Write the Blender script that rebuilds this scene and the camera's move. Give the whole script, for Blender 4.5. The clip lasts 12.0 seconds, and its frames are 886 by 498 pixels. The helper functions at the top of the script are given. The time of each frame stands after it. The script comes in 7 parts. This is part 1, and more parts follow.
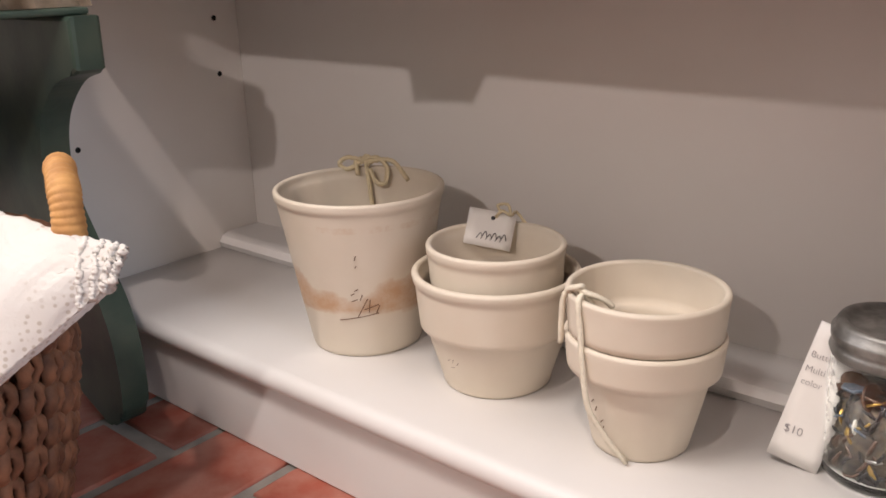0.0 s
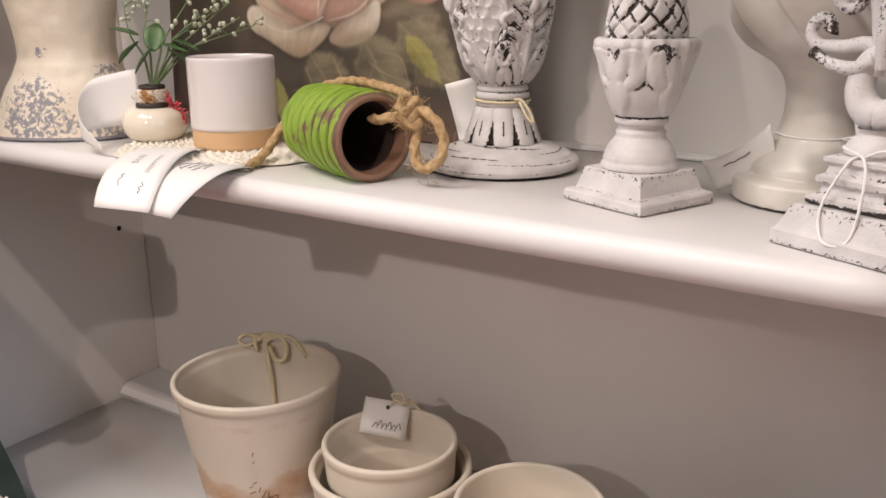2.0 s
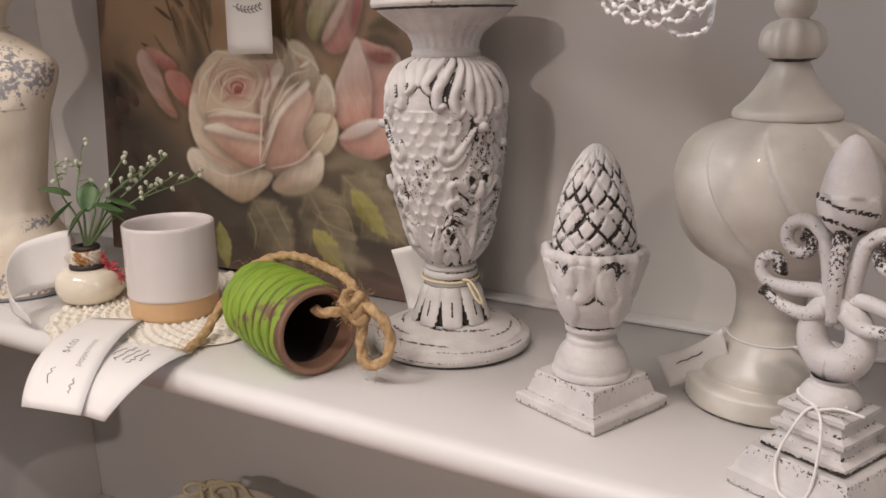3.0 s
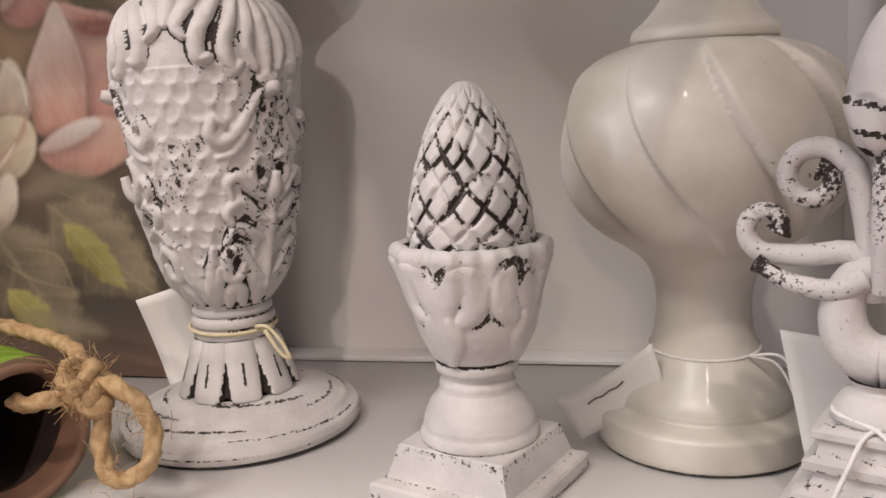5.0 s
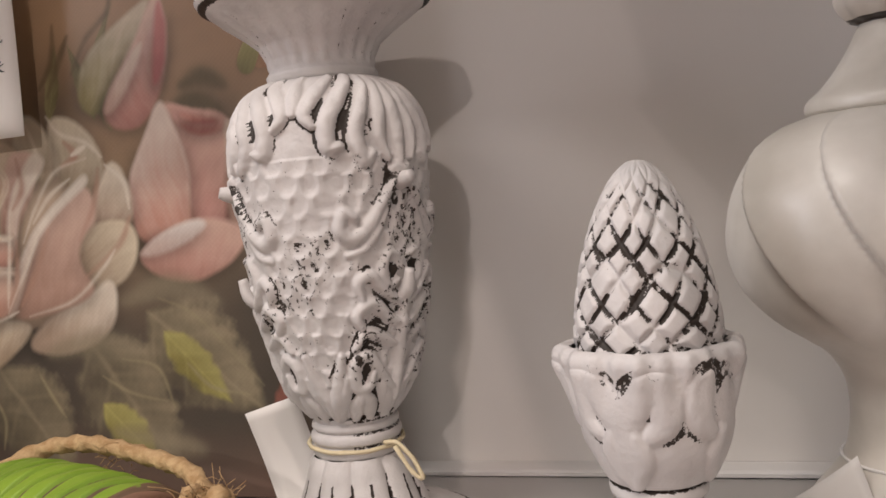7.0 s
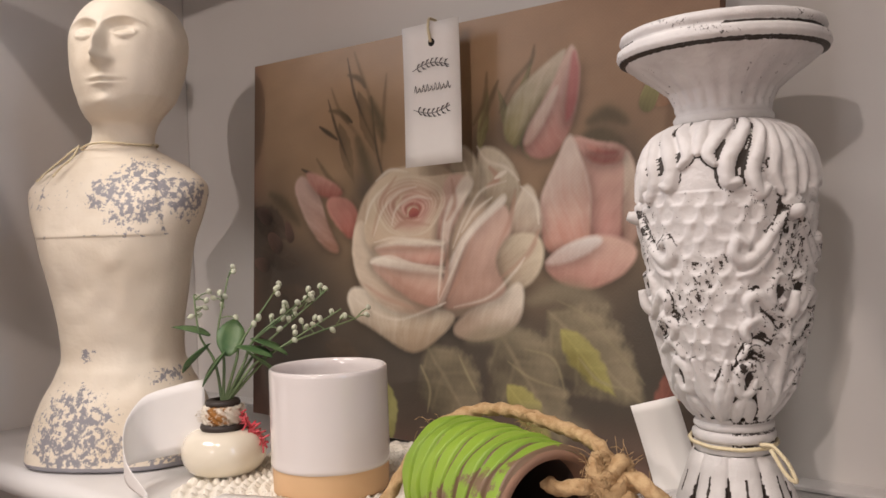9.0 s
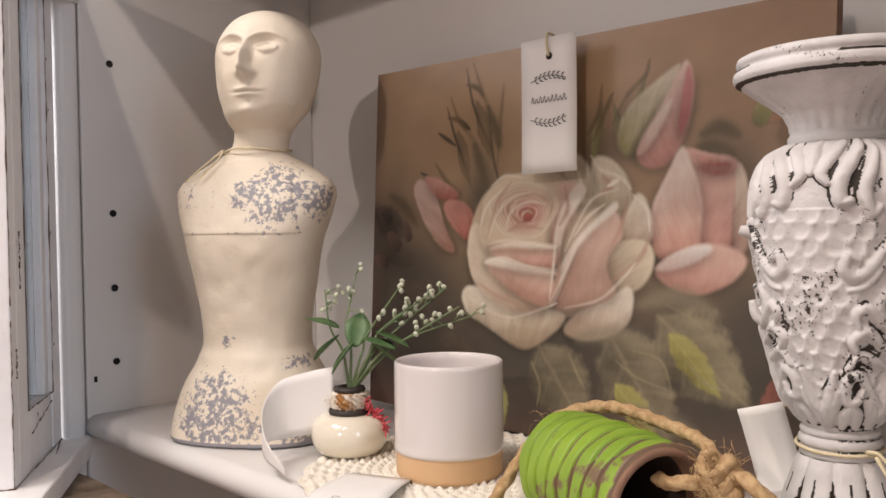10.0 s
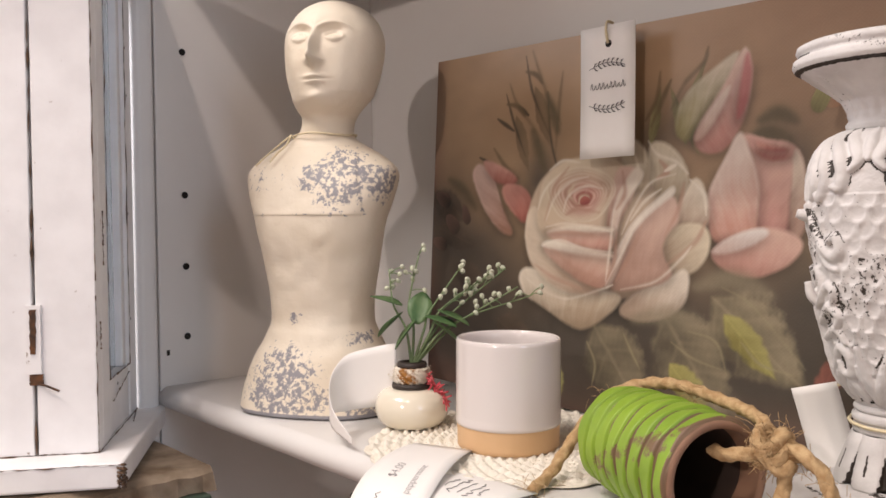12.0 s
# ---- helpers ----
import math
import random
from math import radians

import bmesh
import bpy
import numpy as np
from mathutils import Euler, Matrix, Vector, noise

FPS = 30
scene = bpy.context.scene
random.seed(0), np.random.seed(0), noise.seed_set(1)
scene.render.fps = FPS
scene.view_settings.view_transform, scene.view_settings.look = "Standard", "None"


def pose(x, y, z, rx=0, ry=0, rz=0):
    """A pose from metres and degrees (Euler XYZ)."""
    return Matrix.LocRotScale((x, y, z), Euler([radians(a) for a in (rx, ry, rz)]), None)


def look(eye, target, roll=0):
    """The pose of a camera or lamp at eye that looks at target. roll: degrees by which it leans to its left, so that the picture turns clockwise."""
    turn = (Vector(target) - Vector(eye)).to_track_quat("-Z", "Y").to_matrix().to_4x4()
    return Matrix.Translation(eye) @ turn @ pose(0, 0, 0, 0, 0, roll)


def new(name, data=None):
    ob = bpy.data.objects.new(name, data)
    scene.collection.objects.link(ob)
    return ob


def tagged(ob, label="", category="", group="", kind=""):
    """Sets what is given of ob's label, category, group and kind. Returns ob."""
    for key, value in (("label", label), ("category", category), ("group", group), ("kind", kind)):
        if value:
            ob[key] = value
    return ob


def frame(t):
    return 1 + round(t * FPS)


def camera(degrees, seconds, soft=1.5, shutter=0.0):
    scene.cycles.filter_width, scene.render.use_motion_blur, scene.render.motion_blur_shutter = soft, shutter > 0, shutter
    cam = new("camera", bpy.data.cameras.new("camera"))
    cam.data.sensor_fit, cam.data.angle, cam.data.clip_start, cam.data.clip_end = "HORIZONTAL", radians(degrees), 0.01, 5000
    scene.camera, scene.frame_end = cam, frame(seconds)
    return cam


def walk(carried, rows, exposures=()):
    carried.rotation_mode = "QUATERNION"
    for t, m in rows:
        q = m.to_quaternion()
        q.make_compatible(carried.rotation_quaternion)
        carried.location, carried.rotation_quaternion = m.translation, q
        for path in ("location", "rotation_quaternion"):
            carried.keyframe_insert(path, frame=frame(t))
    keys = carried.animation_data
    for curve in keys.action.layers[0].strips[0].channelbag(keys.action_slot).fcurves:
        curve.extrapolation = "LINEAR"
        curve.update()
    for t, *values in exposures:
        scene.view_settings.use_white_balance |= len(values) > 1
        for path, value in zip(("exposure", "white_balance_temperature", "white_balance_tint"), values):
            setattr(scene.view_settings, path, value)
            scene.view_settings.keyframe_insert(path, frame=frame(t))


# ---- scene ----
cam = camera(55.2, 12.0, soft=1.6)
PATH = [
    (0, (0.858, -0.373, 0.526), (-0.366, 1.077, -0.105), -1.6),
    (0.5, (0.856, -0.362, 0.532), (-0.306, 1.147, -0.081), -0.2),
    (1, (0.862, -0.346, 0.552), (-0.246, 1.21, -0.039), 0.2),
    (1.5, (0.87, -0.345, 0.594), (-0.223, 1.231, 0.027), -0.0),
    (2, (0.871, -0.352, 0.658), (-0.212, 1.238, 0.113), -1.0),
    (2.5, (0.874, -0.338, 0.724), (-0.182, 1.28, 0.207), -1.3),
    (2.8, (0.866, -0.332, 0.751), (-0.172, 1.3, 0.239), -1.9),
    (3, (0.854, -0.312, 0.752), (-0.15, 1.35, 0.272), -1.6),
    (3.5, (0.824, -0.283, 0.767), (0.028, 1.498, 0.327), -1.8),
    (3.7, (0.808, -0.273, 0.771), (0.088, 1.542, 0.339), -2.3),
    (5.3, (0.74, -0.16, 0.681), (0.336, 1.779, 0.401), -4.1),
    (5.5, (0.733, -0.149, 0.682), (0.34, 1.8, 0.458), -4.7),
    (6, (0.719, -0.139, 0.686), (0.338, 1.817, 0.518), -4.9),
    (6.5, (0.708, -0.142, 0.69), (0.3, 1.811, 0.546), -5.3),
    (7, (0.706, -0.154, 0.688), (0.16, 1.768, 0.588), -5.5),
    (7.5, (0.707, -0.17, 0.689), (-0.075, 1.67, 0.634), -5.5),
    (7.7, (0.71, -0.177, 0.685), (-0.18, 1.614, 0.647), -5.0),
    (9.3, (0.718, -0.232, 0.694), (-0.59, 1.28, 0.684), -2.0),
    (9.5, (0.722, -0.24, 0.696), (-0.624, 1.24, 0.683), -1.7),
    (10, (0.728, -0.255, 0.699), (-0.695, 1.15, 0.68), -1.2),
    (10.5, (0.735, -0.265, 0.696), (-0.723, 1.104, 0.67), -1.1),
    (11, (0.738, -0.271, 0.695), (-0.727, 1.09, 0.656), -1.0),
    (11.5, (0.738, -0.275, 0.697), (-0.742, 1.069, 0.647), -0.9),
    (12, (0.737, -0.277, 0.696), (-0.761, 1.047, 0.647), -0.7),
]
walk(cam, [(t, look(eye, target, roll)) for t, eye, target, roll in PATH],
     exposures=[(0.0, 0.09), (1.0, 0.08), (1.5, -0.02), (2.0, -0.14), (2.5, -0.38), (3.5, -0.50), (5.5, -0.36), (6.5, -0.40), (7.5, -0.32), (9.5, -0.20), (12.0, -0.11)])

# World: almost dark, as the shop is lit by its own lamps.
world = bpy.data.worlds.new("world")
scene.world = world
world.use_nodes = True
world.node_tree.nodes["Background"].inputs[0].default_value = (1.0, 0.97, 0.95, 1)
world.node_tree.nodes["Background"].inputs[1].default_value = 0.25

FLOOR, DECK, TOP = 0.105, 0.203, 0.985
WALL, NOSE, RIGHT = 0.275, 0.028, 0.853


def level(x):
    """Top of the middle shelf, which falls a little towards one end."""
    return 0.5565 - 0.013 * x



def lamp(name, kind, place, target, watts, colour, size=0.05, cone=None):
    data = bpy.data.lights.new(name, kind)
    data.energy, data.color = watts, colour
    if kind == "AREA":
        data.shape, data.size, data.size_y = "RECTANGLE", size[0], size[1]
    else:
        data.shadow_soft_size = size
    if cone:
        data.spot_size, data.spot_blend = radians(cone), 0.6
    ob = new(name, data)
    ob.matrix_world = look(place, target)
    return ob


lamp("shop_spot", "SPOT", (0.80, -1.47, 1.20), (-0.22, 0.2, 0.44), 28.0, (1.0, 0.865, 0.815), 0.018, 62)
lamp("ceiling_spot", "SPOT", (0.90, -0.97, 2.24), (0.15, 0.1, 0.5), 45.0, (1.0, 0.83, 0.755), 0.03, 75)
lamp("ceiling_panel", "AREA", (0.0, -1.2, 2.42), (0.0, -1.2, 0), 44.0, (1.0, 0.925, 0.875), (0.9, 0.6))
lamp("east_window_light", "AREA", (2.24, -0.25, 1.2), (0.05, 0.0, 0.6), 10.0, (0.68, 0.80, 1.0), (0.5, 1.0))
# Unseen fill lamp, added on the west side to brighten the shelves.
lamp("west_fill_light", "AREA", (-1.33, -1.0, 1.4), (0.2, 0.1, 0.5), 36.0, (0.95, 0.93, 1.0), (0.9, 1.2))

# ---- materials ----
def material(name, colour, rough=0.6, metal=0.0, second=None, scale=40.0, amount=0.5, bump=0.15, bump_scale=200.0, coat=0.0, spread=0.5):
    """A painted or raw surface: two colours mixed by coarse and fine noise, with fine relief."""
    m = bpy.data.materials.new(name)
    m.use_nodes = True
    t = m.node_tree
    b = t.nodes["Principled BSDF"]
    b.inputs["Roughness"].default_value, b.inputs["Metallic"].default_value = rough, metal
    b.inputs["Coat Weight"].default_value, b.inputs["Coat Roughness"].default_value = coat, 0.08
    co = t.nodes.new("ShaderNodeTexCoord")
    big, fine = t.nodes.new("ShaderNodeTexNoise"), t.nodes.new("ShaderNodeTexNoise")
    for node, s in ((big, scale), (fine, bump_scale)):
        node.inputs["Scale"].default_value, node.inputs["Detail"].default_value = s, 6.0
        t.links.new(co.outputs["Object"], node.inputs["Vector"])
    ramp = t.nodes.new("ShaderNodeMapRange")
    ramp.inputs["From Min"].default_value, ramp.inputs["From Max"].default_value = 0.5 - 0.3 * spread, 0.5 + 0.3 * spread
    ramp.inputs["To Max"].default_value = amount
    t.links.new(big.outputs["Fac"], ramp.inputs["Value"])
    mix = t.nodes.new("ShaderNodeMix")
    mix.data_type = "RGBA"
    mix.inputs["A"].default_value = (*colour, 1)
    mix.inputs["B"].default_value = (*(second or [c * 0.82 for c in colour]), 1)
    t.links.new(ramp.outputs["Result"], mix.inputs["Factor"])
    t.links.new(mix.outputs["Result"], b.inputs["Base Color"])
    bm_ = t.nodes.new("ShaderNodeBump")
    bm_.inputs["Strength"].default_value, bm_.inputs["Distance"].default_value = bump, 0.0006
    t.links.new(fine.outputs["Fac"], bm_.inputs["Height"])
    t.links.new(bm_.outputs["Normal"], b.inputs["Normal"])
    return m


def worn(m, attribute, colour, scale=90.0, low=0.5, high=0.56, strength=1.0):
    """Where the mesh attribute is high and a noise agrees, another colour shows through the paint."""
    t = m.node_tree
    b = t.nodes["Principled BSDF"]
    old = b.inputs["Base Color"].links[0].from_socket
    at = t.nodes.new("ShaderNodeAttribute")
    at.attribute_name = attribute
    co, nz = t.nodes.new("ShaderNodeTexCoord"), t.nodes.new("ShaderNodeTexNoise")
    nz.inputs["Scale"].default_value, nz.inputs["Detail"].default_value = scale, 8.0
    nz.inputs["Roughness"].default_value = 0.7
    t.links.new(co.outputs["Object"], nz.inputs["Vector"])
    add = t.nodes.new("ShaderNodeMath")
    add.operation = "MULTIPLY_ADD"
    add.inputs[1].default_value = strength
    t.links.new(at.outputs["Fac"], add.inputs[0])
    t.links.new(nz.outputs["Fac"], add.inputs[2])
    step = t.nodes.new("ShaderNodeMapRange")
    step.inputs["From Min"].default_value, step.inputs["From Max"].default_value = low, high
    t.links.new(add.outputs[0], step.inputs["Value"])
    mix = t.nodes.new("ShaderNodeMix")
    mix.data_type = "RGBA"
    t.links.new(step.outputs["Result"], mix.inputs["Factor"])
    t.links.new(old, mix.inputs["A"])
    mix.inputs["B"].default_value = (*colour, 1)
    t.links.new(mix.outputs["Result"], b.inputs["Base Color"])
    return m


def coloured(name, rough, bump=0.2, bump_scale=400.0):
    """Colour from the mesh's own colour attribute, with the weave of a canvas."""
    m = material(name, (0.5, 0.5, 0.5), rough, bump=bump, bump_scale=bump_scale)
    t = m.node_tree
    at = t.nodes.new("ShaderNodeAttribute")
    at.attribute_name = "paint"
    t.links.new(at.outputs["Color"], t.nodes["Principled BSDF"].inputs["Base Color"])
    return m


SHELF_PAINT = material("shelf_paint", (0.735, 0.715, 0.70), 0.45, second=(0.69, 0.665, 0.64), scale=9, amount=0.6, bump=0.12, bump_scale=120)
WALL_PAINT = material("wall_paint", (0.74, 0.71, 0.68), 0.62, second=(0.69, 0.65, 0.61), scale=5, amount=0.7, bump=0.1, bump_scale=160)
HOLE = material("hole", (0.012, 0.01, 0.009), 0.9)
POT = material("pot_cream", (0.69, 0.62, 0.52), 0.6, second=(0.63, 0.55, 0.445), scale=14, amount=0.8, bump=0.15, bump_scale=260)
STRING = material("cotton_string", (0.70, 0.60, 0.40), 0.85, scale=300, bump=0.5, bump_scale=900)
COTTON = material("cotton_cord", (0.76, 0.70, 0.57), 0.85, scale=300, bump=0.5, bump_scale=900)
JUTE = material("jute", (0.36, 0.22, 0.10), 0.9, second=(0.52, 0.36, 0.19), scale=250, amount=1.0, bump=0.9, bump_scale=900)
PAPER = material("paper", (0.83, 0.80, 0.77), 0.75, scale=20, amount=0.3, bump=0.05)
PENCIL = material("pencil", (0.24, 0.22, 0.23), 0.7)
INK = material("ink", (0.05, 0.045, 0.05), 0.7)
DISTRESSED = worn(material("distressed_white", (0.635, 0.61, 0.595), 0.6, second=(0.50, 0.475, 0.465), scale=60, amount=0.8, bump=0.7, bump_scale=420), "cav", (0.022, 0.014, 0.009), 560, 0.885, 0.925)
GLAZE = worn(material("ivory_glaze", (0.70, 0.665, 0.61), 0.40, second=(0.48, 0.445, 0.39), scale=20, amount=1.0, bump=0.7, bump_scale=26, coat=0.10), "cav", (0.03, 0.02, 0.015), 160, 0.80, 0.84)
BUST = worn(material("bust_paint", (0.78, 0.70, 0.58), 0.5, second=(0.71, 0.62, 0.49), scale=25, amount=0.8, bump=1.0, bump_scale=130), "cav", (0.27, 0.26, 0.28), 230, 0.98, 1.01)
LIME = worn(material("lime_paint", (0.235, 0.365, 0.03), 0.5, second=(0.17, 0.28, 0.025), scale=30, amount=0.8, bump=0.3, bump_scale=220), "cav", (0.17, 0.105, 0.06), 45, 0.98, 1.03)
CLAY = material("raw_clay", (0.30, 0.165, 0.10), 0.8, second=(0.20, 0.11, 0.07), scale=40, amount=0.9, bump=0.4)
POT_INSIDE = material("dark_inside", (0.035, 0.022, 0.016), 0.85, second=(0.07, 0.04, 0.03), scale=25, amount=0.8)
WHITE_GLAZE = material("white_glaze", (0.70, 0.65, 0.635), 0.16, second=(0.68, 0.62, 0.60), scale=8, bump=0.02, coat=0.4)
TAN = material("bare_stoneware", (0.66, 0.43, 0.24), 0.6, second=(0.60, 0.38, 0.20), scale=40, bump=0.2)
CREAM_GLAZE = material("cream_glaze", (0.80, 0.73, 0.60), 0.12, scale=10, bump=0.02, coat=0.5)
RUBBER = material("dark_brown", (0.03, 0.02, 0.016), 0.6, bump=0.4)
FUZZ = worn(material("fuzzy_yarn", (0.75, 0.68, 0.58), 0.95, scale=200, bump=1.0, bump_scale=500), "cav", (0.30, 0.13, 0.03), 120, 0.9, 1.0)
RED = material("red_yarn", (0.62, 0.06, 0.09), 0.9, second=(0.70, 0.16, 0.18), scale=300, amount=1.0, bump=1.0, bump_scale=600)
LEAF = material("leaf_green", (0.045, 0.11, 0.035), 0.5, second=(0.11, 0.18, 0.07), scale=90, amount=0.8, bump=0.3)
STEM = material("stem_green", (0.13, 0.20, 0.09), 0.6, second=(0.20, 0.25, 0.12), scale=60, amount=0.8)
BUD = material("white_bud", (0.60, 0.60, 0.50), 0.7, second=(0.40, 0.45, 0.28), scale=150, amount=0.6)
DOILY = material("crochet_cream", (0.80, 0.75, 0.66), 0.9, second=(0.72, 0.66, 0.55), scale=80, amount=0.7, bump=0.9, bump_scale=500)
LACE = material("white_crochet", (0.82, 0.80, 0.78), 0.85, scale=200, bump=0.8, bump_scale=700)
ZINC = material("zinc_lid", (0.17, 0.165, 0.155), 0.5, 0.75, second=(0.33, 0.32, 0.30), scale=70, amount=0.9, bump=0.35, bump_scale=300)
LANTERN = worn(material("chipped_white", (0.85, 0.835, 0.835), 0.55, second=(0.74, 0.72, 0.72), scale=30, amount=0.7, bump=0.3, bump_scale=140), "cav", (0.20, 0.12, 0.07), 70, 1.02, 1.06)
OLD_WOOD = material("weathered_wood", (0.13, 0.085, 0.05), 0.85, second=(0.32, 0.25, 0.18), scale=35, amount=1.0, bump=1.0, bump_scale=120)
GREEN = material("dark_green_paint", (0.02, 0.045, 0.035), 0.45, second=(0.065, 0.09, 0.065), scale=18, amount=0.8, bump=0.3, bump_scale=120)
SEAGRASS = material("seagrass", (0.095, 0.040, 0.022), 0.7, second=(0.24, 0.115, 0.062), scale=60, amount=1.0, bump=0.8, bump_scale=300)
RAFFIA = material("raffia", (0.55, 0.29, 0.10), 0.7, second=(0.38, 0.18, 0.06), scale=90, amount=0.8, bump=0.6, bump_scale=400)
CLOTH = material("lace_cloth", (0.66, 0.635, 0.61), 0.9, second=(0.63, 0.58, 0.52), scale=12, amount=0.5, bump=0.6, bump_scale=500)
def openwork(m):
    """Bands of small worked holes in a cloth."""
    t = m.node_tree
    b = t.nodes["Principled BSDF"]
    old = b.inputs["Base Color"].links[0].from_socket
    co, net, band = t.nodes.new("ShaderNodeTexCoord"), t.nodes.new("ShaderNodeTexVoronoi"), t.nodes.new("ShaderNodeTexNoise")
    net.inputs["Scale"].default_value, net.inputs["Randomness"].default_value = 210.0, 0.35
    band.inputs["Scale"].default_value, band.inputs["Detail"].default_value = 26.0, 1.0
    for node in (net, band):
        t.links.new(co.outputs["Object"], node.inputs["Vector"])
    hole, where, both = t.nodes.new("ShaderNodeMapRange"), t.nodes.new("ShaderNodeMapRange"), t.nodes.new("ShaderNodeMath")
    hole.inputs["From Min"].default_value, hole.inputs["From Max"].default_value = 0.36, 0.22
    where.inputs["From Min"].default_value, where.inputs["From Max"].default_value = 0.50, 0.56
    where.inputs["To Max"].default_value = 0.7
    t.links.new(net.outputs["Distance"], hole.inputs["Value"])
    t.links.new(band.outputs["Fac"], where.inputs["Value"])
    both.operation = "MULTIPLY"
    t.links.new(hole.outputs["Result"], both.inputs[0])
    t.links.new(where.outputs["Result"], both.inputs[1])
    mix = t.nodes.new("ShaderNodeMix")
    mix.data_type = "RGBA"
    t.links.new(both.outputs[0], mix.inputs["Factor"])
    t.links.new(old, mix.inputs["A"])
    mix.inputs["B"].default_value = (0.42, 0.36, 0.30, 1)
    t.links.new(mix.outputs["Result"], b.inputs["Base Color"])


openwork(CLOTH)
MORTAR = material("mortar", (0.29, 0.27, 0.24), 0.9, second=(0.20, 0.18, 0.16), scale=25, amount=0.9, bump=0.8, bump_scale=180)
PLASTER = material("room_plaster", (0.62, 0.58, 0.53), 0.8, scale=3, bump=0.1)


def brick_material():
    m = material("floor_brick", (0.30, 0.075, 0.045), 0.6, second=(0.40, 0.20, 0.155), scale=22, amount=0.8, bump=0.7, bump_scale=150)
    t = m.node_tree
    info, hsv = t.nodes.new("ShaderNodeObjectInfo"), t.nodes.new("ShaderNodeHueSaturation")
    rng = t.nodes.new("ShaderNodeMapRange")
    rng.inputs["To Min"].default_value, rng.inputs["To Max"].default_value = 0.7, 1.25
    b = t.nodes["Principled BSDF"]
    old = b.inputs["Base Color"].links[0].from_socket
    t.links.new(info.outputs["Random"], rng.inputs["Value"])
    t.links.new(rng.outputs["Result"], hsv.inputs["Value"])
    t.links.new(old, hsv.inputs["Color"])
    t.links.new(hsv.outputs["Color"], b.inputs["Base Color"])
    return m


BRICK = brick_material()


def glass_material():
    m = bpy.data.materials.new("clear_glass")
    m.use_nodes = True
    b = m.node_tree.nodes["Principled BSDF"]
    b.inputs["Base Color"].default_value = (0.93, 0.95, 0.93, 1)
    b.inputs["Roughness"].default_value, b.inputs["Transmission Weight"].default_value, b.inputs["IOR"].default_value = 0.03, 1.0, 1.45
    return m


GLASS = glass_material()

# ---- helpers for building ----
def mesh_of(name, verts, faces, mats, smooth=True, attrs=None, index=None):
    me = bpy.data.meshes.new(name)
    me.from_pydata([tuple(v) for v in verts], [], [tuple(f) for f in faces])
    for m in mats if isinstance(mats, (list, tuple)) else [mats]:
        me.materials.append(m)
    if index is not None:
        me.polygons.foreach_set("material_index", np.asarray(index, dtype=np.int32))
    if smooth:
        me.polygons.foreach_set("use_smooth", [True] * len(me.polygons))
    for key, values in (attrs or {}).items():
        a = me.attributes.new(key, "FLOAT", "POINT")
        a.data.foreach_set("value", np.asarray(values, dtype=np.float32).ravel())
    me.update()
    return me


def from_bm(name, bm, mats, smooth=False):
    bmesh.ops.recalc_face_normals(bm, faces=bm.faces)
    me = bpy.data.meshes.new(name)
    bm.to_mesh(me)
    bm.free()
    for m in mats if isinstance(mats, (list, tuple)) else [mats]:
        me.materials.append(m)
    if smooth:
        me.polygons.foreach_set("use_smooth", [True] * len(me.polygons))
    return me


def thing(name, label, category, place=(0, 0, 0), turn=(0, 0, 0), group="", kind="", data=None):
    ob = new(name, data)
    ob.matrix_basis = pose(*place, *turn)
    return tagged(ob, label, category, group, kind)


def part(name, data, parent, label="", place=(0, 0, 0), turn=(0, 0, 0)):
    ob = new(name, data)
    ob.parent = parent
    ob.matrix_basis = pose(*place, *turn)
    return tagged(ob, label) if label else ob


def box(name, lo, hi, mat, bevel=0.002, segs=2):
    bm = bmesh.new()
    bmesh.ops.create_cube(bm, size=1)
    for v in bm.verts:
        v.co = [lo[i] + (v.co[i] + 0.5) * (hi[i] - lo[i]) for i in range(3)]
    if bevel:
        bmesh.ops.bevel(bm, geom=bm.edges[:], offset=bevel, segments=segs, affect="EDGES", profile=0.5)
    return from_bm(name, bm, mat)


def prism(name, outline, lo, hi, mat, axis="y", bevel=0.0, segs=2):
    """A closed outline pulled from lo to hi along an axis."""
    bm = bmesh.new()
    def at(p, h):
        return {"x": (h, p[0], p[1]), "y": (p[0], h, p[1]), "z": (p[0], p[1], h)}[axis]
    a, b = [bm.verts.new(at(p, lo)) for p in outline], [bm.verts.new(at(p, hi)) for p in outline]
    n = len(outline)
    ends = [bm.faces.new(a), bm.faces.new(b[::-1])]
    for i in range(n):
        bm.faces.new((a[i], b[i], b[(i + 1) % n], a[(i + 1) % n]))
    if bevel:
        edges = [e for f in ends for e in f.edges]
        bmesh.ops.bevel(bm, geom=edges, offset=bevel, segments=segs, affect="EDGES", profile=0.5)
    return from_bm(name, bm, mat)


def spline(points, n):
    """n points on a smooth line through the given ones (Catmull-Rom)."""
    p = np.array(points, float)
    q = np.vstack([2 * p[0] - p[1], p, 2 * p[-1] - p[-2]])
    out = []
    for s in np.linspace(0, len(p) - 1 - 1e-9, n):
        i, f = int(s), s - int(s)
        a, b, c, d = q[i], q[i + 1], q[i + 2], q[i + 3]
        out.append(0.5 * (2 * b + (c - a) * f + (2 * a - 5 * b + 4 * c - d) * f**2 + (3 * b - a - 3 * c + d) * f**3))
    return np.array(out)


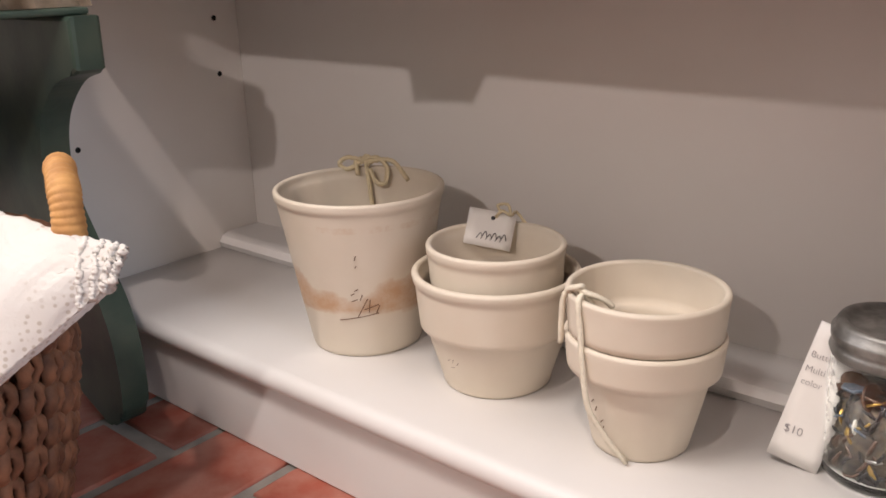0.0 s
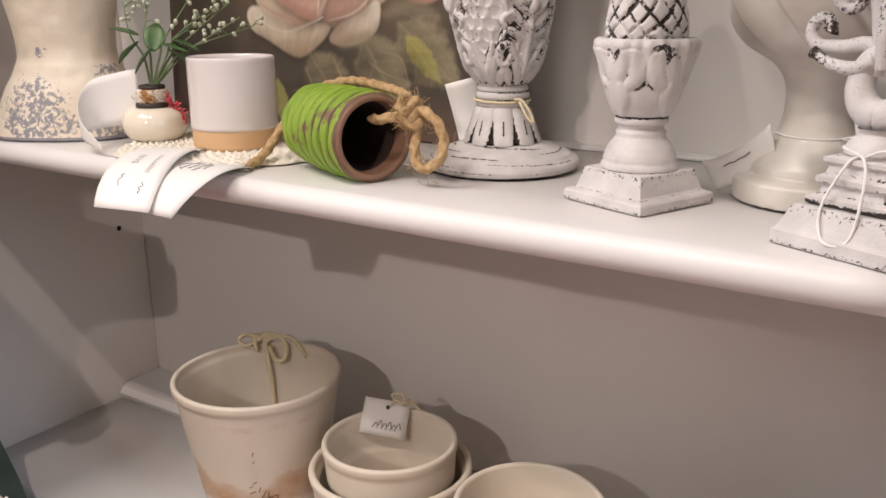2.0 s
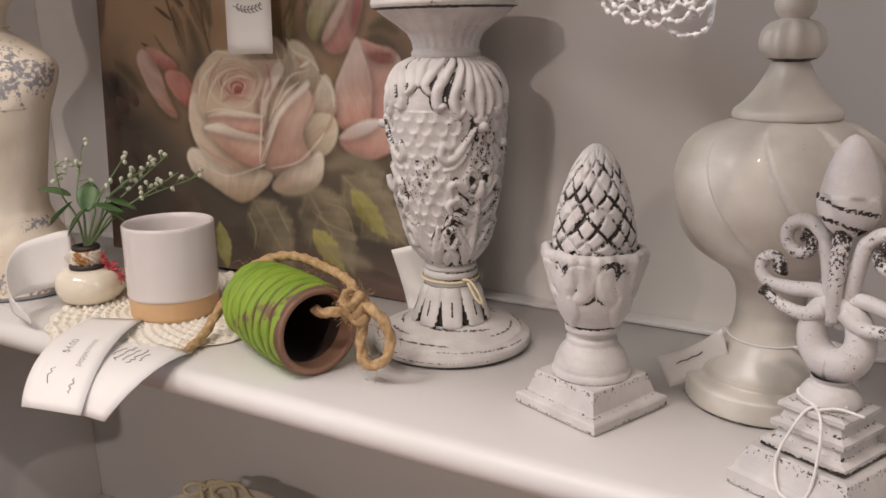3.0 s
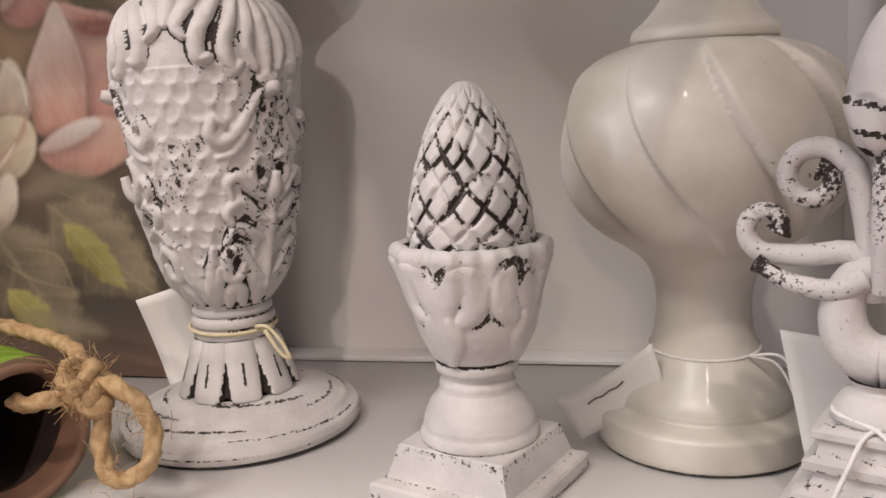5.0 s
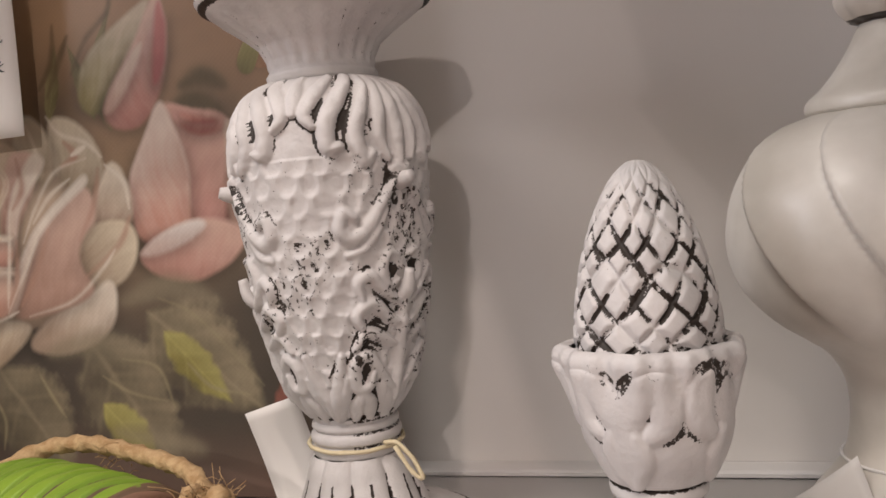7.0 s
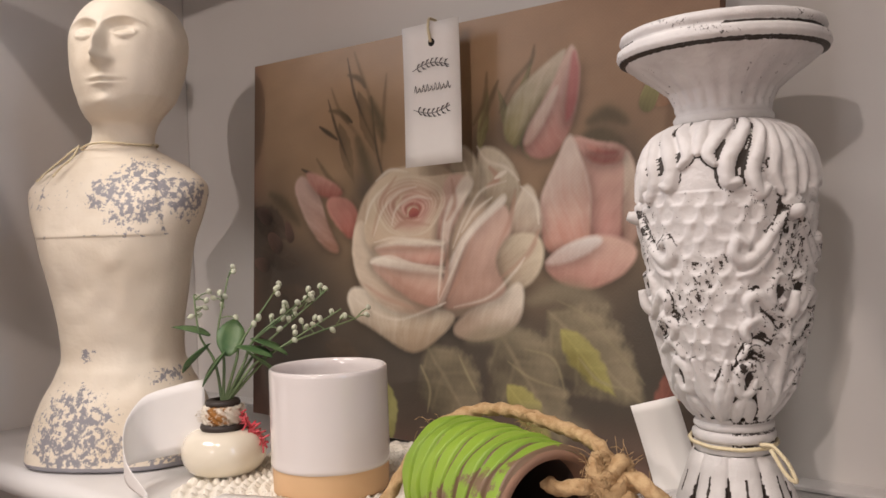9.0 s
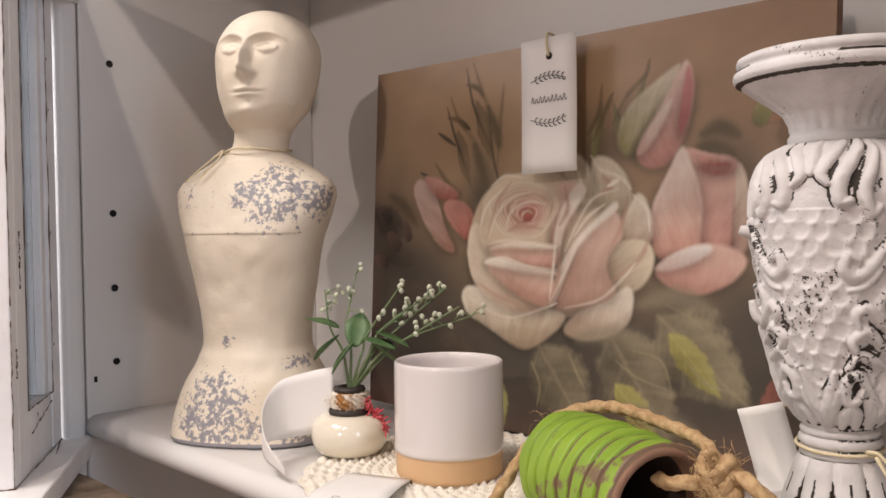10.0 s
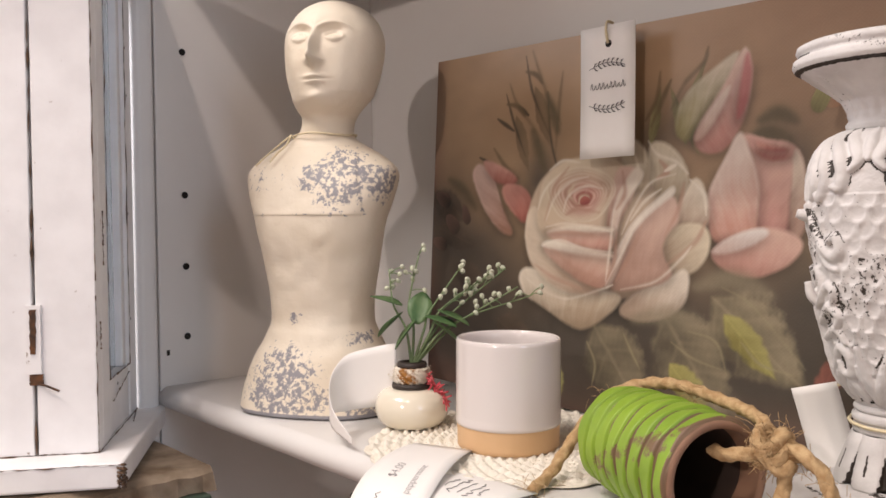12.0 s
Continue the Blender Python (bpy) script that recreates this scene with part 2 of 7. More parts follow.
def lathe(name, profile, mats, segs=64, shift=None, index=None, attr=None):
    """Turns rows of (radius, height). shift(angle, height, row): metres added to the radius; attr: likewise the attribute cav."""
    prof_ = np.array(profile, float)
    n = len(prof_)
    th = np.linspace(0, 2 * math.pi, segs, endpoint=False)
    T, R = np.meshgrid(th, np.arange(n))
    rad, z = prof_[R, 0], prof_[R, 1]
    if shift is not None:
        rad = np.maximum(rad + shift(T, z, R), 0.0)
    verts = np.stack([rad * np.cos(T), rad * np.sin(T), z], -1).reshape(-1, 3)
    i, j = np.meshgrid(np.arange(n - 1), np.arange(segs), indexing="ij")
    k = (j + 1) % segs
    faces = np.stack([i * segs + j, i * segs + k, (i + 1) * segs + k, (i + 1) * segs + j], -1).reshape(-1, 4)
    idx = None if index is None else np.repeat(np.asarray(index), segs)
    attrs = None if attr is None else {"cav": attr(T, z, R)}
    return mesh_of(name, verts, faces, mats, attrs=attrs, index=idx)


def tube(name, points, radius, mat, segs=8, twist=0.0, lobes=0, squash=1.0, attr=None):
    """A round bar along points; radius: one value or one a point; lobes: strands of a twisted cord."""
    p = np.array(points, float)
    n = len(p)
    rad = np.broadcast_to(np.asarray(radius, float), (n,))
    tan = np.gradient(p, axis=0)
    tan /= np.linalg.norm(tan, axis=1)[:, None] + 1e-12
    up = np.array([0, 0, 1.0]) if abs(tan[0][2]) < 0.9 else np.array([1.0, 0, 0])
    verts, faces, length = [], [], 0.0
    for i in range(n):
        up = up - tan[i] * (up @ tan[i])
        up /= np.linalg.norm(up) + 1e-12
        side = np.cross(tan[i], up)
        if i:
            length += np.linalg.norm(p[i] - p[i - 1])
        for s in range(segs):
            a = 2 * math.pi * s / segs
            r = rad[i] * (1 + (0.22 * math.cos(lobes * a + twist * length) if lobes else 0))
            verts.append(p[i] + r * (math.cos(a) * side + squash * math.sin(a) * up))
    for i in range(n - 1):
        for s in range(segs):
            q = (s + 1) % segs
            faces.append((i * segs + s, i * segs + q, (i + 1) * segs + q, (i + 1) * segs + s))
    faces.append(tuple(range(segs))[::-1])
    faces.append(tuple((n - 1) * segs + s for s in range(segs)))
    cav = None if attr is None else {"cav": np.repeat(attr, segs)}
    return mesh_of(name, verts, faces, mat, attrs=cav)


def join(name, meshes):
    """One mesh out of several, with their materials."""
    bm, mats = bmesh.new(), []
    for me in meshes:
        first = len(bm.faces)
        bm.from_mesh(me)
        bm.faces.ensure_lookup_table()
        slots = []
        for m in me.materials:
            if m not in mats:
                mats.append(m)
            slots.append(mats.index(m))
        for f in bm.faces[first:]:
            f.material_index = slots[f.material_index] if slots else 0
    out = bpy.data.meshes.new(name)
    bm.to_mesh(out)
    bm.free()
    for m in mats:
        out.materials.append(m)
    return out


def sheet(name, rows, thick, mat, cav=None):
    """A bent sheet of paper or cloth: a grid of points with a thickness."""
    g = np.array(rows, float)
    a, b = g.shape[:2]
    du, dv = np.gradient(g, axis=0), np.gradient(g, axis=1)
    nrm = np.cross(du, dv)
    nrm /= np.linalg.norm(nrm, axis=-1, keepdims=True) + 1e-12
    front, back = (g + nrm * thick / 2).reshape(-1, 3), (g - nrm * thick / 2).reshape(-1, 3)
    faces, n = [], a * b
    for i in range(a - 1):
        for j in range(b - 1):
            q = (i * b + j, i * b + j + 1, (i + 1) * b + j + 1, (i + 1) * b + j)
            faces += [q, tuple(n + k for k in q[::-1])]
    ring = [j for j in range(b)] + [i * b + b - 1 for i in range(1, a)] + [(a - 1) * b + j for j in range(b - 2, -1, -1)] + [i * b for i in range(a - 2, 0, -1)]
    for k in range(len(ring)):
        u, w = ring[k], ring[(k + 1) % len(ring)]
        faces.append((u, n + u, n + w, w))
    return mesh_of(name, np.vstack([front, back]), faces, mat, attrs=None if cav is None else {"cav": np.concatenate([cav.ravel(), cav.ravel()])})


def writing(name, text, size, mat, lift=0.0003):
    """Flat letters as a mesh, in the xy plane from the origin on."""
    cu = bpy.data.curves.new(name, "FONT")
    cu.body, cu.size, cu.offset = text, size, -0.016 * size
    ob = bpy.data.objects.new(name, cu)
    scene.collection.objects.link(ob)
    bpy.context.view_layer.update()
    me = bpy.data.meshes.new_from_object(ob.evaluated_get(bpy.context.evaluated_depsgraph_get()))
    bpy.data.objects.remove(ob)
    me.materials.clear()
    me.materials.append(mat)
    for v in me.vertices:
        v.co.z = lift
    return me


def wobble(*p, s=1.0):
    return noise.noise(Vector(p) * s)

# ---- the room ----
RX0, RX1, RY0, RY1, RZ1 = -1.4, 2.3, -2.7, 0.36, 2.5


def setting(name, data, label, category):
    return tagged(new(name, data), label, category, kind="structure")


floor_ob = setting("floor", box("floor", (RX0, RY0, FLOOR - 0.06), (RX1, RY1, FLOOR - 0.004), MORTAR, 0), "grey mortar bed of the worn red brick floor", "floor")
setting("ceiling", box("ceiling", (RX0, RY0, RZ1), (RX1, RY1, RZ1 + 0.05), PLASTER, 0), "plain plastered shop ceiling", "ceiling")
setting("wall_north", box("wall_north", (RX0, RY1, FLOOR), (RX1, RY1 + 0.08, RZ1), PLASTER, 0), "plain plastered wall behind the bookcase", "wall")
setting("wall_south", box("wall_south", (RX0, RY0 - 0.08, FLOOR), (RX1, RY0, RZ1), PLASTER, 0), "plain plastered shop wall", "wall")


def window_wall(name, x, y0, y1, z0, z1):
    """A wall across the room's end with one window-sized opening."""
    bm = bmesh.new()
    for lo, hi in (((RY0, FLOOR), (y0, RZ1)), ((y1, FLOOR), (RY1, RZ1)), ((y0, FLOOR), (y1, z0)), ((y0, z1), (y1, RZ1))):
        for v in bmesh.ops.create_cube(bm, size=1)["verts"]:
            v.co = (x + v.co.x * 0.08, lo[0] + (v.co.y + 0.5) * (hi[0] - lo[0]), lo[1] + (v.co.z + 0.5) * (hi[1] - lo[1]))
    setting(name, from_bm(name, bm, PLASTER), "plain plastered shop wall with a window-sized opening", "wall")


window_wall("wall_east", RX1 + 0.04, -0.52, 0.02, 0.68, 1.72)
# The west opening is added behind the fill lamp.
window_wall("wall_west", RX0 - 0.04, -1.5, -0.5, 0.8, 2.0)

# ---- the built-in bookcase ----
bookcase = thing("bookcase", "white painted built-in wooden bookcase with drilled shelf holes", "bookcase")


def bullnose(name, top, thick, x0, x1, y_front, y_back, fall=0.0):
    """A shelf board with a rounded front edge; fall: drop of its level by the metre."""
    r = thick / 2
    outline = [(y_back, top), (y_back, top - thick)]
    outline += [(y_front + r - r * math.sin(a), top - r - r * math.cos(a)) for a in np.linspace(0, math.pi, 13)]
    xs = np.linspace(x0, x1, 25)
    n = len(outline)
    verts = [(x, y, z - fall * x + 0.0004 * wobble(x, y, z, s=9)) for x in xs for y, z in outline]
    faces = [(i * n + j, i * n + (j + 1) % n, (i + 1) * n + (j + 1) % n, (i + 1) * n + j) for i in range(len(xs) - 1) for j in range(n)]
    faces += [tuple(range(n))[::-1], tuple((len(xs) - 1) * n + j for j in range(n))]
    me = mesh_of(name, verts, faces, SHELF_PAINT)
    return me


part("back_panel", box("back_panel", (-0.05, WALL, FLOOR), (RIGHT + 0.05, WALL + 0.012, 1.5), WALL_PAINT, 0), bookcase)
side = box("side_panel", (-0.022, 0.034, FLOOR), (0.0, WALL, 1.5), WALL_PAINT, 0.0015)
part("side_panel", side, bookcase)
part("side_panel", box("side_panel", (RIGHT, 0.034, FLOOR), (RIGHT + 0.022, WALL, 1.5), WALL_PAINT, 0.0015), bookcase)
part("stile", box("stile", (-0.046, 0.014, FLOOR), (0.003, 0.033, 1.5), SHELF_PAINT, 0.006, 4), bookcase)
part("stile", box("stile", (RIGHT - 0.004, 0.014, FLOOR), (RIGHT + 0.045, 0.033, 1.5), SHELF_PAINT, 0.006, 4), bookcase)
part("bottom_shelf", bullnose("bottom_shelf", DECK, 0.022, 0.0005, RIGHT - 0.0005, NOSE, WALL), bookcase)
part("middle_shelf", bullnose("middle_shelf", level(0), 0.0195, 0.0005, RIGHT - 0.0005, NOSE + 0.004, WALL, 0.013), bookcase)
part("upper_shelf", bullnose("upper_shelf", TOP, 0.021, 0.0005, RIGHT - 0.0005, NOSE - 0.004, WALL), bookcase)
part("top_board", box("top_board", (-0.046, 0.014, 1.5), (RIGHT + 0.045, WALL + 0.012, 1.53), SHELF_PAINT, 0.003), bookcase)
part("kick_board", box("kick_board", (0.0, NOSE + 0.014, FLOOR), (RIGHT, NOSE + 0.032, DECK - 0.023), SHELF_PAINT, 0.001), bookcase)
part("kick_filler", box("kick_filler", (0.0, NOSE + 0.034, FLOOR), (RIGHT, WALL - 0.001, DECK - 0.024), WALL_PAINT, 0), bookcase)
strip = [(0.216, DECK + 0.0005), (0.213, DECK + 0.008), (0.218, DECK + 0.015), (0.228, DECK + 0.0185), (WALL - 0.0005, DECK + 0.0185), (WALL - 0.0005, DECK + 0.0005)]
part("back_strip", prism("back_strip", strip, 0.002, RIGHT - 0.002, SHELF_PAINT, "x"), bookcase)
strip = [(0.259, 0.0004), (0.259, 0.0022), (0.261, 0.0032), (WALL - 0.0005, 0.0032), (WALL - 0.0005, 0.0004)]
part("back_strip", prism("back_strip", strip, 0.002, RIGHT - 0.002, SHELF_PAINT, "x"), bookcase, "", (0, 0, level(0)), (0, math.degrees(math.atan(0.013)), 0))
peg = lathe("shelf_hole", [(0.0001, -0.0002), (0.0026, -0.0002), (0.0030, 0.0004), (0.0032, 0.0002)], HOLE, 12)
for y, zs in ((0.06, (0.600, 0.664, 0.729, 0.859, 0.923)), (0.241, (0.413, 0.477)), (0.054, (0.354,))):
    for z in zs:
        part("shelf_hole", peg, bookcase, "", (0.0005, y, z), (0, 90, 0))

part("chipped_slot", box("chipped_slot", (0.0002, 0.040, 0.584), (0.0008, 0.043, 0.589), HOLE, 0.0003), bookcase, "dark chipped slot")

# ---- lower bay: pots, jar ----
def dense(profile, step=0.0025):
    out = []
    for (r0, z0), (r1, z1) in zip(profile[:-1], profile[1:]):
        n = max(1, int(math.hypot(r1 - r0, z1 - z0) / step))
        out += [(r0 + (r1 - r0) * k / n, z0 + (z1 - z0) * k / n) for k in range(n)]
    return out + [profile[-1]]


def wall_profile(outer, thick, base):
    """A vessel's profile: up the outside, over a round lip and down inside to a floor."""
    o = dense([(r, z) for r, z in outer], 0.004)
    r, z = o[-1]
    lip = [(r - thick / 2 + thick / 2 * math.cos(a), z + thick / 2 * math.sin(a)) for a in np.linspace(0.3, math.pi - 0.1, 7)]
    inner = [(max(min(r2, r - 0.15 * (z - z2)) - thick, 0.002), z2) for r2, z2 in o[::-1] if z2 > base + thick]
    return [(0.0005, base)] + o + lip + inner + [(0.0005, inner[-1][1])]


def decal_pot():
    """The cream paint with a brownish printed band and small script marks."""
    m = material("printed_pot", (0.69, 0.62, 0.52), 0.55, second=(0.63, 0.555, 0.45), scale=14, amount=0.8, bump=0.12, bump_scale=260)
    worn(m, "cav", (0.52, 0.33, 0.20), 55, 0.78, 1.35)
    return m


def pot(name, label, profile, thick, place, mat=POT, attr=None, turn=0):
    ob = thing(name, label, "flower pot", (*place, DECK + 0.0008), (0, 0, turn))
    part("body", lathe("body", dense(wall_profile(profile, thick, 0.0)), mat, 96, lambda t, z, r: 0.0004 * np.sin(3 * t + 20 * z), attr=attr), ob)
    return ob


def marks(parent, rows, radius_at, angle, mat=INK):
    """Printed strokes on a round wall: short thin bars at (degrees, height, length in degrees, slope)."""
    for a0, z0, span, slope in rows:
        pts = []
        for k in np.linspace(0, 1, 7):
            a, z = radians(angle + a0 + span * k), z0 + slope * k
            r = radius_at(z) + 0.0002
            pts.append((r * math.cos(a), r * math.sin(a), z))
        part("printed_mark", tube("printed_mark", pts, 0.00035, mat, 5), parent)


def bow(parent, place, mat, size, tail, turn=0, name="string"):
    """A knot with two loops and hanging ends of cord."""
    x, y, z = place
    c, s = math.cos(radians(turn)), math.sin(radians(turn))
    def at(u, v, w):
        return (x + c * u - s * v, y + s * u + c * v, z + w)
    for pts in tail:
        part(name, tube(name, spline([at(*p) for p in pts], 30), size, mat, 8, 2200, 3), parent)


# Tall pot with the printed band.
P1 = [(0.0490, 0.0), (0.0502, 0.003), (0.0726, 0.1315), (0.0735, 0.1345), (0.0749, 0.136), (0.0753, 0.1410)]
def band_attr(t, z, r):
    edge = 0.010 * np.sin(3.1 * t + 1.0) + 0.004 * np.sin(9 * t)
    low, high = 0.037 + 0.006 * np.sin(1.5 * t), 0.070 + edge
    inside = (z > low) & (z < high) & (r > 2) & (np.cos(t - radians(-62)) > -0.15)
    soft = np.clip(np.minimum((z - low) / 0.004, (high - z) / 0.012), 0, 1)
    rim = ((z > 0.116) & (z < 0.124) & (np.cos(t - radians(-25)) > 0.6)) * 0.35
    return np.where(inside, 0.35 + 0.4 * soft, 0.0) + rim
tall = pot("flower_pot", "tall cream painted clay pot with a brown printed band", P1, 0.005, (0.335, 0.135), decal_pot(), band_attr)
r1 = lambda z: 0.0508 + (z - 0.003) * 0.0192 / 0.114
BROWN = material("brown_print", (0.16, 0.075, 0.035), 0.7)
marks(tall, [(-20, 0.0375, 34, 0.006), (2, 0.048, 12, 0.004), (6, 0.045, 1, 0.012), (-4, 0.040, 9, 0.018), (12, 0.044, 3, 0.007), (-8, 0.062, 3, 0.002), (-5, 0.066, 3, 0.002), (-8, 0.056, 5, 0.002), (-1, 0.057, 2, 0.005), (-3, 0.095, 1, 0.004), (-3, 0.088, 1, 0.002)], r1, -48, BROWN)
bow(tall, (-0.046, 0.050, 0.1405), STRING, 0.0021, [
    [(-0.004, -0.004, -0.004), (-0.006, 0.0, 0.008), (0.0, 0.004, 0.010), (0.004, -0.002, 0.006), (0.008, -0.008, -0.03), (0.012, -0.010, -0.08)],
    [(0, 0, 0.009), (0.014, -0.002, 0.012), (0.024, -0.006, 0.003), (0.022, -0.012, -0.010), (0.014, -0.012, -0.010), (0.008, -0.006, 0.002)],
    [(0.004, -0.002, 0.008), (0.028, -0.004, 0.009), (0.044, -0.014, -0.008)],
    [(0, 0, 0.009), (-0.014, 0.002, 0.012), (-0.022, 0.002, 0.006), (-0.014, 0.0, 0.001), (0, 0, 0.008)],
    [(-0.002, 0.0, 0.006), (0.004, 0.0, 0.013), (0.010, -0.001, 0.009), (0.004, -0.003, 0.005)]], 40, "raffia_tie")

# Wide pot with a smaller one standing in it.
P2 = [(0.0435, 0.0), (0.0445, 0.002), (0.0452, 0.006), (0.0560, 0.043), (0.0574, 0.046), (0.0620, 0.0500), (0.0652, 0.086), (0.0668, 0.0875), (0.0676, 0.0922)]
wide = pot("flower_pot", "wide cream painted clay pot holding a smaller pot", P2, 0.006, (0.480, 0.140))
marks(wide, [(-52, 0.030, 3, 0.002), (-47, 0.029, 2, 0.004), (-43, 0.028, 3, 0.003), (-50, 0.024, 4, 0.001)], lambda z: 0.0452 + (z - 0.006) * 0.289, -48, BROWN)
P2I = [(0.036, 0.0), (0.0365, 0.002), (0.047, 0.052), (0.0475, 0.054), (0.0528, 0.0555), (0.0542, 0.080), (0.0553, 0.0815), (0.0556, 0.086)]
inner = pot("flower_pot", "small cream painted clay pot nested in a wider pot", P2I, 0.005, (0.480, 0.140))
inner.location.z = DECK + 0.0295

tag_ob = thing("price_tag", "small white paper tag with a punched hole tucked in the pot", "price tag", (0.452, 0.164, DECK + 0.100), (66, 10, 30))
bm_rows = [[(u * 0.040 - 0.020, v * 0.031, 0.001 * math.sin(3 * u)) for u in np.linspace(0, 1, 6)] for v in np.linspace(0, 1, 6)]
part("card", sheet("card", bm_rows, 0.0005, PAPER), tag_ob)
part("punched_hole", lathe("punched_hole", [(0.0001, 0.0016), (0.0016, 0.0016), (0.0020, 0.0010)], INK, 12), tag_ob, "", (0.001, 0.025, 0.0))
for k in range(6):
    part("printed_mark", tube("printed_mark", spline([(-0.010 + 0.004 * k, 0.006, 0.0018), (-0.007 + 0.004 * k, 0.011 + 0.002 * (k % 2), 0.0018), (-0.005 + 0.004 * k, 0.008, 0.0018)], 8), 0.0003, INK, 5), tag_ob)
bow(tag_ob, (0.003, 0.026, 0.001), STRING, 0.0012, [[(0, 0, 0), (0.004, 0.006, 0.003), (0.012, 0.004, 0.002), (0.016, 0.008, -0.004), (0.026, 0.0, -0.006)], [(0.004, 0.004, 0.002), (0.000, 0.010, 0.002), (0.008, 0.012, 0.002), (0.012, 0.004, 0.002)]], 0, "string")

# Two stacked pots with a cotton cord.
P3 = [(0.0335, 0.0), (0.0345, 0.003), (0.0452, 0.053), (0.0462, 0.057), (0.0525, 0.060), (0.0542, 0.078), (0.0549, 0.082)]
low_pot = pot("flower_pot", "cream painted clay pot with a collar, lower of two stacked", P3, 0.005, (0.6195, 0.121))
marks(low_pot, [(-58, 0.040, 3, 0.003), (-55, 0.034, 3, 0.004), (-50, 0.026, 4, 0.003), (-54, 0.021, 3, 0.002), (-49, 0.020, 3, 0.004)], lambda z: 0.0345 + (z - 0.003) * 0.226, -55, BROWN)
P3U = [(0.036, 0.0), (0.045, 0.040), (0.0455, 0.043), (0.0523, 0.045), (0.0540, 0.068), (0.0548, 0.073)]
top_pot = pot("flower_pot", "cream painted clay pot with a collar, upper of two stacked", P3U, 0.005, (0.6195, 0.121))
top_pot.location.z = DECK + 0.0412
a = radians(-128)
ex, ey = math.cos(a), math.sin(a)
def around(rad, z, da=0.0):
    return (rad * math.cos(a + da), rad * math.sin(a + da), z)
bow(top_pot, (0, 0, 0), COTTON, 0.0019, [
    [around(0.040, 0.060, 0.35), around(0.048, 0.076, 0.2), around(0.0562, 0.076, 0.26), around(0.0565, 0.060, 0.30), around(0.0568, 0.03, 0.38), around(0.056, 0.005, 0.46), around(0.0480, -0.018, 0.64), around(0.0395, -0.0385, 0.92)],
    [around(0.040, 0.068, 0.0), around(0.050, 0.078, -0.05), around(0.0565, 0.073, -0.10), around(0.0575, 0.055, -0.16), around(0.058, 0.036, -0.18)],
    [around(0.0555, 0.077, -0.06), around(0.053, 0.081, 0.08), around(0.050, 0.080, 0.25), around(0.042, 0.076, 0.40), around(0.036, 0.070, 0.50)],
    [around(0.053, 0.080, 0.02), around(0.056, 0.082, 0.12), around(0.052, 0.084, 0.20), around(0.048, 0.080, 0.10), around(0.053, 0.079, 0.0)]], 0, "cotton_cord")

# Glass jar of buttons with its zinc lid and a handwritten card.
jar = thing("mason_jar", "clear glass jar of mixed buttons with a dull zinc lid", "jar", (0.763, 0.174, DECK + 0.0008), (0, 0, 20))
jar.scale.z = 0.975
def quilt(t, z, r):
    return np.where((z > 0.012) & (z < 0.078) & (r < 60), 0.0011 * np.abs(np.sin(9 * t + 260 * z) * np.sin(9 * t - 260 * z)), 0.0)
glass_prof = dense([(0.0005, 0.0), (0.032, 0.0), (0.0358, 0.004), (0.0368, 0.012), (0.0368, 0.078), (0.0350, 0.086), (0.0325, 0.092), (0.0325, 0.098), (0.0300, 0.098), (0.0300, 0.092), (0.0335, 0.084), (0.0345, 0.078), (0.0345, 0.008), (0.0005, 0.006)])
gl = part("glass", lathe("glass", glass_prof, GLASS, 72, quilt), jar, "clear quilted pressed glass")
gl.visible_shadow = False
lid_prof = [(0.0335, 0.086), (0.0372, 0.0865), (0.0385, 0.090), (0.0378, 0.0935), (0.0362, 0.0955), (0.0380, 0.098), (0.0382, 0.1025), (0.0360, 0.104), (0.0354, 0.1075), (0.0342, 0.1095), (0.0315, 0.1100), (0.0290, 0.1088), (0.0282, 0.1072), (0.0170, 0.1070), (0.0150, 0.1082), (0.0125, 0.1072), (0.0005, 0.1072)]
part("lid", lathe("lid", dense(lid_prof, 0.002), ZINC, 64, lambda t, z, r: 0.0003 * np.sin(5 * t + 90 * z)), jar, "dull grey zinc screw lid")
rng = random.Random(4)
tones = [material("button_" + n, c, 0.3, met) for n, c, met in (("black", (0.015, 0.014, 0.016), 0), ("brass", (0.55, 0.36, 0.10), 0.9), ("white", (0.7, 0.68, 0.63), 0), ("slate", (0.10, 0.13, 0.18), 0), ("brown", (0.10, 0.05, 0.03), 0), ("orange", (0.55, 0.13, 0.05), 0), ("silver", (0.5, 0.5, 0.5), 0.9))]
part("button_heap", lathe("button_heap", [(0.0005, 0.009), (0.029, 0.009), (0.030, 0.03), (0.029, 0.058), (0.018, 0.064), (0.0005, 0.066)], material("dark_buttons", (0.03, 0.026, 0.026), 0.4, second=(0.12, 0.09, 0.06), scale=220, amount=1.0, bump=1.0, bump_scale=300), 40, lambda t, z, r: 0.0015 * np.sin(9 * t + 300 * z)), jar)
for k in range(210):
    rr, ang = 0.0335 * math.sqrt(rng.uniform(0.72, 1.0)), rng.random() * 6.283
    rad = rng.uniform(0.005, 0.010)
    rr = min(rr, 0.0325 - rad)
    tone = tones[rng.choices(range(7), (48, 9, 3, 9, 28, 1, 2))[0]]
    me = lathe("button", [(0.0005, -0.001), (rad * 0.9, -0.001), (rad, 0.0), (rad * 0.92, 0.001), (rad * 0.75, 0.0006), (0.0005, 0.0006)], tone, 12)
    part("button", me, jar, "", (rr * math.cos(ang), rr * math.sin(ang), 0.011 + 0.058 * rng.random()), (rng.uniform(-80, 80), rng.uniform(-80, 80), rng.uniform(0, 360)))

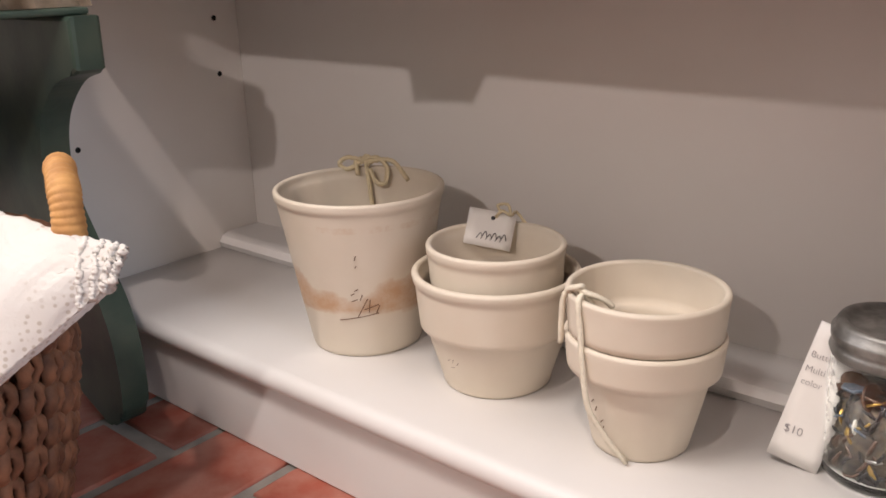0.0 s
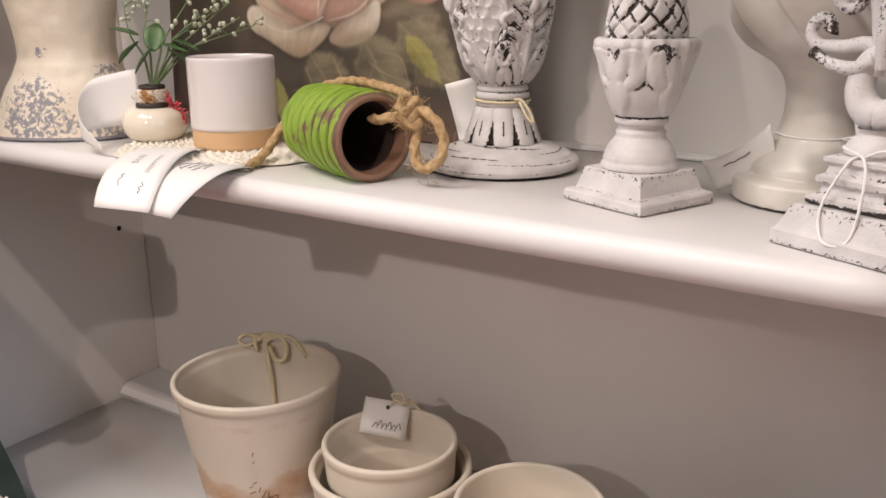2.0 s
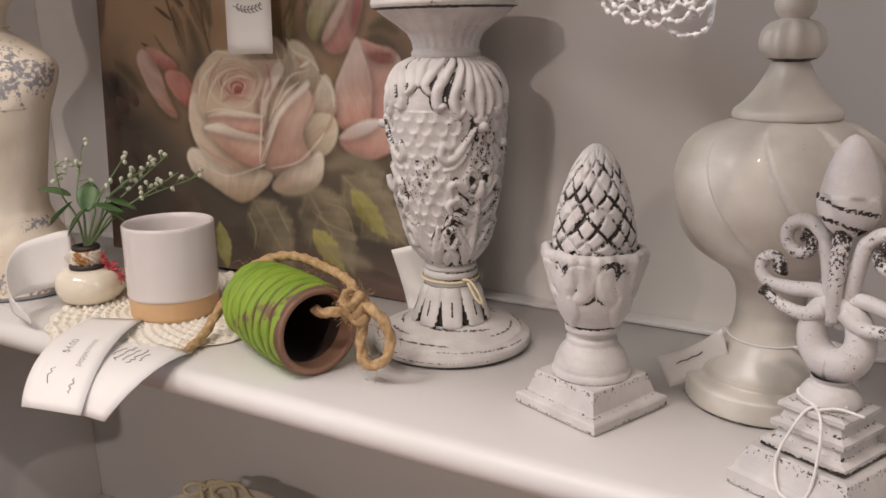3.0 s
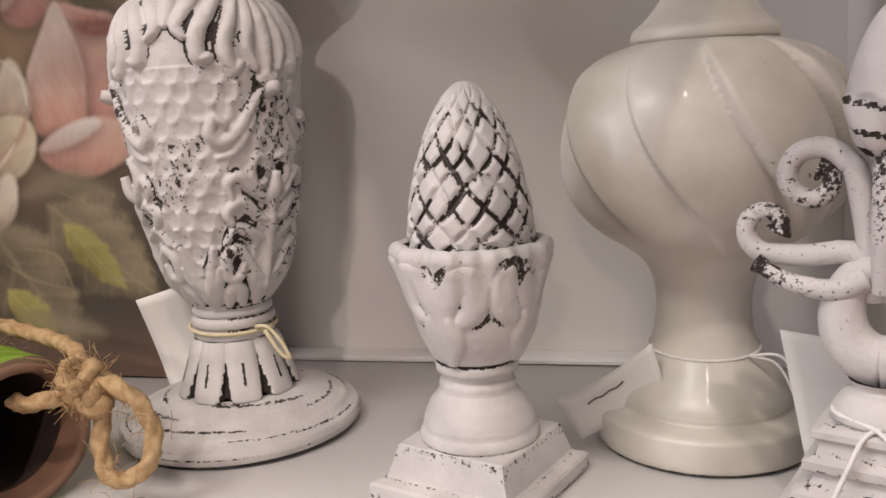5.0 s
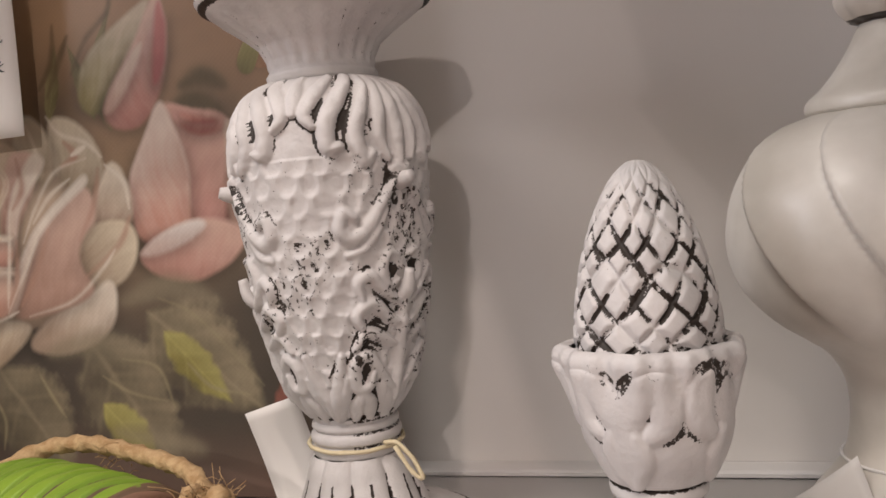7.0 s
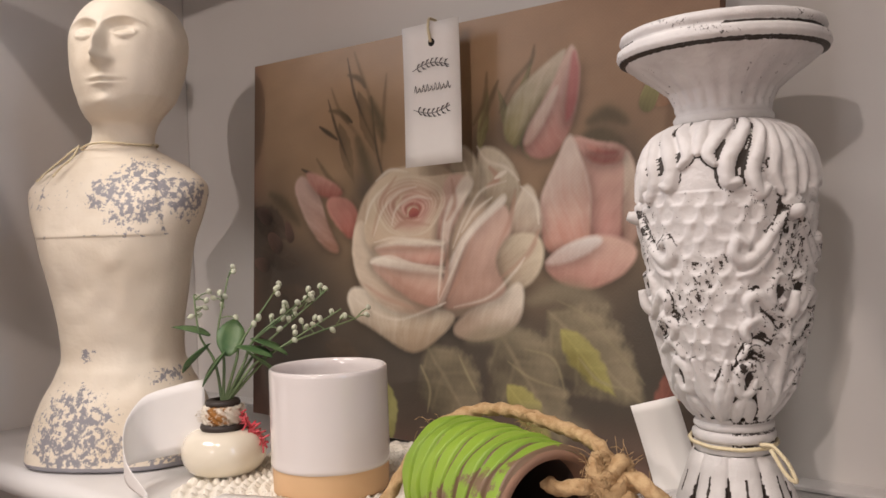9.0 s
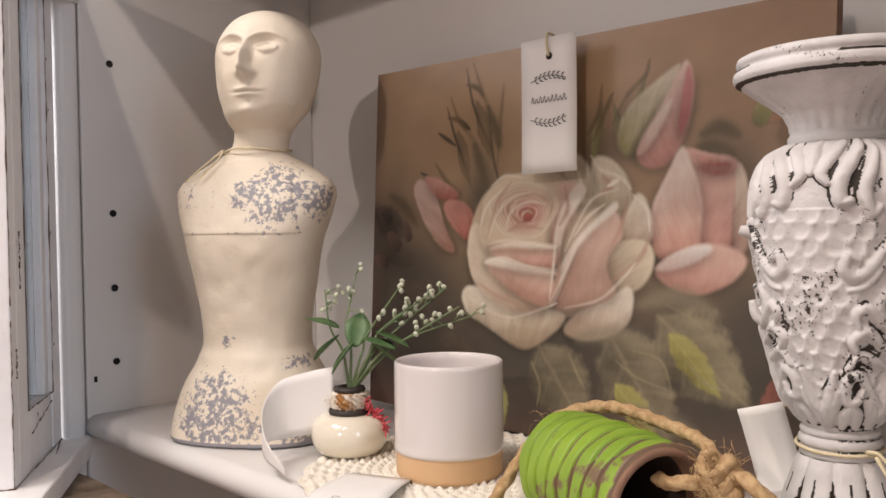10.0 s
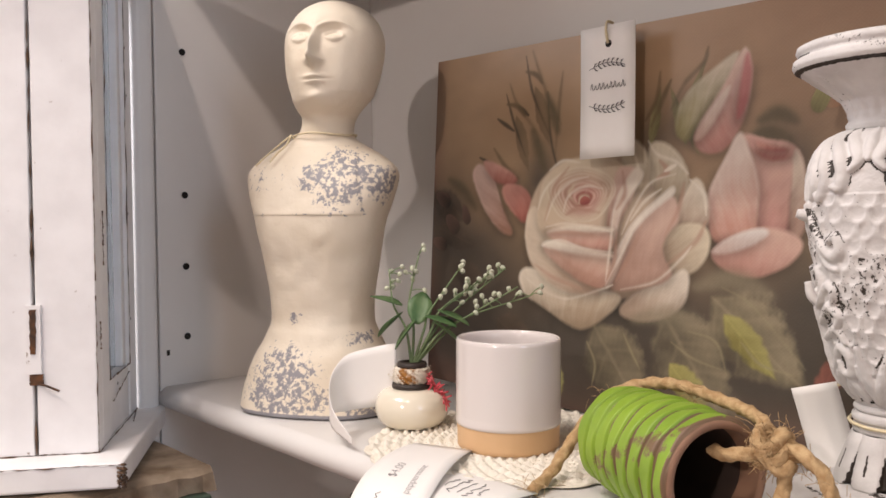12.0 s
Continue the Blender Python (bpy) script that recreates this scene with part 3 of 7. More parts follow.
card = thing("price_card", "white handwritten price card leaning beside the jar", "price card", (0.716, 0.148, DECK + 0.003), (78, 13, 6))
part("card", sheet("card", [[(u * 0.033 - 0.016, v * 0.098, 0.004 * math.sin(2.5 * v)) for u in np.linspace(0, 1, 5)] for v in np.linspace(0, 1, 10)], 0.0005, PAPER), card)
for text, px, py, size in (("Button", -0.0140, 0.074, 0.0062), ("Multi", -0.0140, 0.064, 0.0062), ("color", -0.0135, 0.055, 0.0062), ("$10", -0.012, 0.020, 0.008)):
    part("writing", writing("writing", text, size, PENCIL), card, "", (px, py, 0.0008 + 0.004 * math.sin(2.5 * py / 0.098)), (0, 0, 4))

# ---- middle bay: the painting ----
def fbm(u, v, s, seed=0.0, octaves=4):
    """Cheap smooth noise on arrays, from sums of turned waves."""
    out, amp = np.zeros_like(u), 1.0
    r = np.random.RandomState(int(seed * 10) + 3)
    for k in range(octaves):
        acc = np.zeros_like(u)
        for j in range(5):
            a, ph = r.uniform(0, 6.283), r.uniform(0, 6.283)
            acc += np.sin(s * (math.cos(a) * u + math.sin(a) * v) * r.uniform(0.7, 1.4) + ph)
        out += amp * acc / 5
        amp, s = amp * 0.55, s * 2.1
    return out


class Canvas:
    def __init__(self, nu, nv, ratio):
        self.ratio = ratio
        self.u, self.v = np.meshgrid(np.linspace(0, 1, nu), np.linspace(0, 1, nv))
        self.c = np.zeros((nv, nu, 3))
        self.n1, self.n2, self.n3 = fbm(self.u, self.v, 9, 1), fbm(self.u, self.v, 45, 2), fbm(self.u, self.v, 10, 3)
        self.n4 = fbm(self.u * ratio, self.v, 150, 4, 3)

    def over(self, mask, colour):
        m = np.clip(mask, 0, 1)[..., None]
        self.c = self.c * (1 - m) + np.asarray(colour) * m

    def blob(self, u, v, ru, rv, colour, soft=1.0, alpha=1.0):
        d = ((self.u - u) / ru) ** 2 + ((self.v - v) / rv) ** 2
        self.over(alpha * np.exp(-d / soft * 1.3) * (1 + 0.25 * self.n1), colour)

    def local(self, u, v, turn):
        du, dv = (self.u - u) * self.ratio + 0.010 * self.n1 + 0.0015 * self.n2, self.v - v + 0.009 * self.n3 + 0.0015 * self.n2
        a = radians(turn)
        return math.cos(a) * du + math.sin(a) * dv, -math.sin(a) * du + math.cos(a) * dv

    def petal(self, u, v, rx, ry, turn, dark, light, edge=0.12, cup=0.25, alpha=1.0):
        """A petal: its far rim (local +y) is light, its root dark, with a soft light rim and streaks along it."""
        x, y = self.local(u, v, turn)
        y2 = y + cup * ry * (x / rx) ** 2
        d = np.sqrt((x / rx) ** 2 + (y2 / ry) ** 2 + 1e-9)
        mask = np.clip((1.0 - d) / edge * 2.2, 0, 1)
        k = np.clip(0.5 + 0.52 * y2 / ry + 0.04 * np.sin(13 * x / rx + 4 * self.n1) + 0.05 * self.n2, 0, 1)[..., None]
        colour = np.asarray(dark) * (1 - k) + np.asarray(light) * k
        rim = np.clip((d - 0.80) / 0.2, 0, 1)[..., None] * (y2 > 0)[..., None]
        colour = colour * (1 - 0.45 * rim) + np.minimum(np.asarray(light) * 1.12, 0.92) * 0.45 * rim
        self.c *= 1 - (np.clip((1.30 - d) / 0.4, 0, 1) ** 2 * 0.30 * alpha)[..., None]
        self.over(mask * alpha, colour)

    def fold(self, pts, dark, light, lit, rim=0.3, soft=0.010):
        """A petal with a drawn outline: shaded towards its root, brushed along its length, lighter along the edge that faces lit (degrees)."""
        p = np.array(pts) * (self.ratio, 1.0)
        for _ in range(3):
            q = np.roll(p, -1, 0)
            p = np.stack([0.75 * p + 0.25 * q, 0.25 * p + 0.75 * q], 1).reshape(-1, 2)
        nv_, nu_ = self.u.shape
        i0, i1 = [int(np.clip(v * nv_, 0, nv_)) for v in (p[:, 1].min() - 0.06, p[:, 1].max() + 0.06)]
        j0, j1 = [int(np.clip(u / self.ratio * nu_, 0, nu_)) for u in (p[:, 0].min() - 0.06, p[:, 0].max() + 0.06)]
        sl = (slice(i0, i1), slice(j0, j1))
        n1, n2, n3, n4 = self.n1[sl], self.n2[sl], self.n3[sl], self.n4[sl]
        x, y = self.u[sl] * self.ratio + 0.003 * n1 + 0.0012 * n2 + 0.0006 * n4, self.v[sl] + 0.003 * n3 + 0.0012 * n4
        near, inside = np.full_like(x, 9.0), np.zeros(x.shape, bool)
        for (ax, ay), (bx, by) in zip(p, np.roll(p, -1, 0)):
            ex, ey = bx - ax, by - ay
            s = np.clip(((x - ax) * ex + (y - ay) * ey) / (ex * ex + ey * ey + 1e-12), 0, 1)
            near = np.minimum(near, np.hypot(x - ax - s * ex, y - ay - s * ey))
            inside ^= ((ay > y) != (by > y)) & (x < ax + (y - ay) * ex / (ey if abs(ey) > 1e-9 else 1e-9))
        gap = np.where(inside, near, -near)
        c, s = math.cos(radians(lit)), math.sin(radians(lit))
        along, across = p @ (c, s), p @ (-s, c)
        a, b = x * c + y * s, y * c - x * s
        k = (a - along.min()) / np.ptp(along)
        fan = (b - across.mean()) / (0.55 + 0.45 * np.clip(k, 0, 1))
        brush = 0.5 * np.sin(95 * fan + 4 * n1 + 5 * k) + 0.35 * np.sin(190 * fan + 6 * n3 + 3 * n2) + 0.25 * np.sin(370 * fan + 5 * n2)
        k = np.clip(k + 0.085 * brush + 0.10 * n1 + 0.06 * n2 + 0.03 * n4, 0, 1)
        k = 0.45 * k + 0.55 * k * k * (3 - 2 * k)
        thin = 0.0065 * (1 + 0.4 * n2)
        edge = rim * np.exp(-((gap / thin) ** 2)) * np.clip(k * 2 - 0.5, 0, 1) * np.clip(0.7 + 0.5 * n1, 0, 1)
        shade = 0.24 * np.exp(-((np.maximum(gap, 0) / 0.024) ** 2)) * (1 - k)
        k, edge = k[..., None], edge[..., None]
        colour = np.asarray(dark) * (1 - k) + np.asarray(light) * k
        colour = colour * (1 + 0.05 * n3[..., None] * np.array((0.6, 1.0, 1.3))) * (1 - shade[..., None])
        colour = colour * (1 - edge) + np.minimum(np.asarray(light) * 1.14, 0.88) * edge
        patch = self.c[sl]
        patch = patch * (1 - 0.36 * (np.exp(-((np.maximum(-gap, 0) / 0.017) ** 2)) * (1 - k[..., 0] ** 2))[..., None])
        m = np.clip(0.5 + gap / soft, 0, 1)[..., None]
        self.c[sl] = patch * (1 - m) + np.clip(colour, 0, 1) * m

    def leaf(self, u0, v0, u1, v1, width, dark, light, alpha=0.9):
        turn = math.degrees(math.atan2(v1 - v0, (u1 - u0) * self.ratio))
        length = math.hypot((u1 - u0) * self.ratio, v1 - v0)
        x, y = self.local(u0, v0, turn)
        s = x / length
        w = width * np.clip(np.sin(np.pi * np.clip(s, 0, 1) ** 0.8), 0, 1) * (1 + 0.035 * np.sin(40 * s) + 0.10 * self.n2)
        mask = np.clip((w * (1 + 0.10 * self.n4) - np.abs(y)) / (0.25 * width + 1e-6), 0, 1) * (s > 0) * (s < 1)
        vein = np.exp(-((y / (0.05 * width)) ** 2)) + 0.5 * np.clip(np.sin((s * 26 - np.abs(y) / width * 6)), 0, 1) ** 6
        k = np.clip(0.5 + 0.5 * y / width + 0.24 * self.n2 + 0.20 * self.n1 + 0.10 * self.n4, 0, 1)[..., None]
        self.over(mask * alpha, np.asarray(dark) * (1 - k) + np.asarray(light) * k)
        self.over(mask * vein * 0.35 * alpha, np.minimum(np.asarray(light) * 1.25, 0.8))

    def stroke(self, pts, width, colour, alpha=0.9):
        """A brush stroke that thins out towards its ends."""
        nv_, nu_ = self.u.shape
        line = spline(pts, 60)
        for n, p in enumerate(line):
            w = width * (0.45 + 0.55 * math.sin(math.pi * (n + 2) / 63))
            i, j, h = int(p[1] * nv_), int(p[0] * nu_), int(2.6 * w * nv_) + 2
            sl = (slice(max(i - h, 0), max(i + h, 0)), slice(max(j - h, 0), max(j + h, 0)))
            d = ((self.u[sl] - p[0]) * self.ratio) ** 2 + (self.v[sl] - p[1]) ** 2
            m = np.clip(alpha * np.exp(-d / w**2) * (1 + 0.25 * self.n4[sl]), 0, 1)[..., None]
            self.c[sl] = self.c[sl] * (1 - m) + np.asarray(colour) * m


def rose_painting():
    cv = Canvas(600, 436, 1.38)
    tan_, dark, rust = (0.52, 0.33, 0.175), (0.085, 0.068, 0.052), (0.23, 0.125, 0.090)
    k = np.clip(1.55 * cv.v - 0.35 + 0.10 * cv.n1, 0, 1)[..., None]
    cv.c = np.asarray(dark) * (1 - k) + np.asarray(tan_) * k
    cv.over(np.clip(0.75 - 5 * cv.v + 0.3 * cv.n1, 0, 1), rust)
    cv.over(np.clip((cv.u - 0.45) * 1.2, 0, 0.7) * np.clip(cv.v * 2 - 0.9, 0, 1), (0.33, 0.17, 0.105))
    cv.over(np.clip(0.6 - 14 * cv.u, 0, 1), (0.24, 0.10, 0.065))
    for u, v, ru, rv in ((0.03, 0.50, 0.08, 0.13), (0.10, 0.40, 0.12, 0.10), (0.17, 0.30, 0.16, 0.2), (0.40, 0.10, 0.2, 0.12), (0.84, 0.64, 0.08, 0.10), (0.60, 0.70, 0.06, 0.10), (0.90, 0.30, 0.14, 0.2), (0.33, 0.62, 0.05, 0.10)):
        cv.blob(u, v, ru, rv, dark, alpha=0.8)
    olive = (0.20, 0.17, 0.06)
    for pts in ([(0.277, 0.969), (0.30, 0.86), (0.352, 0.733)], [(0.224, 0.869), (0.25, 0.78), (0.285, 0.686)], [(0.149, 0.69), (0.19, 0.66), (0.26, 0.56)], [(0.26, 0.83), (0.29, 0.80)], [(0.34, 0.86), (0.352, 0.733), (0.38, 0.62)], [(0.20, 0.80), (0.25, 0.76)]):
        cv.stroke(pts, 0.0045, (0.10, 0.07, 0.04), 0.8)
    cv.leaf(0.30, 0.88, 0.35, 0.70, 0.028, (0.10, 0.07, 0.035), (0.20, 0.13, 0.06), 0.6)
    cv.leaf(0.25, 0.80, 0.30, 0.63, 0.024, (0.10, 0.07, 0.035), (0.20, 0.13, 0.06), 0.6)
    for a in ((0.00, 0.58, 0.12, 0.50, 0.05), (0.02, 0.48, 0.16, 0.42, 0.045), (0.08, 0.36, 0.20, 0.28, 0.05), (0.22, 0.22, 0.34, 0.12, 0.06)):
        cv.leaf(*a, (0.05, 0.04, 0.03), (0.13, 0.09, 0.06), 0.8)
    # Leaves along the bottom.
    cv.leaf(0.47, 0.24, 0.60, 0.02, 0.10, (0.115, 0.095, 0.06), (0.30, 0.245, 0.15))
    cv.leaf(0.62, 0.30, 0.76, 0.04, 0.11, (0.11, 0.09, 0.06), (0.33, 0.27, 0.165))
    cv.leaf(0.72, 0.34, 0.90, 0.14, 0.10, (0.13, 0.105, 0.065), (0.36, 0.295, 0.18))
    cv.leaf(0.745, 0.30, 0.845, 0.16, 0.042, (0.28, 0.24, 0.05), (0.44, 0.40, 0.11))
    cv.leaf(0.645, 0.17, 0.735, 0.05, 0.040, (0.30, 0.26, 0.05), (0.46, 0.42, 0.12))
    cv.leaf(0.375, 0.15, 0.40, -0.02, 0.035, (0.26, 0.24, 0.05), (0.40, 0.38, 0.12))
    cv.leaf(0.90, 0.10, 0.97, 0.30, 0.03, (0.3, 0.07, 0.05), (0.42, 0.13, 0.09), 0.7)
    DEEP = (0.45, 0.12, 0.09)
    for u, v, turn, size in ((0.035, 0.565, 60, 0.035), (0.07, 0.49, 50, 0.040), (0.03, 0.43, 75, 0.034), (0.115, 0.52, 35, 0.030)):
        cv.petal(u, v, 0.6 * size, size, turn, (0.05, 0.035, 0.025), (0.20, 0.11, 0.08))
    for a in ((0.664, 0.683, 0.625, 0.839, 0.018), (0.642, 0.701, 0.701, 0.904, 0.012), (0.693, 0.664, 0.644, 0.782, 0.014), (0.589, 0.689, 0.607, 0.841, 0.016)):
        cv.leaf(*a, (0.16, 0.14, 0.05), (0.34, 0.31, 0.13), 0.85)
    # Small bud near the edge.
    cv.petal(0.915, 0.79, 0.035, 0.05, 20, (0.4, 0.2, 0.1), (0.62, 0.42, 0.24))
    cv.petal(0.90, 0.77, 0.02, 0.04, -20, olive, (0.45, 0.42, 0.15))
    cv.stroke([(0.295, 0.982), (0.315, 0.92), (0.344, 0.839), (0.378, 0.768)], 0.0065, (0.17, 0.115, 0.055), 0.30)
    cv.stroke([(0.233, 0.898), (0.257, 0.835), (0.312, 0.748), (0.334, 0.65)], 0.0065, (0.17, 0.115, 0.055), 0.30)
    cv.stroke([(0.378, 0.91), (0.371, 0.813), (0.366, 0.686)], 0.0065, (0.17, 0.115, 0.055), 0.30)
    cv.stroke([(0.277, 0.926), (0.307, 0.912), (0.325, 0.885)], 0.0065, (0.17, 0.115, 0.055), 0.30)
    cv.stroke([(0.226, 0.839), (0.258, 0.829), (0.281, 0.798)], 0.0065, (0.17, 0.115, 0.055), 0.30)
    cv.stroke([(0.192, 0.714), (0.226, 0.663), (0.268, 0.622)], 0.0065, (0.17, 0.115, 0.055), 0.30)
    cv.stroke([(0.699, 0.916), (0.691, 0.879), (0.657, 0.839), (0.63, 0.776)], 0.0065, (0.17, 0.115, 0.055), 0.30)
    cv.stroke([(0.628, 0.85), (0.612, 0.805), (0.59, 0.74)], 0.0065, (0.17, 0.115, 0.055), 0.30)
    cv.stroke([(0.605, 0.873), (0.6, 0.806), (0.577, 0.755)], 0.0065, (0.17, 0.115, 0.055), 0.30)
    cv.stroke([(0.335, 0.856), (0.356, 0.8), (0.372, 0.743)], 0.016, (0.13, 0.10, 0.05), 0.14)
    cv.stroke([(0.301, 0.76), (0.321, 0.704), (0.34, 0.642)], 0.016, (0.13, 0.10, 0.05), 0.14)
    cv.stroke([(0.05, 0.629), (0.098, 0.594), (0.144, 0.535)], 0.016, (0.13, 0.10, 0.05), 0.14)
    cv.stroke([(0.795, 0.732), (0.828, 0.747), (0.861, 0.725)], 0.016, (0.13, 0.10, 0.05), 0.14)
    cv.stroke([(0.781, 0.696), (0.815, 0.706), (0.853, 0.685)], 0.016, (0.13, 0.10, 0.05), 0.14)
    # Bud beside the twigs.
    cv.fold([(0.125, 0.651), (0.154, 0.678), (0.202, 0.623), (0.225, 0.533), (0.268, 0.455), (0.218, 0.467), (0.170, 0.533), (0.140, 0.596)], (0.42, 0.20, 0.13), (0.72, 0.50, 0.42), 150, 0.50)
    cv.fold([(0.151, 0.685), (0.203, 0.673), (0.274, 0.624), (0.248, 0.599), (0.192, 0.617)], DEEP, (0.66, 0.34, 0.27), 90, 0.40)
    cv.fold([(0.227, 0.612), (0.288, 0.601), (0.315, 0.547), (0.295, 0.486), (0.255, 0.524), (0.220, 0.578)], DEEP, (0.62, 0.28, 0.22), 120, 0.50)
    # Tall bud.
    cv.fold([(0.765, 0.907), (0.716, 0.867), (0.657, 0.814), (0.637, 0.763), (0.642, 0.712), (0.667, 0.691), (0.695, 0.743), (0.732, 0.810)], (0.34, 0.29, 0.10), (0.74, 0.64, 0.48), 70, 0.20)
    cv.fold([(0.768, 0.910), (0.782, 0.851), (0.778, 0.756), (0.747, 0.675), (0.706, 0.661), (0.672, 0.691), (0.690, 0.744), (0.732, 0.823), (0.753, 0.879)], (0.62, 0.26, 0.21), (0.80, 0.58, 0.48), 110, 0.40)
    cv.fold([(0.730, 0.811), (0.748, 0.821), (0.714, 0.732), (0.691, 0.697), (0.676, 0.696), (0.693, 0.743)], (0.70, 0.45, 0.35), (0.80, 0.68, 0.58), 90, 0.10)
    cv.fold([(0.769, 0.906), (0.783, 0.843), (0.774, 0.759), (0.753, 0.728), (0.759, 0.807)], (0.55, 0.15, 0.14), (0.64, 0.24, 0.22), 90, 0.10)
    # Second rose.
    cv.fold([(0.764, 0.714), (0.809, 0.688), (0.851, 0.682), (0.874, 0.645), (0.879, 0.569), (0.876, 0.479), (0.724, 0.441), (0.707, 0.565), (0.732, 0.632)], (0.52, 0.21, 0.16), (0.70, 0.42, 0.34), 90, 0.30)
    cv.fold([(0.855, 0.675), (0.874, 0.642), (0.882, 0.563), (0.880, 0.473), (0.852, 0.478), (0.856, 0.588)], (0.55, 0.33, 0.25), (0.74, 0.60, 0.48), 60, 0.30)
    cv.fold([(0.787, 0.675), (0.815, 0.641), (0.859, 0.650), (0.853, 0.569), (0.851, 0.472), (0.806, 0.464), (0.801, 0.589)], (0.56, 0.25, 0.21), (0.70, 0.42, 0.34), 60, 0.20)
    cv.fold([(0.772, 0.706), (0.818, 0.685), (0.855, 0.672), (0.854, 0.643), (0.811, 0.641), (0.785, 0.670)], (0.46, 0.13, 0.10), (0.70, 0.40, 0.33), 80, 0.50)
    cv.fold([(0.792, 0.689), (0.825, 0.672), (0.850, 0.663), (0.824, 0.660), (0.800, 0.671)], (0.40, 0.09, 0.08), (0.62, 0.28, 0.22), 90, 0.50)
    cv.fold([(0.764, 0.722), (0.782, 0.675), (0.804, 0.586), (0.801, 0.501), (0.796, 0.451), (0.721, 0.452), (0.707, 0.536), (0.713, 0.588), (0.740, 0.655)], (0.64, 0.29, 0.21), (0.78, 0.64, 0.55), 105, 0.45)
    cv.fold([(0.717, 0.444), (0.761, 0.483), (0.806, 0.499), (0.850, 0.494), (0.885, 0.465), (0.862, 0.418), (0.806, 0.382), (0.754, 0.390), (0.724, 0.419)], (0.60, 0.28, 0.22), (0.72, 0.46, 0.37), 80, 0.20)
    cv.fold([(0.717, 0.443), (0.761, 0.483), (0.810, 0.499), (0.826, 0.487), (0.800, 0.461), (0.755, 0.436), (0.726, 0.434)], (0.72, 0.52, 0.45), (0.82, 0.74, 0.69), 90, 0.30)
    # Large open rose: the outer petals, then those round the heart.
    cv.fold([(0.334, 0.631), (0.406, 0.668), (0.552, 0.691), (0.615, 0.635), (0.682, 0.499), (0.658, 0.363), (0.515, 0.292), (0.329, 0.332), (0.291, 0.441), (0.298, 0.537)], (0.52, 0.36, 0.25), (0.64, 0.49, 0.35), 100, 0.10)
    cv.fold([(0.586, 0.703), (0.618, 0.702), (0.650, 0.671), (0.676, 0.616), (0.667, 0.565), (0.636, 0.541), (0.605, 0.573), (0.587, 0.636)], (0.36, 0.26, 0.16), (0.74, 0.65, 0.49), 80, 0.50)
    cv.fold([(0.526, 0.638), (0.534, 0.698), (0.552, 0.718), (0.580, 0.689), (0.594, 0.635), (0.590, 0.573), (0.553, 0.588)], (0.42, 0.31, 0.20), (0.76, 0.68, 0.52), 95, 0.50)
    cv.fold([(0.665, 0.572), (0.683, 0.617), (0.703, 0.598), (0.716, 0.526), (0.705, 0.486), (0.654, 0.482), (0.647, 0.538)], (0.44, 0.30, 0.21), (0.77, 0.67, 0.53), 75, 0.50)
    cv.fold([(0.637, 0.497), (0.692, 0.511), (0.719, 0.484), (0.714, 0.423), (0.687, 0.388), (0.647, 0.367), (0.610, 0.428)], (0.42, 0.30, 0.20), (0.74, 0.63, 0.46), 30, 0.40)
    cv.fold([(0.275, 0.347), (0.296, 0.377), (0.340, 0.365), (0.411, 0.322), (0.516, 0.332), (0.545, 0.312), (0.506, 0.261), (0.459, 0.216), (0.419, 0.221), (0.344, 0.269), (0.296, 0.288)], (0.46, 0.33, 0.21), (0.80, 0.70, 0.56), 95, 0.35)
    cv.fold([(0.531, 0.293), (0.577, 0.338), (0.624, 0.360), (0.676, 0.410), (0.681, 0.338), (0.656, 0.287), (0.594, 0.258), (0.539, 0.263)], (0.48, 0.34, 0.24), (0.79, 0.69, 0.57), 70, 0.35)
    cv.fold([(0.294, 0.524), (0.321, 0.553), (0.352, 0.459), (0.402, 0.373), (0.512, 0.317), (0.405, 0.309), (0.332, 0.352), (0.291, 0.425)], (0.48, 0.32, 0.22), (0.77, 0.64, 0.49), 150, 0.40)
    cv.fold([(0.646, 0.582), (0.606, 0.545), (0.553, 0.481), (0.518, 0.393), (0.501, 0.325), (0.577, 0.338), (0.656, 0.374), (0.619, 0.428), (0.634, 0.484), (0.660, 0.509)], (0.46, 0.26, 0.19), (0.68, 0.46, 0.37), 75, 0.10)
    cv.fold([(0.642, 0.598), (0.649, 0.576), (0.606, 0.541), (0.566, 0.493), (0.542, 0.435), (0.518, 0.353), (0.499, 0.325), (0.504, 0.384), (0.532, 0.460), (0.570, 0.524), (0.611, 0.566)], (0.72, 0.52, 0.42), (0.84, 0.76, 0.66), 110, 0.20)
    cv.fold([(0.328, 0.569), (0.338, 0.623), (0.392, 0.670), (0.475, 0.679), (0.530, 0.661), (0.540, 0.616), (0.521, 0.567), (0.512, 0.451), (0.457, 0.425), (0.363, 0.441), (0.320, 0.490)], (0.62, 0.44, 0.31), (0.72, 0.59, 0.42), 120, 0.35)
    cv.fold([(0.516, 0.639), (0.541, 0.649), (0.569, 0.637), (0.559, 0.573), (0.527, 0.509), (0.510, 0.436), (0.497, 0.494), (0.507, 0.581)], (0.52, 0.26, 0.19), (0.70, 0.47, 0.38), 90, 0.30)
    cv.fold([(0.561, 0.647), (0.584, 0.625), (0.558, 0.583), (0.530, 0.535), (0.524, 0.477), (0.510, 0.429), (0.508, 0.378), (0.501, 0.436), (0.507, 0.512), (0.521, 0.574), (0.542, 0.615)], (0.70, 0.48, 0.38), (0.83, 0.73, 0.62), 95, 0.30)
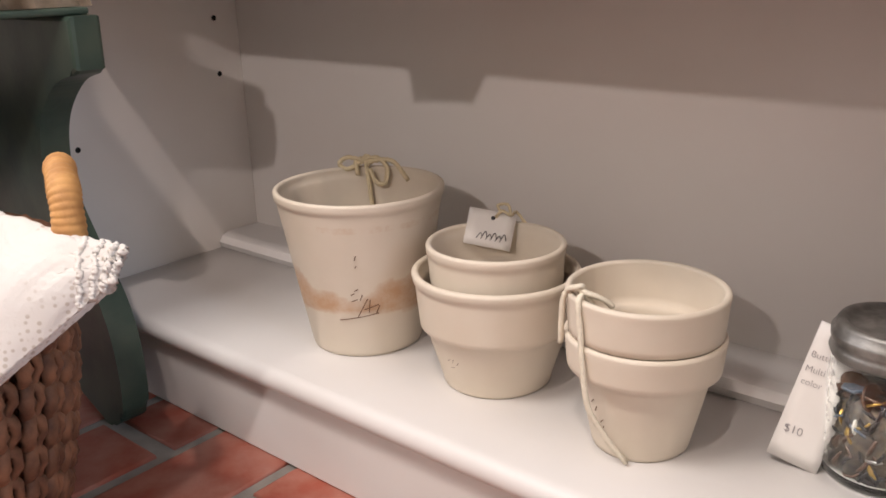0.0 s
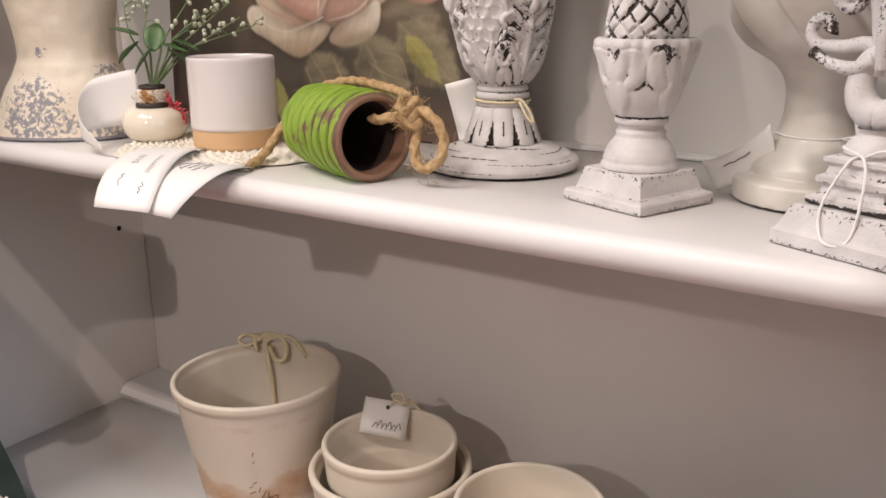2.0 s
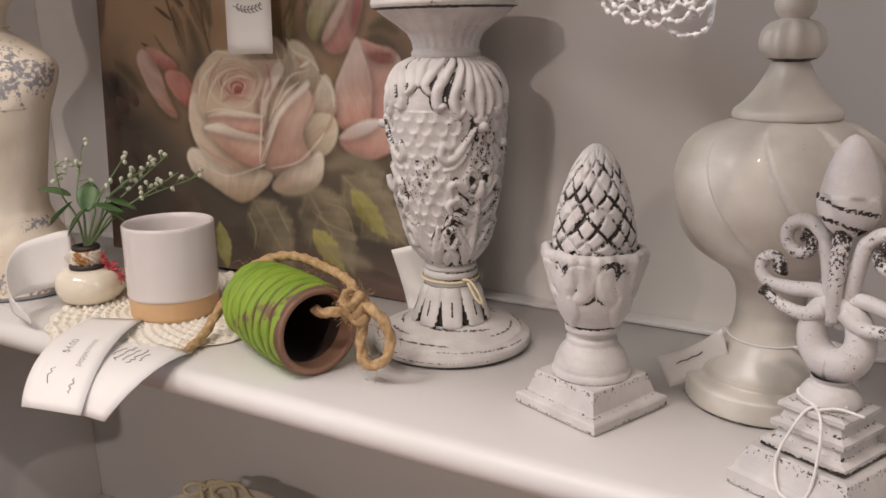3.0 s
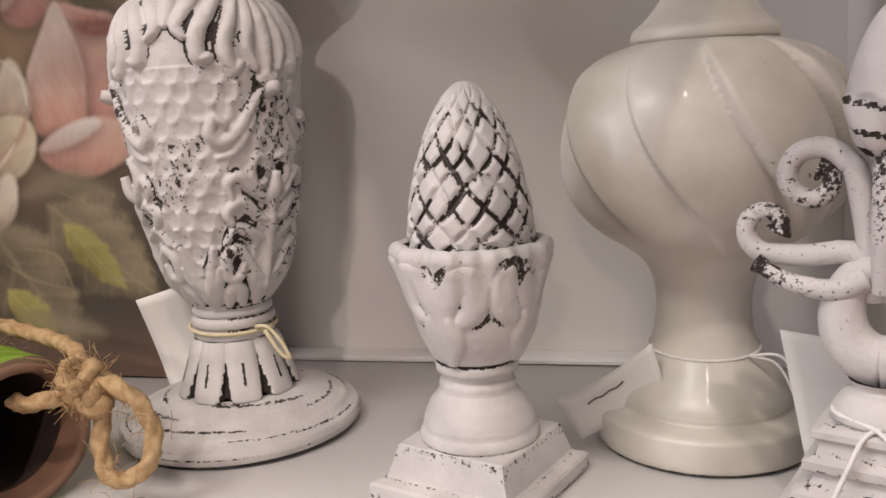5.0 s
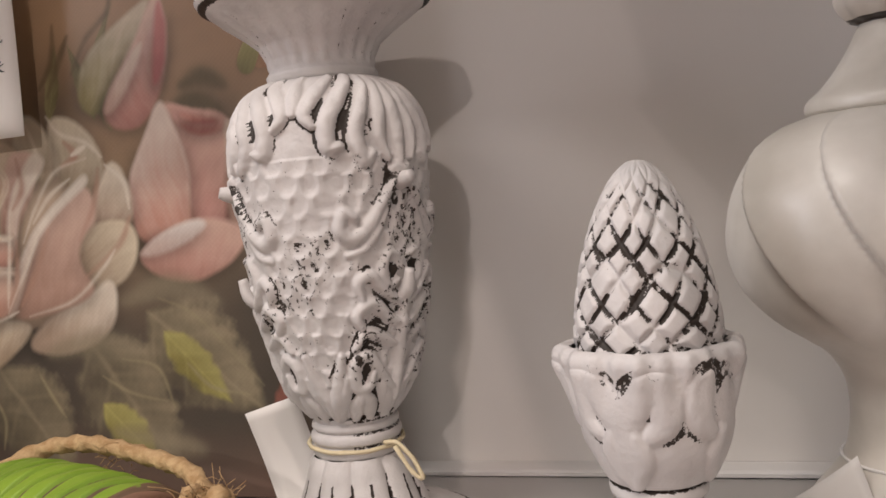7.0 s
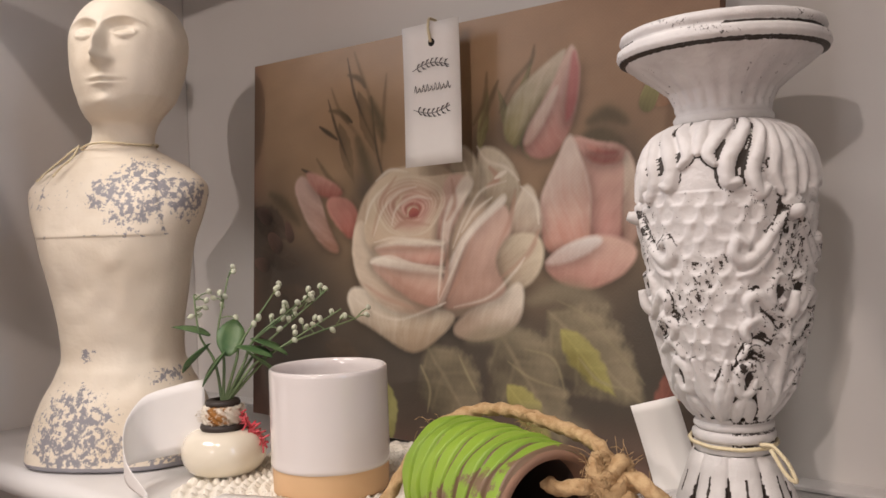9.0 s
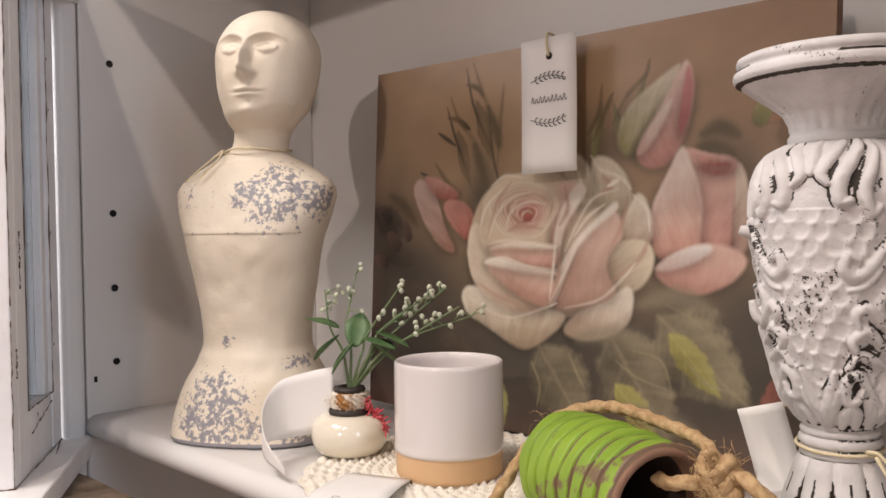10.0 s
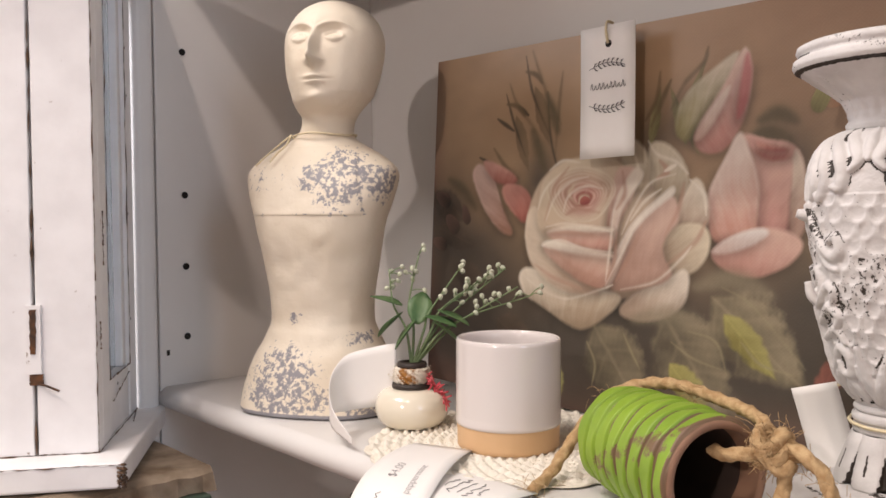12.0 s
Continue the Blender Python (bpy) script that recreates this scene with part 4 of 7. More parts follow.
    for k in range(8):
        f = 1 - k / 8.6
        cu, cw, s = 0.446 * (1 - f) + 0.432 * f, 0.564 * (1 - f) + 0.575 * f, 0.012 + 0.078 * f
        tint = [a * f + b * (1 - f) for a, b in zip((0.80, 0.71, 0.54), (0.72, 0.40, 0.33))]
        root = [a * f + b * (1 - f) for a, b in zip((0.55, 0.37, 0.26), (0.38, 0.07, 0.06))]
        for turn in (20 + 50 * k, 140 + 44 * k, 262 + 57 * k):
            arc = [(cu + s * (1 + 0.10 * math.sin(3 * q)) * math.cos(q) / 1.38 * 1.25, cw + 0.80 * s * math.sin(q)) for q in np.linspace(radians(turn), radians(turn + 125), 8)]
            cv.stroke([(u - (u - cu) * 0.12, v - (v - cw) * 0.12) for u, v in arc], 0.0085, root, 0.22)
            cv.stroke(arc, 0.0042, tint, 0.30)
    cv.fold([(0.342, 0.472), (0.398, 0.493), (0.516, 0.489), (0.513, 0.422), (0.443, 0.418), (0.378, 0.445)], (0.60, 0.27, 0.20), (0.75, 0.51, 0.40), 95, 0.10)
    cv.fold([(0.340, 0.468), (0.376, 0.488), (0.426, 0.497), (0.516, 0.490), (0.516, 0.480), (0.441, 0.478), (0.384, 0.473)], (0.74, 0.56, 0.44), (0.83, 0.74, 0.60), 90, 0.10)
    cv.fold([(0.335, 0.432), (0.363, 0.450), (0.443, 0.430), (0.517, 0.422), (0.505, 0.325), (0.446, 0.340), (0.380, 0.386)], (0.55, 0.28, 0.20), (0.72, 0.49, 0.38), 80, 0.10)
    cv.fold([(0.332, 0.437), (0.358, 0.453), (0.400, 0.449), (0.450, 0.432), (0.518, 0.424), (0.516, 0.412), (0.450, 0.415), (0.401, 0.422), (0.359, 0.429)], (0.74, 0.58, 0.47), (0.83, 0.75, 0.63), 90, 0.10)
    cv.petal(0.446, 0.567, 0.018, 0.012, 20, (0.30, 0.05, 0.045), (0.50, 0.14, 0.11))
    # Brushed lights and creases over the open rose, and veins over the leaves.
    cv.stroke([(0.524, 0.479), (0.519, 0.395), (0.507, 0.354)], 0.0065, (0.50, 0.27, 0.19), 0.20)
    cv.stroke([(0.578, 0.495), (0.551, 0.411), (0.525, 0.353)], 0.0065, (0.50, 0.27, 0.19), 0.20)
    cv.stroke([(0.403, 0.651), (0.368, 0.596), (0.344, 0.505)], 0.0065, (0.50, 0.27, 0.19), 0.20)
    cv.stroke([(0.531, 0.634), (0.538, 0.577), (0.52, 0.536)], 0.0065, (0.50, 0.27, 0.19), 0.20)
    cv.stroke([(0.61, 0.657), (0.628, 0.629), (0.605, 0.61)], 0.0065, (0.50, 0.27, 0.19), 0.20)
    cv.stroke([(0.373, 0.423), (0.431, 0.374), (0.492, 0.353)], 0.0065, (0.50, 0.27, 0.19), 0.20)
    cv.stroke([(0.321, 0.382), (0.375, 0.348), (0.446, 0.325)], 0.0065, (0.50, 0.27, 0.19), 0.20)
    cv.stroke([(0.663, 0.601), (0.653, 0.536), (0.626, 0.469)], 0.0065, (0.50, 0.27, 0.19), 0.20)
    cv.stroke([(0.399, 0.521), (0.427, 0.536), (0.481, 0.528)], 0.0065, (0.50, 0.27, 0.19), 0.20)
    cv.stroke([(0.357, 0.467), (0.414, 0.474), (0.483, 0.464)], 0.0065, (0.50, 0.27, 0.19), 0.20)
    cv.stroke([(0.708, 0.51), (0.688, 0.458), (0.633, 0.402)], 0.0065, (0.50, 0.27, 0.19), 0.20)
    cv.stroke([(0.349, 0.487), (0.4, 0.498), (0.462, 0.489), (0.509, 0.479)], 0.0042, (0.86, 0.78, 0.66), 0.34)
    cv.stroke([(0.34, 0.435), (0.386, 0.452), (0.443, 0.434), (0.517, 0.426)], 0.0042, (0.86, 0.78, 0.66), 0.34)
    cv.stroke([(0.515, 0.536), (0.509, 0.437), (0.502, 0.351)], 0.0042, (0.86, 0.78, 0.66), 0.34)
    cv.stroke([(0.502, 0.341), (0.536, 0.424), (0.571, 0.508), (0.635, 0.582)], 0.0042, (0.86, 0.78, 0.66), 0.34)
    cv.stroke([(0.645, 0.622), (0.593, 0.601), (0.558, 0.536), (0.535, 0.473)], 0.0042, (0.86, 0.78, 0.66), 0.34)
    cv.stroke([(0.542, 0.71), (0.557, 0.674), (0.566, 0.625), (0.547, 0.57)], 0.0042, (0.86, 0.78, 0.66), 0.34)
    cv.stroke([(0.585, 0.706), (0.606, 0.671), (0.644, 0.652), (0.67, 0.621)], 0.0042, (0.86, 0.78, 0.66), 0.34)
    cv.stroke([(0.283, 0.356), (0.33, 0.321), (0.405, 0.295), (0.486, 0.326), (0.519, 0.343)], 0.0042, (0.86, 0.78, 0.66), 0.34)
    cv.stroke([(0.538, 0.333), (0.611, 0.36), (0.661, 0.417), (0.682, 0.451)], 0.0042, (0.86, 0.78, 0.66), 0.34)
    cv.stroke([(0.352, 0.642), (0.388, 0.667), (0.431, 0.66)], 0.0042, (0.86, 0.78, 0.66), 0.34)
    cv.stroke([(0.325, 0.535), (0.342, 0.589), (0.382, 0.633)], 0.0042, (0.86, 0.78, 0.66), 0.34)
    cv.stroke([(0.348, 0.505), (0.369, 0.566), (0.404, 0.607), (0.452, 0.623)], 0.0042, (0.86, 0.78, 0.66), 0.34)
    cv.stroke([(0.392, 0.528), (0.405, 0.572), (0.446, 0.597), (0.487, 0.59)], 0.0042, (0.86, 0.78, 0.66), 0.34)
    cv.stroke([(0.673, 0.608), (0.701, 0.574), (0.708, 0.523)], 0.0042, (0.86, 0.78, 0.66), 0.34)
    cv.stroke([(0.622, 0.629), (0.645, 0.644)], 0.0042, (0.86, 0.78, 0.66), 0.34)
    cv.stroke([(0.553, 0.508), (0.582, 0.556), (0.617, 0.587)], 0.0042, (0.86, 0.78, 0.66), 0.34)
    cv.stroke([(0.565, 0.26), (0.636, 0.283), (0.714, 0.267)], 0.022, (0.30, 0.25, 0.16), 0.10)
    cv.stroke([(0.69, 0.354), (0.763, 0.38), (0.832, 0.343)], 0.022, (0.30, 0.25, 0.16), 0.10)
    cv.stroke([(0.662, 0.115), (0.738, 0.099), (0.799, 0.082)], 0.022, (0.30, 0.25, 0.16), 0.10)
    cv.stroke([(0.547, 0.223), (0.567, 0.178), (0.586, 0.14)], 0.0035, (0.36, 0.31, 0.17), 0.35)
    cv.stroke([(0.649, 0.218), (0.694, 0.186), (0.747, 0.171)], 0.0035, (0.36, 0.31, 0.17), 0.35)
    cv.stroke([(0.743, 0.359), (0.794, 0.327), (0.853, 0.25), (0.89, 0.198)], 0.0035, (0.36, 0.31, 0.17), 0.35)
    cv.stroke([(0.781, 0.239), (0.816, 0.196), (0.872, 0.182)], 0.0035, (0.36, 0.31, 0.17), 0.35)
    cv.stroke([(0.682, 0.249), (0.735, 0.232), (0.758, 0.16)], 0.0035, (0.36, 0.31, 0.17), 0.35)
    cv.stroke([(0.463, 0.189), (0.484, 0.135), (0.479, 0.077)], 0.0035, (0.36, 0.31, 0.17), 0.35)
    grey = cv.c.mean(-1, keepdims=True)
    cv.c = (cv.c * 0.86 + grey * (1.06, 1.0, 0.94) * 0.14) * 0.80
    cv.c *= 1 + 0.06 * cv.n2[..., None] + 0.04 * np.sin(900 * cv.u)[..., None] * np.sin(700 * cv.v)[..., None]
    return cv


painting = thing("painting", "unframed canvas board painted with pale pink roses", "painting", (0.345, 0.2255, level(0.345) + 0.0031), (-2.2, 1.6, 0))
cv = rose_painting()
nv, nu = cv.u.shape
W, Hh = 0.392, 0.286
vv = np.stack([(cv.u - 0.5) * W, np.full_like(cv.u, -0.0035), cv.v * Hh], -1).reshape(-1, 3)
i, j = np.meshgrid(np.arange(nv - 1), np.arange(nu - 1), indexing="ij")
ff = np.stack([i * nu + j, i * nu + j + 1, (i + 1) * nu + j + 1, (i + 1) * nu + j], -1).reshape(-1, 4)
me = mesh_of("canvas", vv, ff, coloured("oil_paint", 0.38, 0.25, 700))
ca = me.color_attributes.new("paint", "FLOAT_COLOR", "POINT")
ca.data.foreach_set("color", np.concatenate([np.clip(cv.c, 0.01, 0.9), np.ones((nv, nu, 1))], -1).astype(np.float32).ravel())
part("canvas", me, painting, "roses in pale pink and cream oils")
part("board", box("board", (-W / 2, -0.0030, 0), (W / 2, 0.006, Hh), material("board_edge", (0.17, 0.085, 0.05), 0.7), 0.0008), painting)


def leafy_print(parent, x, y, z, w, flip):
    """A sprig printed on a tag: a bent stem with pairs of small leaves."""
    pts = [(x + w * (k - 0.5), y + flip * 0.12 * w * math.sin(math.pi * k), z) for k in np.linspace(0, 1, 9)]
    part("printed_sprig", join("printed_sprig", [tube("s", pts, 0.00022, INK, 4)] + [tube("s", [p, (p[0] + w * 0.06 * s, p[1] + w * 0.075 * d, z), (p[0] + w * 0.13 * s, p[1] + w * 0.09 * d, z)], [0.0002, 0.0005, 0.0001], INK, 4) for p in pts[1:-1] for d, s in ((1, 0.7), (-1, 1.0))]), parent)


ptag = thing("price_tag", "long white paper tag hanging by a string on the painting", "price tag", (0.3615, 0.2135, level(0.36) + 0.287), (90, 0, 3))
part("card", sheet("card", [[(u * 0.046 - 0.023, -v * 0.094, 0.0025 * v * v) for u in np.linspace(0, 1, 5)] for v in np.linspace(0, 1, 10)], 0.0006, PAPER), ptag)
part("punched_hole", lathe("punched_hole", [(0.0001, 0.0007), (0.0022, 0.0007), (0.0027, 0.0004)], HOLE, 14), ptag, "", (0.001, -0.013, 0.0))
part("string", tube("string", spline([(0.001, -0.013, 0.001), (0.0, -0.004, 0.002), (0.0, 0.002, 0.0008), (-0.001, 0.0035, -0.004), (-0.001, 0.003, -0.009)], 16), 0.0009, STRING, 6, 2500, 3), ptag)
leafy_print(ptag, 0, -0.030, 0.0011, 0.030, 1)
leafy_print(ptag, 0, -0.056, 0.0017, 0.030, -1)
for k in range(9):
    x0 = -0.014 + 0.0033 * k
    part("printed_mark", tube("printed_mark", spline([(x0, -0.0445, 0.0013), (x0 + 0.0012, -0.040 - 0.0016 * (k % 3 == 1), 0.0013), (x0 + 0.002, -0.045, 0.0013), (x0 + 0.0033, -0.0435, 0.0013)], 8), 0.00022, INK, 4), ptag)

URN_TAG = [(0.7555, 0.147, level(0.75) + 0.046), (0.7600, 0.147, level(0.75) + 0.030), (0.7270, 0.150, level(0.73) + 0.004), (0.7170, 0.152, level(0.72) + 0.020)]
SCROLL_TAG = [(0.800, 0.132, level(0.8) + 0.056), (0.824, 0.130, level(0.8) + 0.052), (0.830, 0.126, level(0.83) + 0.003), (0.808, 0.128, level(0.8) + 0.010)]

# ---- carved white candle stand ----
def ridge_field(T, Z, R0, curves):
    """Height of raised scrolls: each curve is (points in degrees and metres, width, height), repeated round the body."""
    h = np.zeros_like(Z)
    for pts, width, height, repeat, mirror in curves:
        line = spline(pts, 40)
        for k in range(repeat):
            for sgn in ((1, -1) if mirror else (1,)):
                base = 360.0 / repeat * k
                d = np.full_like(Z, 1e9)
                for n, (a, z) in enumerate(line):
                    taper = 0.55 + 0.9 * math.sin(math.pi * (n + 3) / 46)
                    da = (np.degrees(T) - base - sgn * a + 180) % 360 - 180
                    d = np.minimum(d, np.hypot(np.radians(da) * R0, Z - z) / taper)
                h = np.maximum(h, height * np.clip(1 - (d / width) ** 2, 0, 1) ** 0.6)
    return h


def candle_stand():
    ob = thing("candle_stand", "tall carved white distressed pillar candle stand", "candle holder", (0.571, 0.165, level(0.571) + 0.0012), (0, 0.75, -38))
    foot = [(0.0005, 0.0), (0.051, 0.0), (0.0538, 0.0012), (0.0545, 0.004), (0.0535, 0.0065), (0.0505, 0.0082), (0.0495, 0.0088), (0.0478, 0.0105), (0.045, 0.0115), (0.038, 0.0142), (0.0335, 0.0158), (0.028, 0.0172), (0.024, 0.0178)]
    dark = lambda t, z, r: 0.12 + 0.34 * np.clip(np.sin(z * 2400 + 2 * np.sin(2 * t)), 0, 1) * (np.sin(3 * t + 900 * z) > 0.2) + 0.55 * (z < 0.0012) * (r > 0)
    part("foot", lathe("foot", dense(foot, 0.0008), DISTRESSED, 120, attr=dark), ob)
    # Petal skirt above the foot.
    skirt = dense([(0.0258, 0.0160), (0.0254, 0.019), (0.0238, 0.024), (0.0212, 0.031), (0.0190, 0.038), (0.0172, 0.0415), (0.0165, 0.0425)], 0.0007)
    def petal_h(t, z, r):
        k = np.abs(((t * 9 / (2 * math.pi)) % 1) - 0.5) * 2
        lowcut = 0.0168 + 0.002 * k**2
        return np.where(z > lowcut, 0.0018 * (1 - k**3), -0.003) - 0.0020 * np.clip((k - 1 + 0.30 * np.clip(1 - (z - 0.018) / 0.018, 0, 1)) / 0.1, 0, 1)
    def petal_c(t, z, r):
        k = np.abs(((t * 9 / (2 * math.pi)) % 1) - 0.5) * 2
        return 0.44 * (k > 1 - 0.30 * np.clip(1 - (z - 0.018) / 0.018, 0, 1)) + 0.42 * np.exp(-((k / 0.08) ** 2)) * (z > 0.024) * (z < 0.034) + 0.2
    part("petal_skirt", lathe("petal_skirt", skirt, DISTRESSED, 240, petal_h, attr=petal_c), ob)
    rings = [(0.0160, 0.0415)]
    for z0, rr, hh in ((0.042, 0.0183, 0.0052), (0.0475, 0.0186, 0.0050), (0.0527, 0.0178, 0.0038)):
        rings += [(rr - 0.0018 + 0.0018 * math.sin(a), z0 + hh / 2 - hh / 2 * math.cos(a)) for a in np.linspace(0.15, math.pi - 0.15, 8)]
    rings += [(0.0168, 0.0570), (0.017, 0.0585)]
    part("ringed_neck", lathe("ringed_neck", rings, DISTRESSED, 96, attr=lambda t, z, r: 0.42 * ((np.abs(z - 0.0473) < 0.0006) | (np.abs(z - 0.0525) < 0.0006) | (z > 0.0565)) * (np.sin(2 * t + 1) > -0.3)), ob)
    body = spline([(0.0168, 0.058), (0.0205, 0.0625), (0.0250, 0.070), (0.0300, 0.087), (0.0338, 0.103), (0.0365, 0.124), (0.0385, 0.150), (0.0386, 0.166), (0.0365, 0.177), (0.0310, 0.186), (0.0235, 0.1905), (0.0205, 0.192)], 300)
    th = np.linspace(0, 2 * math.pi, 400, endpoint=False)
    T, Z = np.meshgrid(th, body[:, 1])
    R0 = np.broadcast_to(body[:, :1], T.shape)
    # Three acanthus sprays round the body, with scales between them.
    curves = [
        ([(0, 0.190), (0.5, 0.174), (0, 0.157)], 0.0032, 0.0030, 3, False),
        ([(5, 0.190), (9, 0.177), (12, 0.166), (8, 0.158)], 0.0026, 0.0030, 3, True),
        ([(12, 0.190), (20, 0.178), (26, 0.167), (22, 0.158), (17, 0.160)], 0.0028, 0.0032, 3, True),
        ([(22, 0.190), (33, 0.181), (41, 0.172), (41, 0.163), (35, 0.163)], 0.0030, 0.0032, 3, True),
        ([(36, 0.190), (47, 0.183), (53, 0.176), (49, 0.171)], 0.0026, 0.0026, 3, True),
        ([(60, 0.190), (60, 0.182), (60, 0.176)], 0.0026, 0.0022, 3, False),
        ([(-4, 0.1545), (0, 0.1525), (4, 0.1545)], 0.0040, 0.0034, 3, False),
        ([(4, 0.151), (12, 0.143), (22, 0.134), (32, 0.1295), (39, 0.133), (36, 0.139), (30, 0.137)], 0.0026, 0.0032, 3, True),
        ([(9, 0.142), (17, 0.132), (26, 0.1255), (36, 0.1235)], 0.0019, 0.0024, 3, True),
        ([(4, 0.122), (11, 0.123), (15, 0.117), (11, 0.111), (5, 0.113)], 0.0021, 0.0028, 3, True),
        ([(3, 0.104), (12, 0.108), (23, 0.115), (31, 0.113), (29, 0.107)], 0.0024, 0.0032, 3, True),
        ([(3, 0.096), (12, 0.099), (23, 0.105), (33, 0.101), (30, 0.096)], 0.0024, 0.0032, 3, True),
        ([(4, 0.088), (15, 0.091), (27, 0.094), (36, 0.088)], 0.0022, 0.0028, 3, True),
        ([(0, 0.111), (0, 0.096), (0, 0.078), (0, 0.066)], 0.0026, 0.0036, 3, False),
        ([(4, 0.071), (14, 0.076), (27, 0.085), (37, 0.081), (35, 0.073), (26, 0.073), (23, 0.078)], 0.0025, 0.0034, 3, True),
        ([(46, 0.086), (50, 0.076), (56, 0.066), (58, 0.060)], 0.0026, 0.0030, 3, True),
        ([(0, 0.058), (4, 0.065), (12, 0.072), (16, 0.077)], 0.0030, 0.0026, 6, True),
        ([(20, 0.058), (24, 0.065), (30, 0.070)], 0.0026, 0.0022, 6, True)]
    TS = T - radians(11)
    curves = [(p, w * 0.86, h * 1.06, n, m) for p, w, h, n, m in curves]
    high = ridge_field(TS, Z, R0, curves)
    high *= 1 + 0.10 * fbm(T * 4, Z * 120, 5, 9, 2)
    # Fish scales fill what the scrolls leave free.
    rows = (Z - 0.05) / 0.0074 + 0.10 * np.sin(2 * T + 1)
    kk = np.floor(rows)
    col = T * 25 / (2 * math.pi) + 0.16 * np.sin(3 * T + 90 * Z) + 0.08 * np.sin(11 * T - 150 * Z) + 0.5 * (kk % 2)
    fx, fz = (col % 1) - 0.5, rows % 1
    cell = np.clip(1 - (np.hypot(fx * 1.55, fz - 0.6) / 0.62) ** 4, 0, 1)
    zone = (Z > 0.074) & (Z < 0.160)
    chisel = fbm(np.floor(col) * 1.7, kk * 2.3, 3.0, 7, 1)
    base = np.where(zone, 0.0010 * (1 - cell) + 0.0007 * fz + 0.0005 * chisel * fx, 0.0)
    relief = np.maximum(high, base * (high < 0.0006)) + 0.00022 * fbm(T * 3, Z * 90, 6, 8, 3)
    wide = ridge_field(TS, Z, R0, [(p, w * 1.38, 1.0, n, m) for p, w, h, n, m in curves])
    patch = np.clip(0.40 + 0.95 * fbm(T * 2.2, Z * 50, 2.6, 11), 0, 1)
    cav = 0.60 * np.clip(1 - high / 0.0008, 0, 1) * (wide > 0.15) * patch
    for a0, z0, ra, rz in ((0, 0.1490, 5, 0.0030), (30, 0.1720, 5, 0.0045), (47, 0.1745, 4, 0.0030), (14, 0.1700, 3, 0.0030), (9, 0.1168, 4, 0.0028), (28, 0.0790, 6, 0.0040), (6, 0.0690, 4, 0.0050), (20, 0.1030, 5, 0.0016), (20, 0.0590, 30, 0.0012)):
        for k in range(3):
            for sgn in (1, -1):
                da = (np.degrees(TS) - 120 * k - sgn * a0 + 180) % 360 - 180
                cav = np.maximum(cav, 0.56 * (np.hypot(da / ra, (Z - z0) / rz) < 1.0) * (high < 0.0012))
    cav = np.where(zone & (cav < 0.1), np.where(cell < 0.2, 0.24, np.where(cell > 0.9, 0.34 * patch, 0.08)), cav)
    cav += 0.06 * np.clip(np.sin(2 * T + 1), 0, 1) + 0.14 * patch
    rad = R0 - 0.0012 + relief
    verts = np.stack([rad * np.cos(T), rad * np.sin(T), Z], -1).reshape(-1, 3)
    n, s = T.shape
    i, j = np.meshgrid(np.arange(n - 1), np.arange(s), indexing="ij")
    k = (j + 1) % s
    faces = np.stack([i * s + j, i * s + k, (i + 1) * s + k, (i + 1) * s + j], -1).reshape(-1, 4)
    for za, zb, zc, ra, rb, rc, thick in ((0.1485, 0.150, 0.1510, 0.033, 0.041, 0.0446, 0.0042), (0.1045, 0.109, 0.1165, 0.030, 0.0370, 0.0392, 0.0036)):
        for a in (251, 131, 11):
            ca_, sa_ = math.cos(radians(a)), math.sin(radians(a))
            part("scroll_tip", tube("scroll_tip", spline([(ra * ca_, ra * sa_, za), (rb * ca_, rb * sa_, zb), (rc * ca_, rc * sa_, zc)], 12), [thick * (1 - 0.5 * q) for q in np.linspace(0, 1, 12)], DISTRESSED, 12), ob)
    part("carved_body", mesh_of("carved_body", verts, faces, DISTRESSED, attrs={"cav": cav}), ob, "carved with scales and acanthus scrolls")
    top = dense([(0.0200, 0.190), (0.0218, 0.1915), (0.0222, 0.194), (0.0208, 0.196), (0.0212, 0.2), (0.0240, 0.2055), (0.0300, 0.2105), (0.0385, 0.2165), (0.0425, 0.2195), (0.0430, 0.2205), (0.0455, 0.2212), (0.0468, 0.2235), (0.0464, 0.2262), (0.0445, 0.2275), (0.0436, 0.2280), (0.0442, 0.2290), (0.0452, 0.2308), (0.0446, 0.2330), (0.0425, 0.2340), (0.0385, 0.2336), (0.0375, 0.2320), (0.0005, 0.2315)], 0.0008)
    def rim_c(t, z, r):
        return 0.50 * (np.abs(z - 0.2280) < 0.0007) * (np.sin(t * 2 + 0.5) > -0.5) + 0.45 * (np.abs(z - 0.2208) < 0.0006) + 0.12 + 0.20 * np.clip(np.sin(24 * t), 0, 1) * (np.sin(3 * t + 1) > 0.2) * (z > 0.197) * (z < 0.216) + 0.22 * (z > 0.222) * np.clip(np.sin(5 * t + 300 * z), 0, 1)
    part("pillar_cup", lathe("pillar_cup", top, DISTRESSED, 160, lambda t, z, r: 0.0004 * np.sin(24 * t) * (z > 0.197) * (z < 0.217), attr=rim_c), ob)
    return ob


candle_stand()


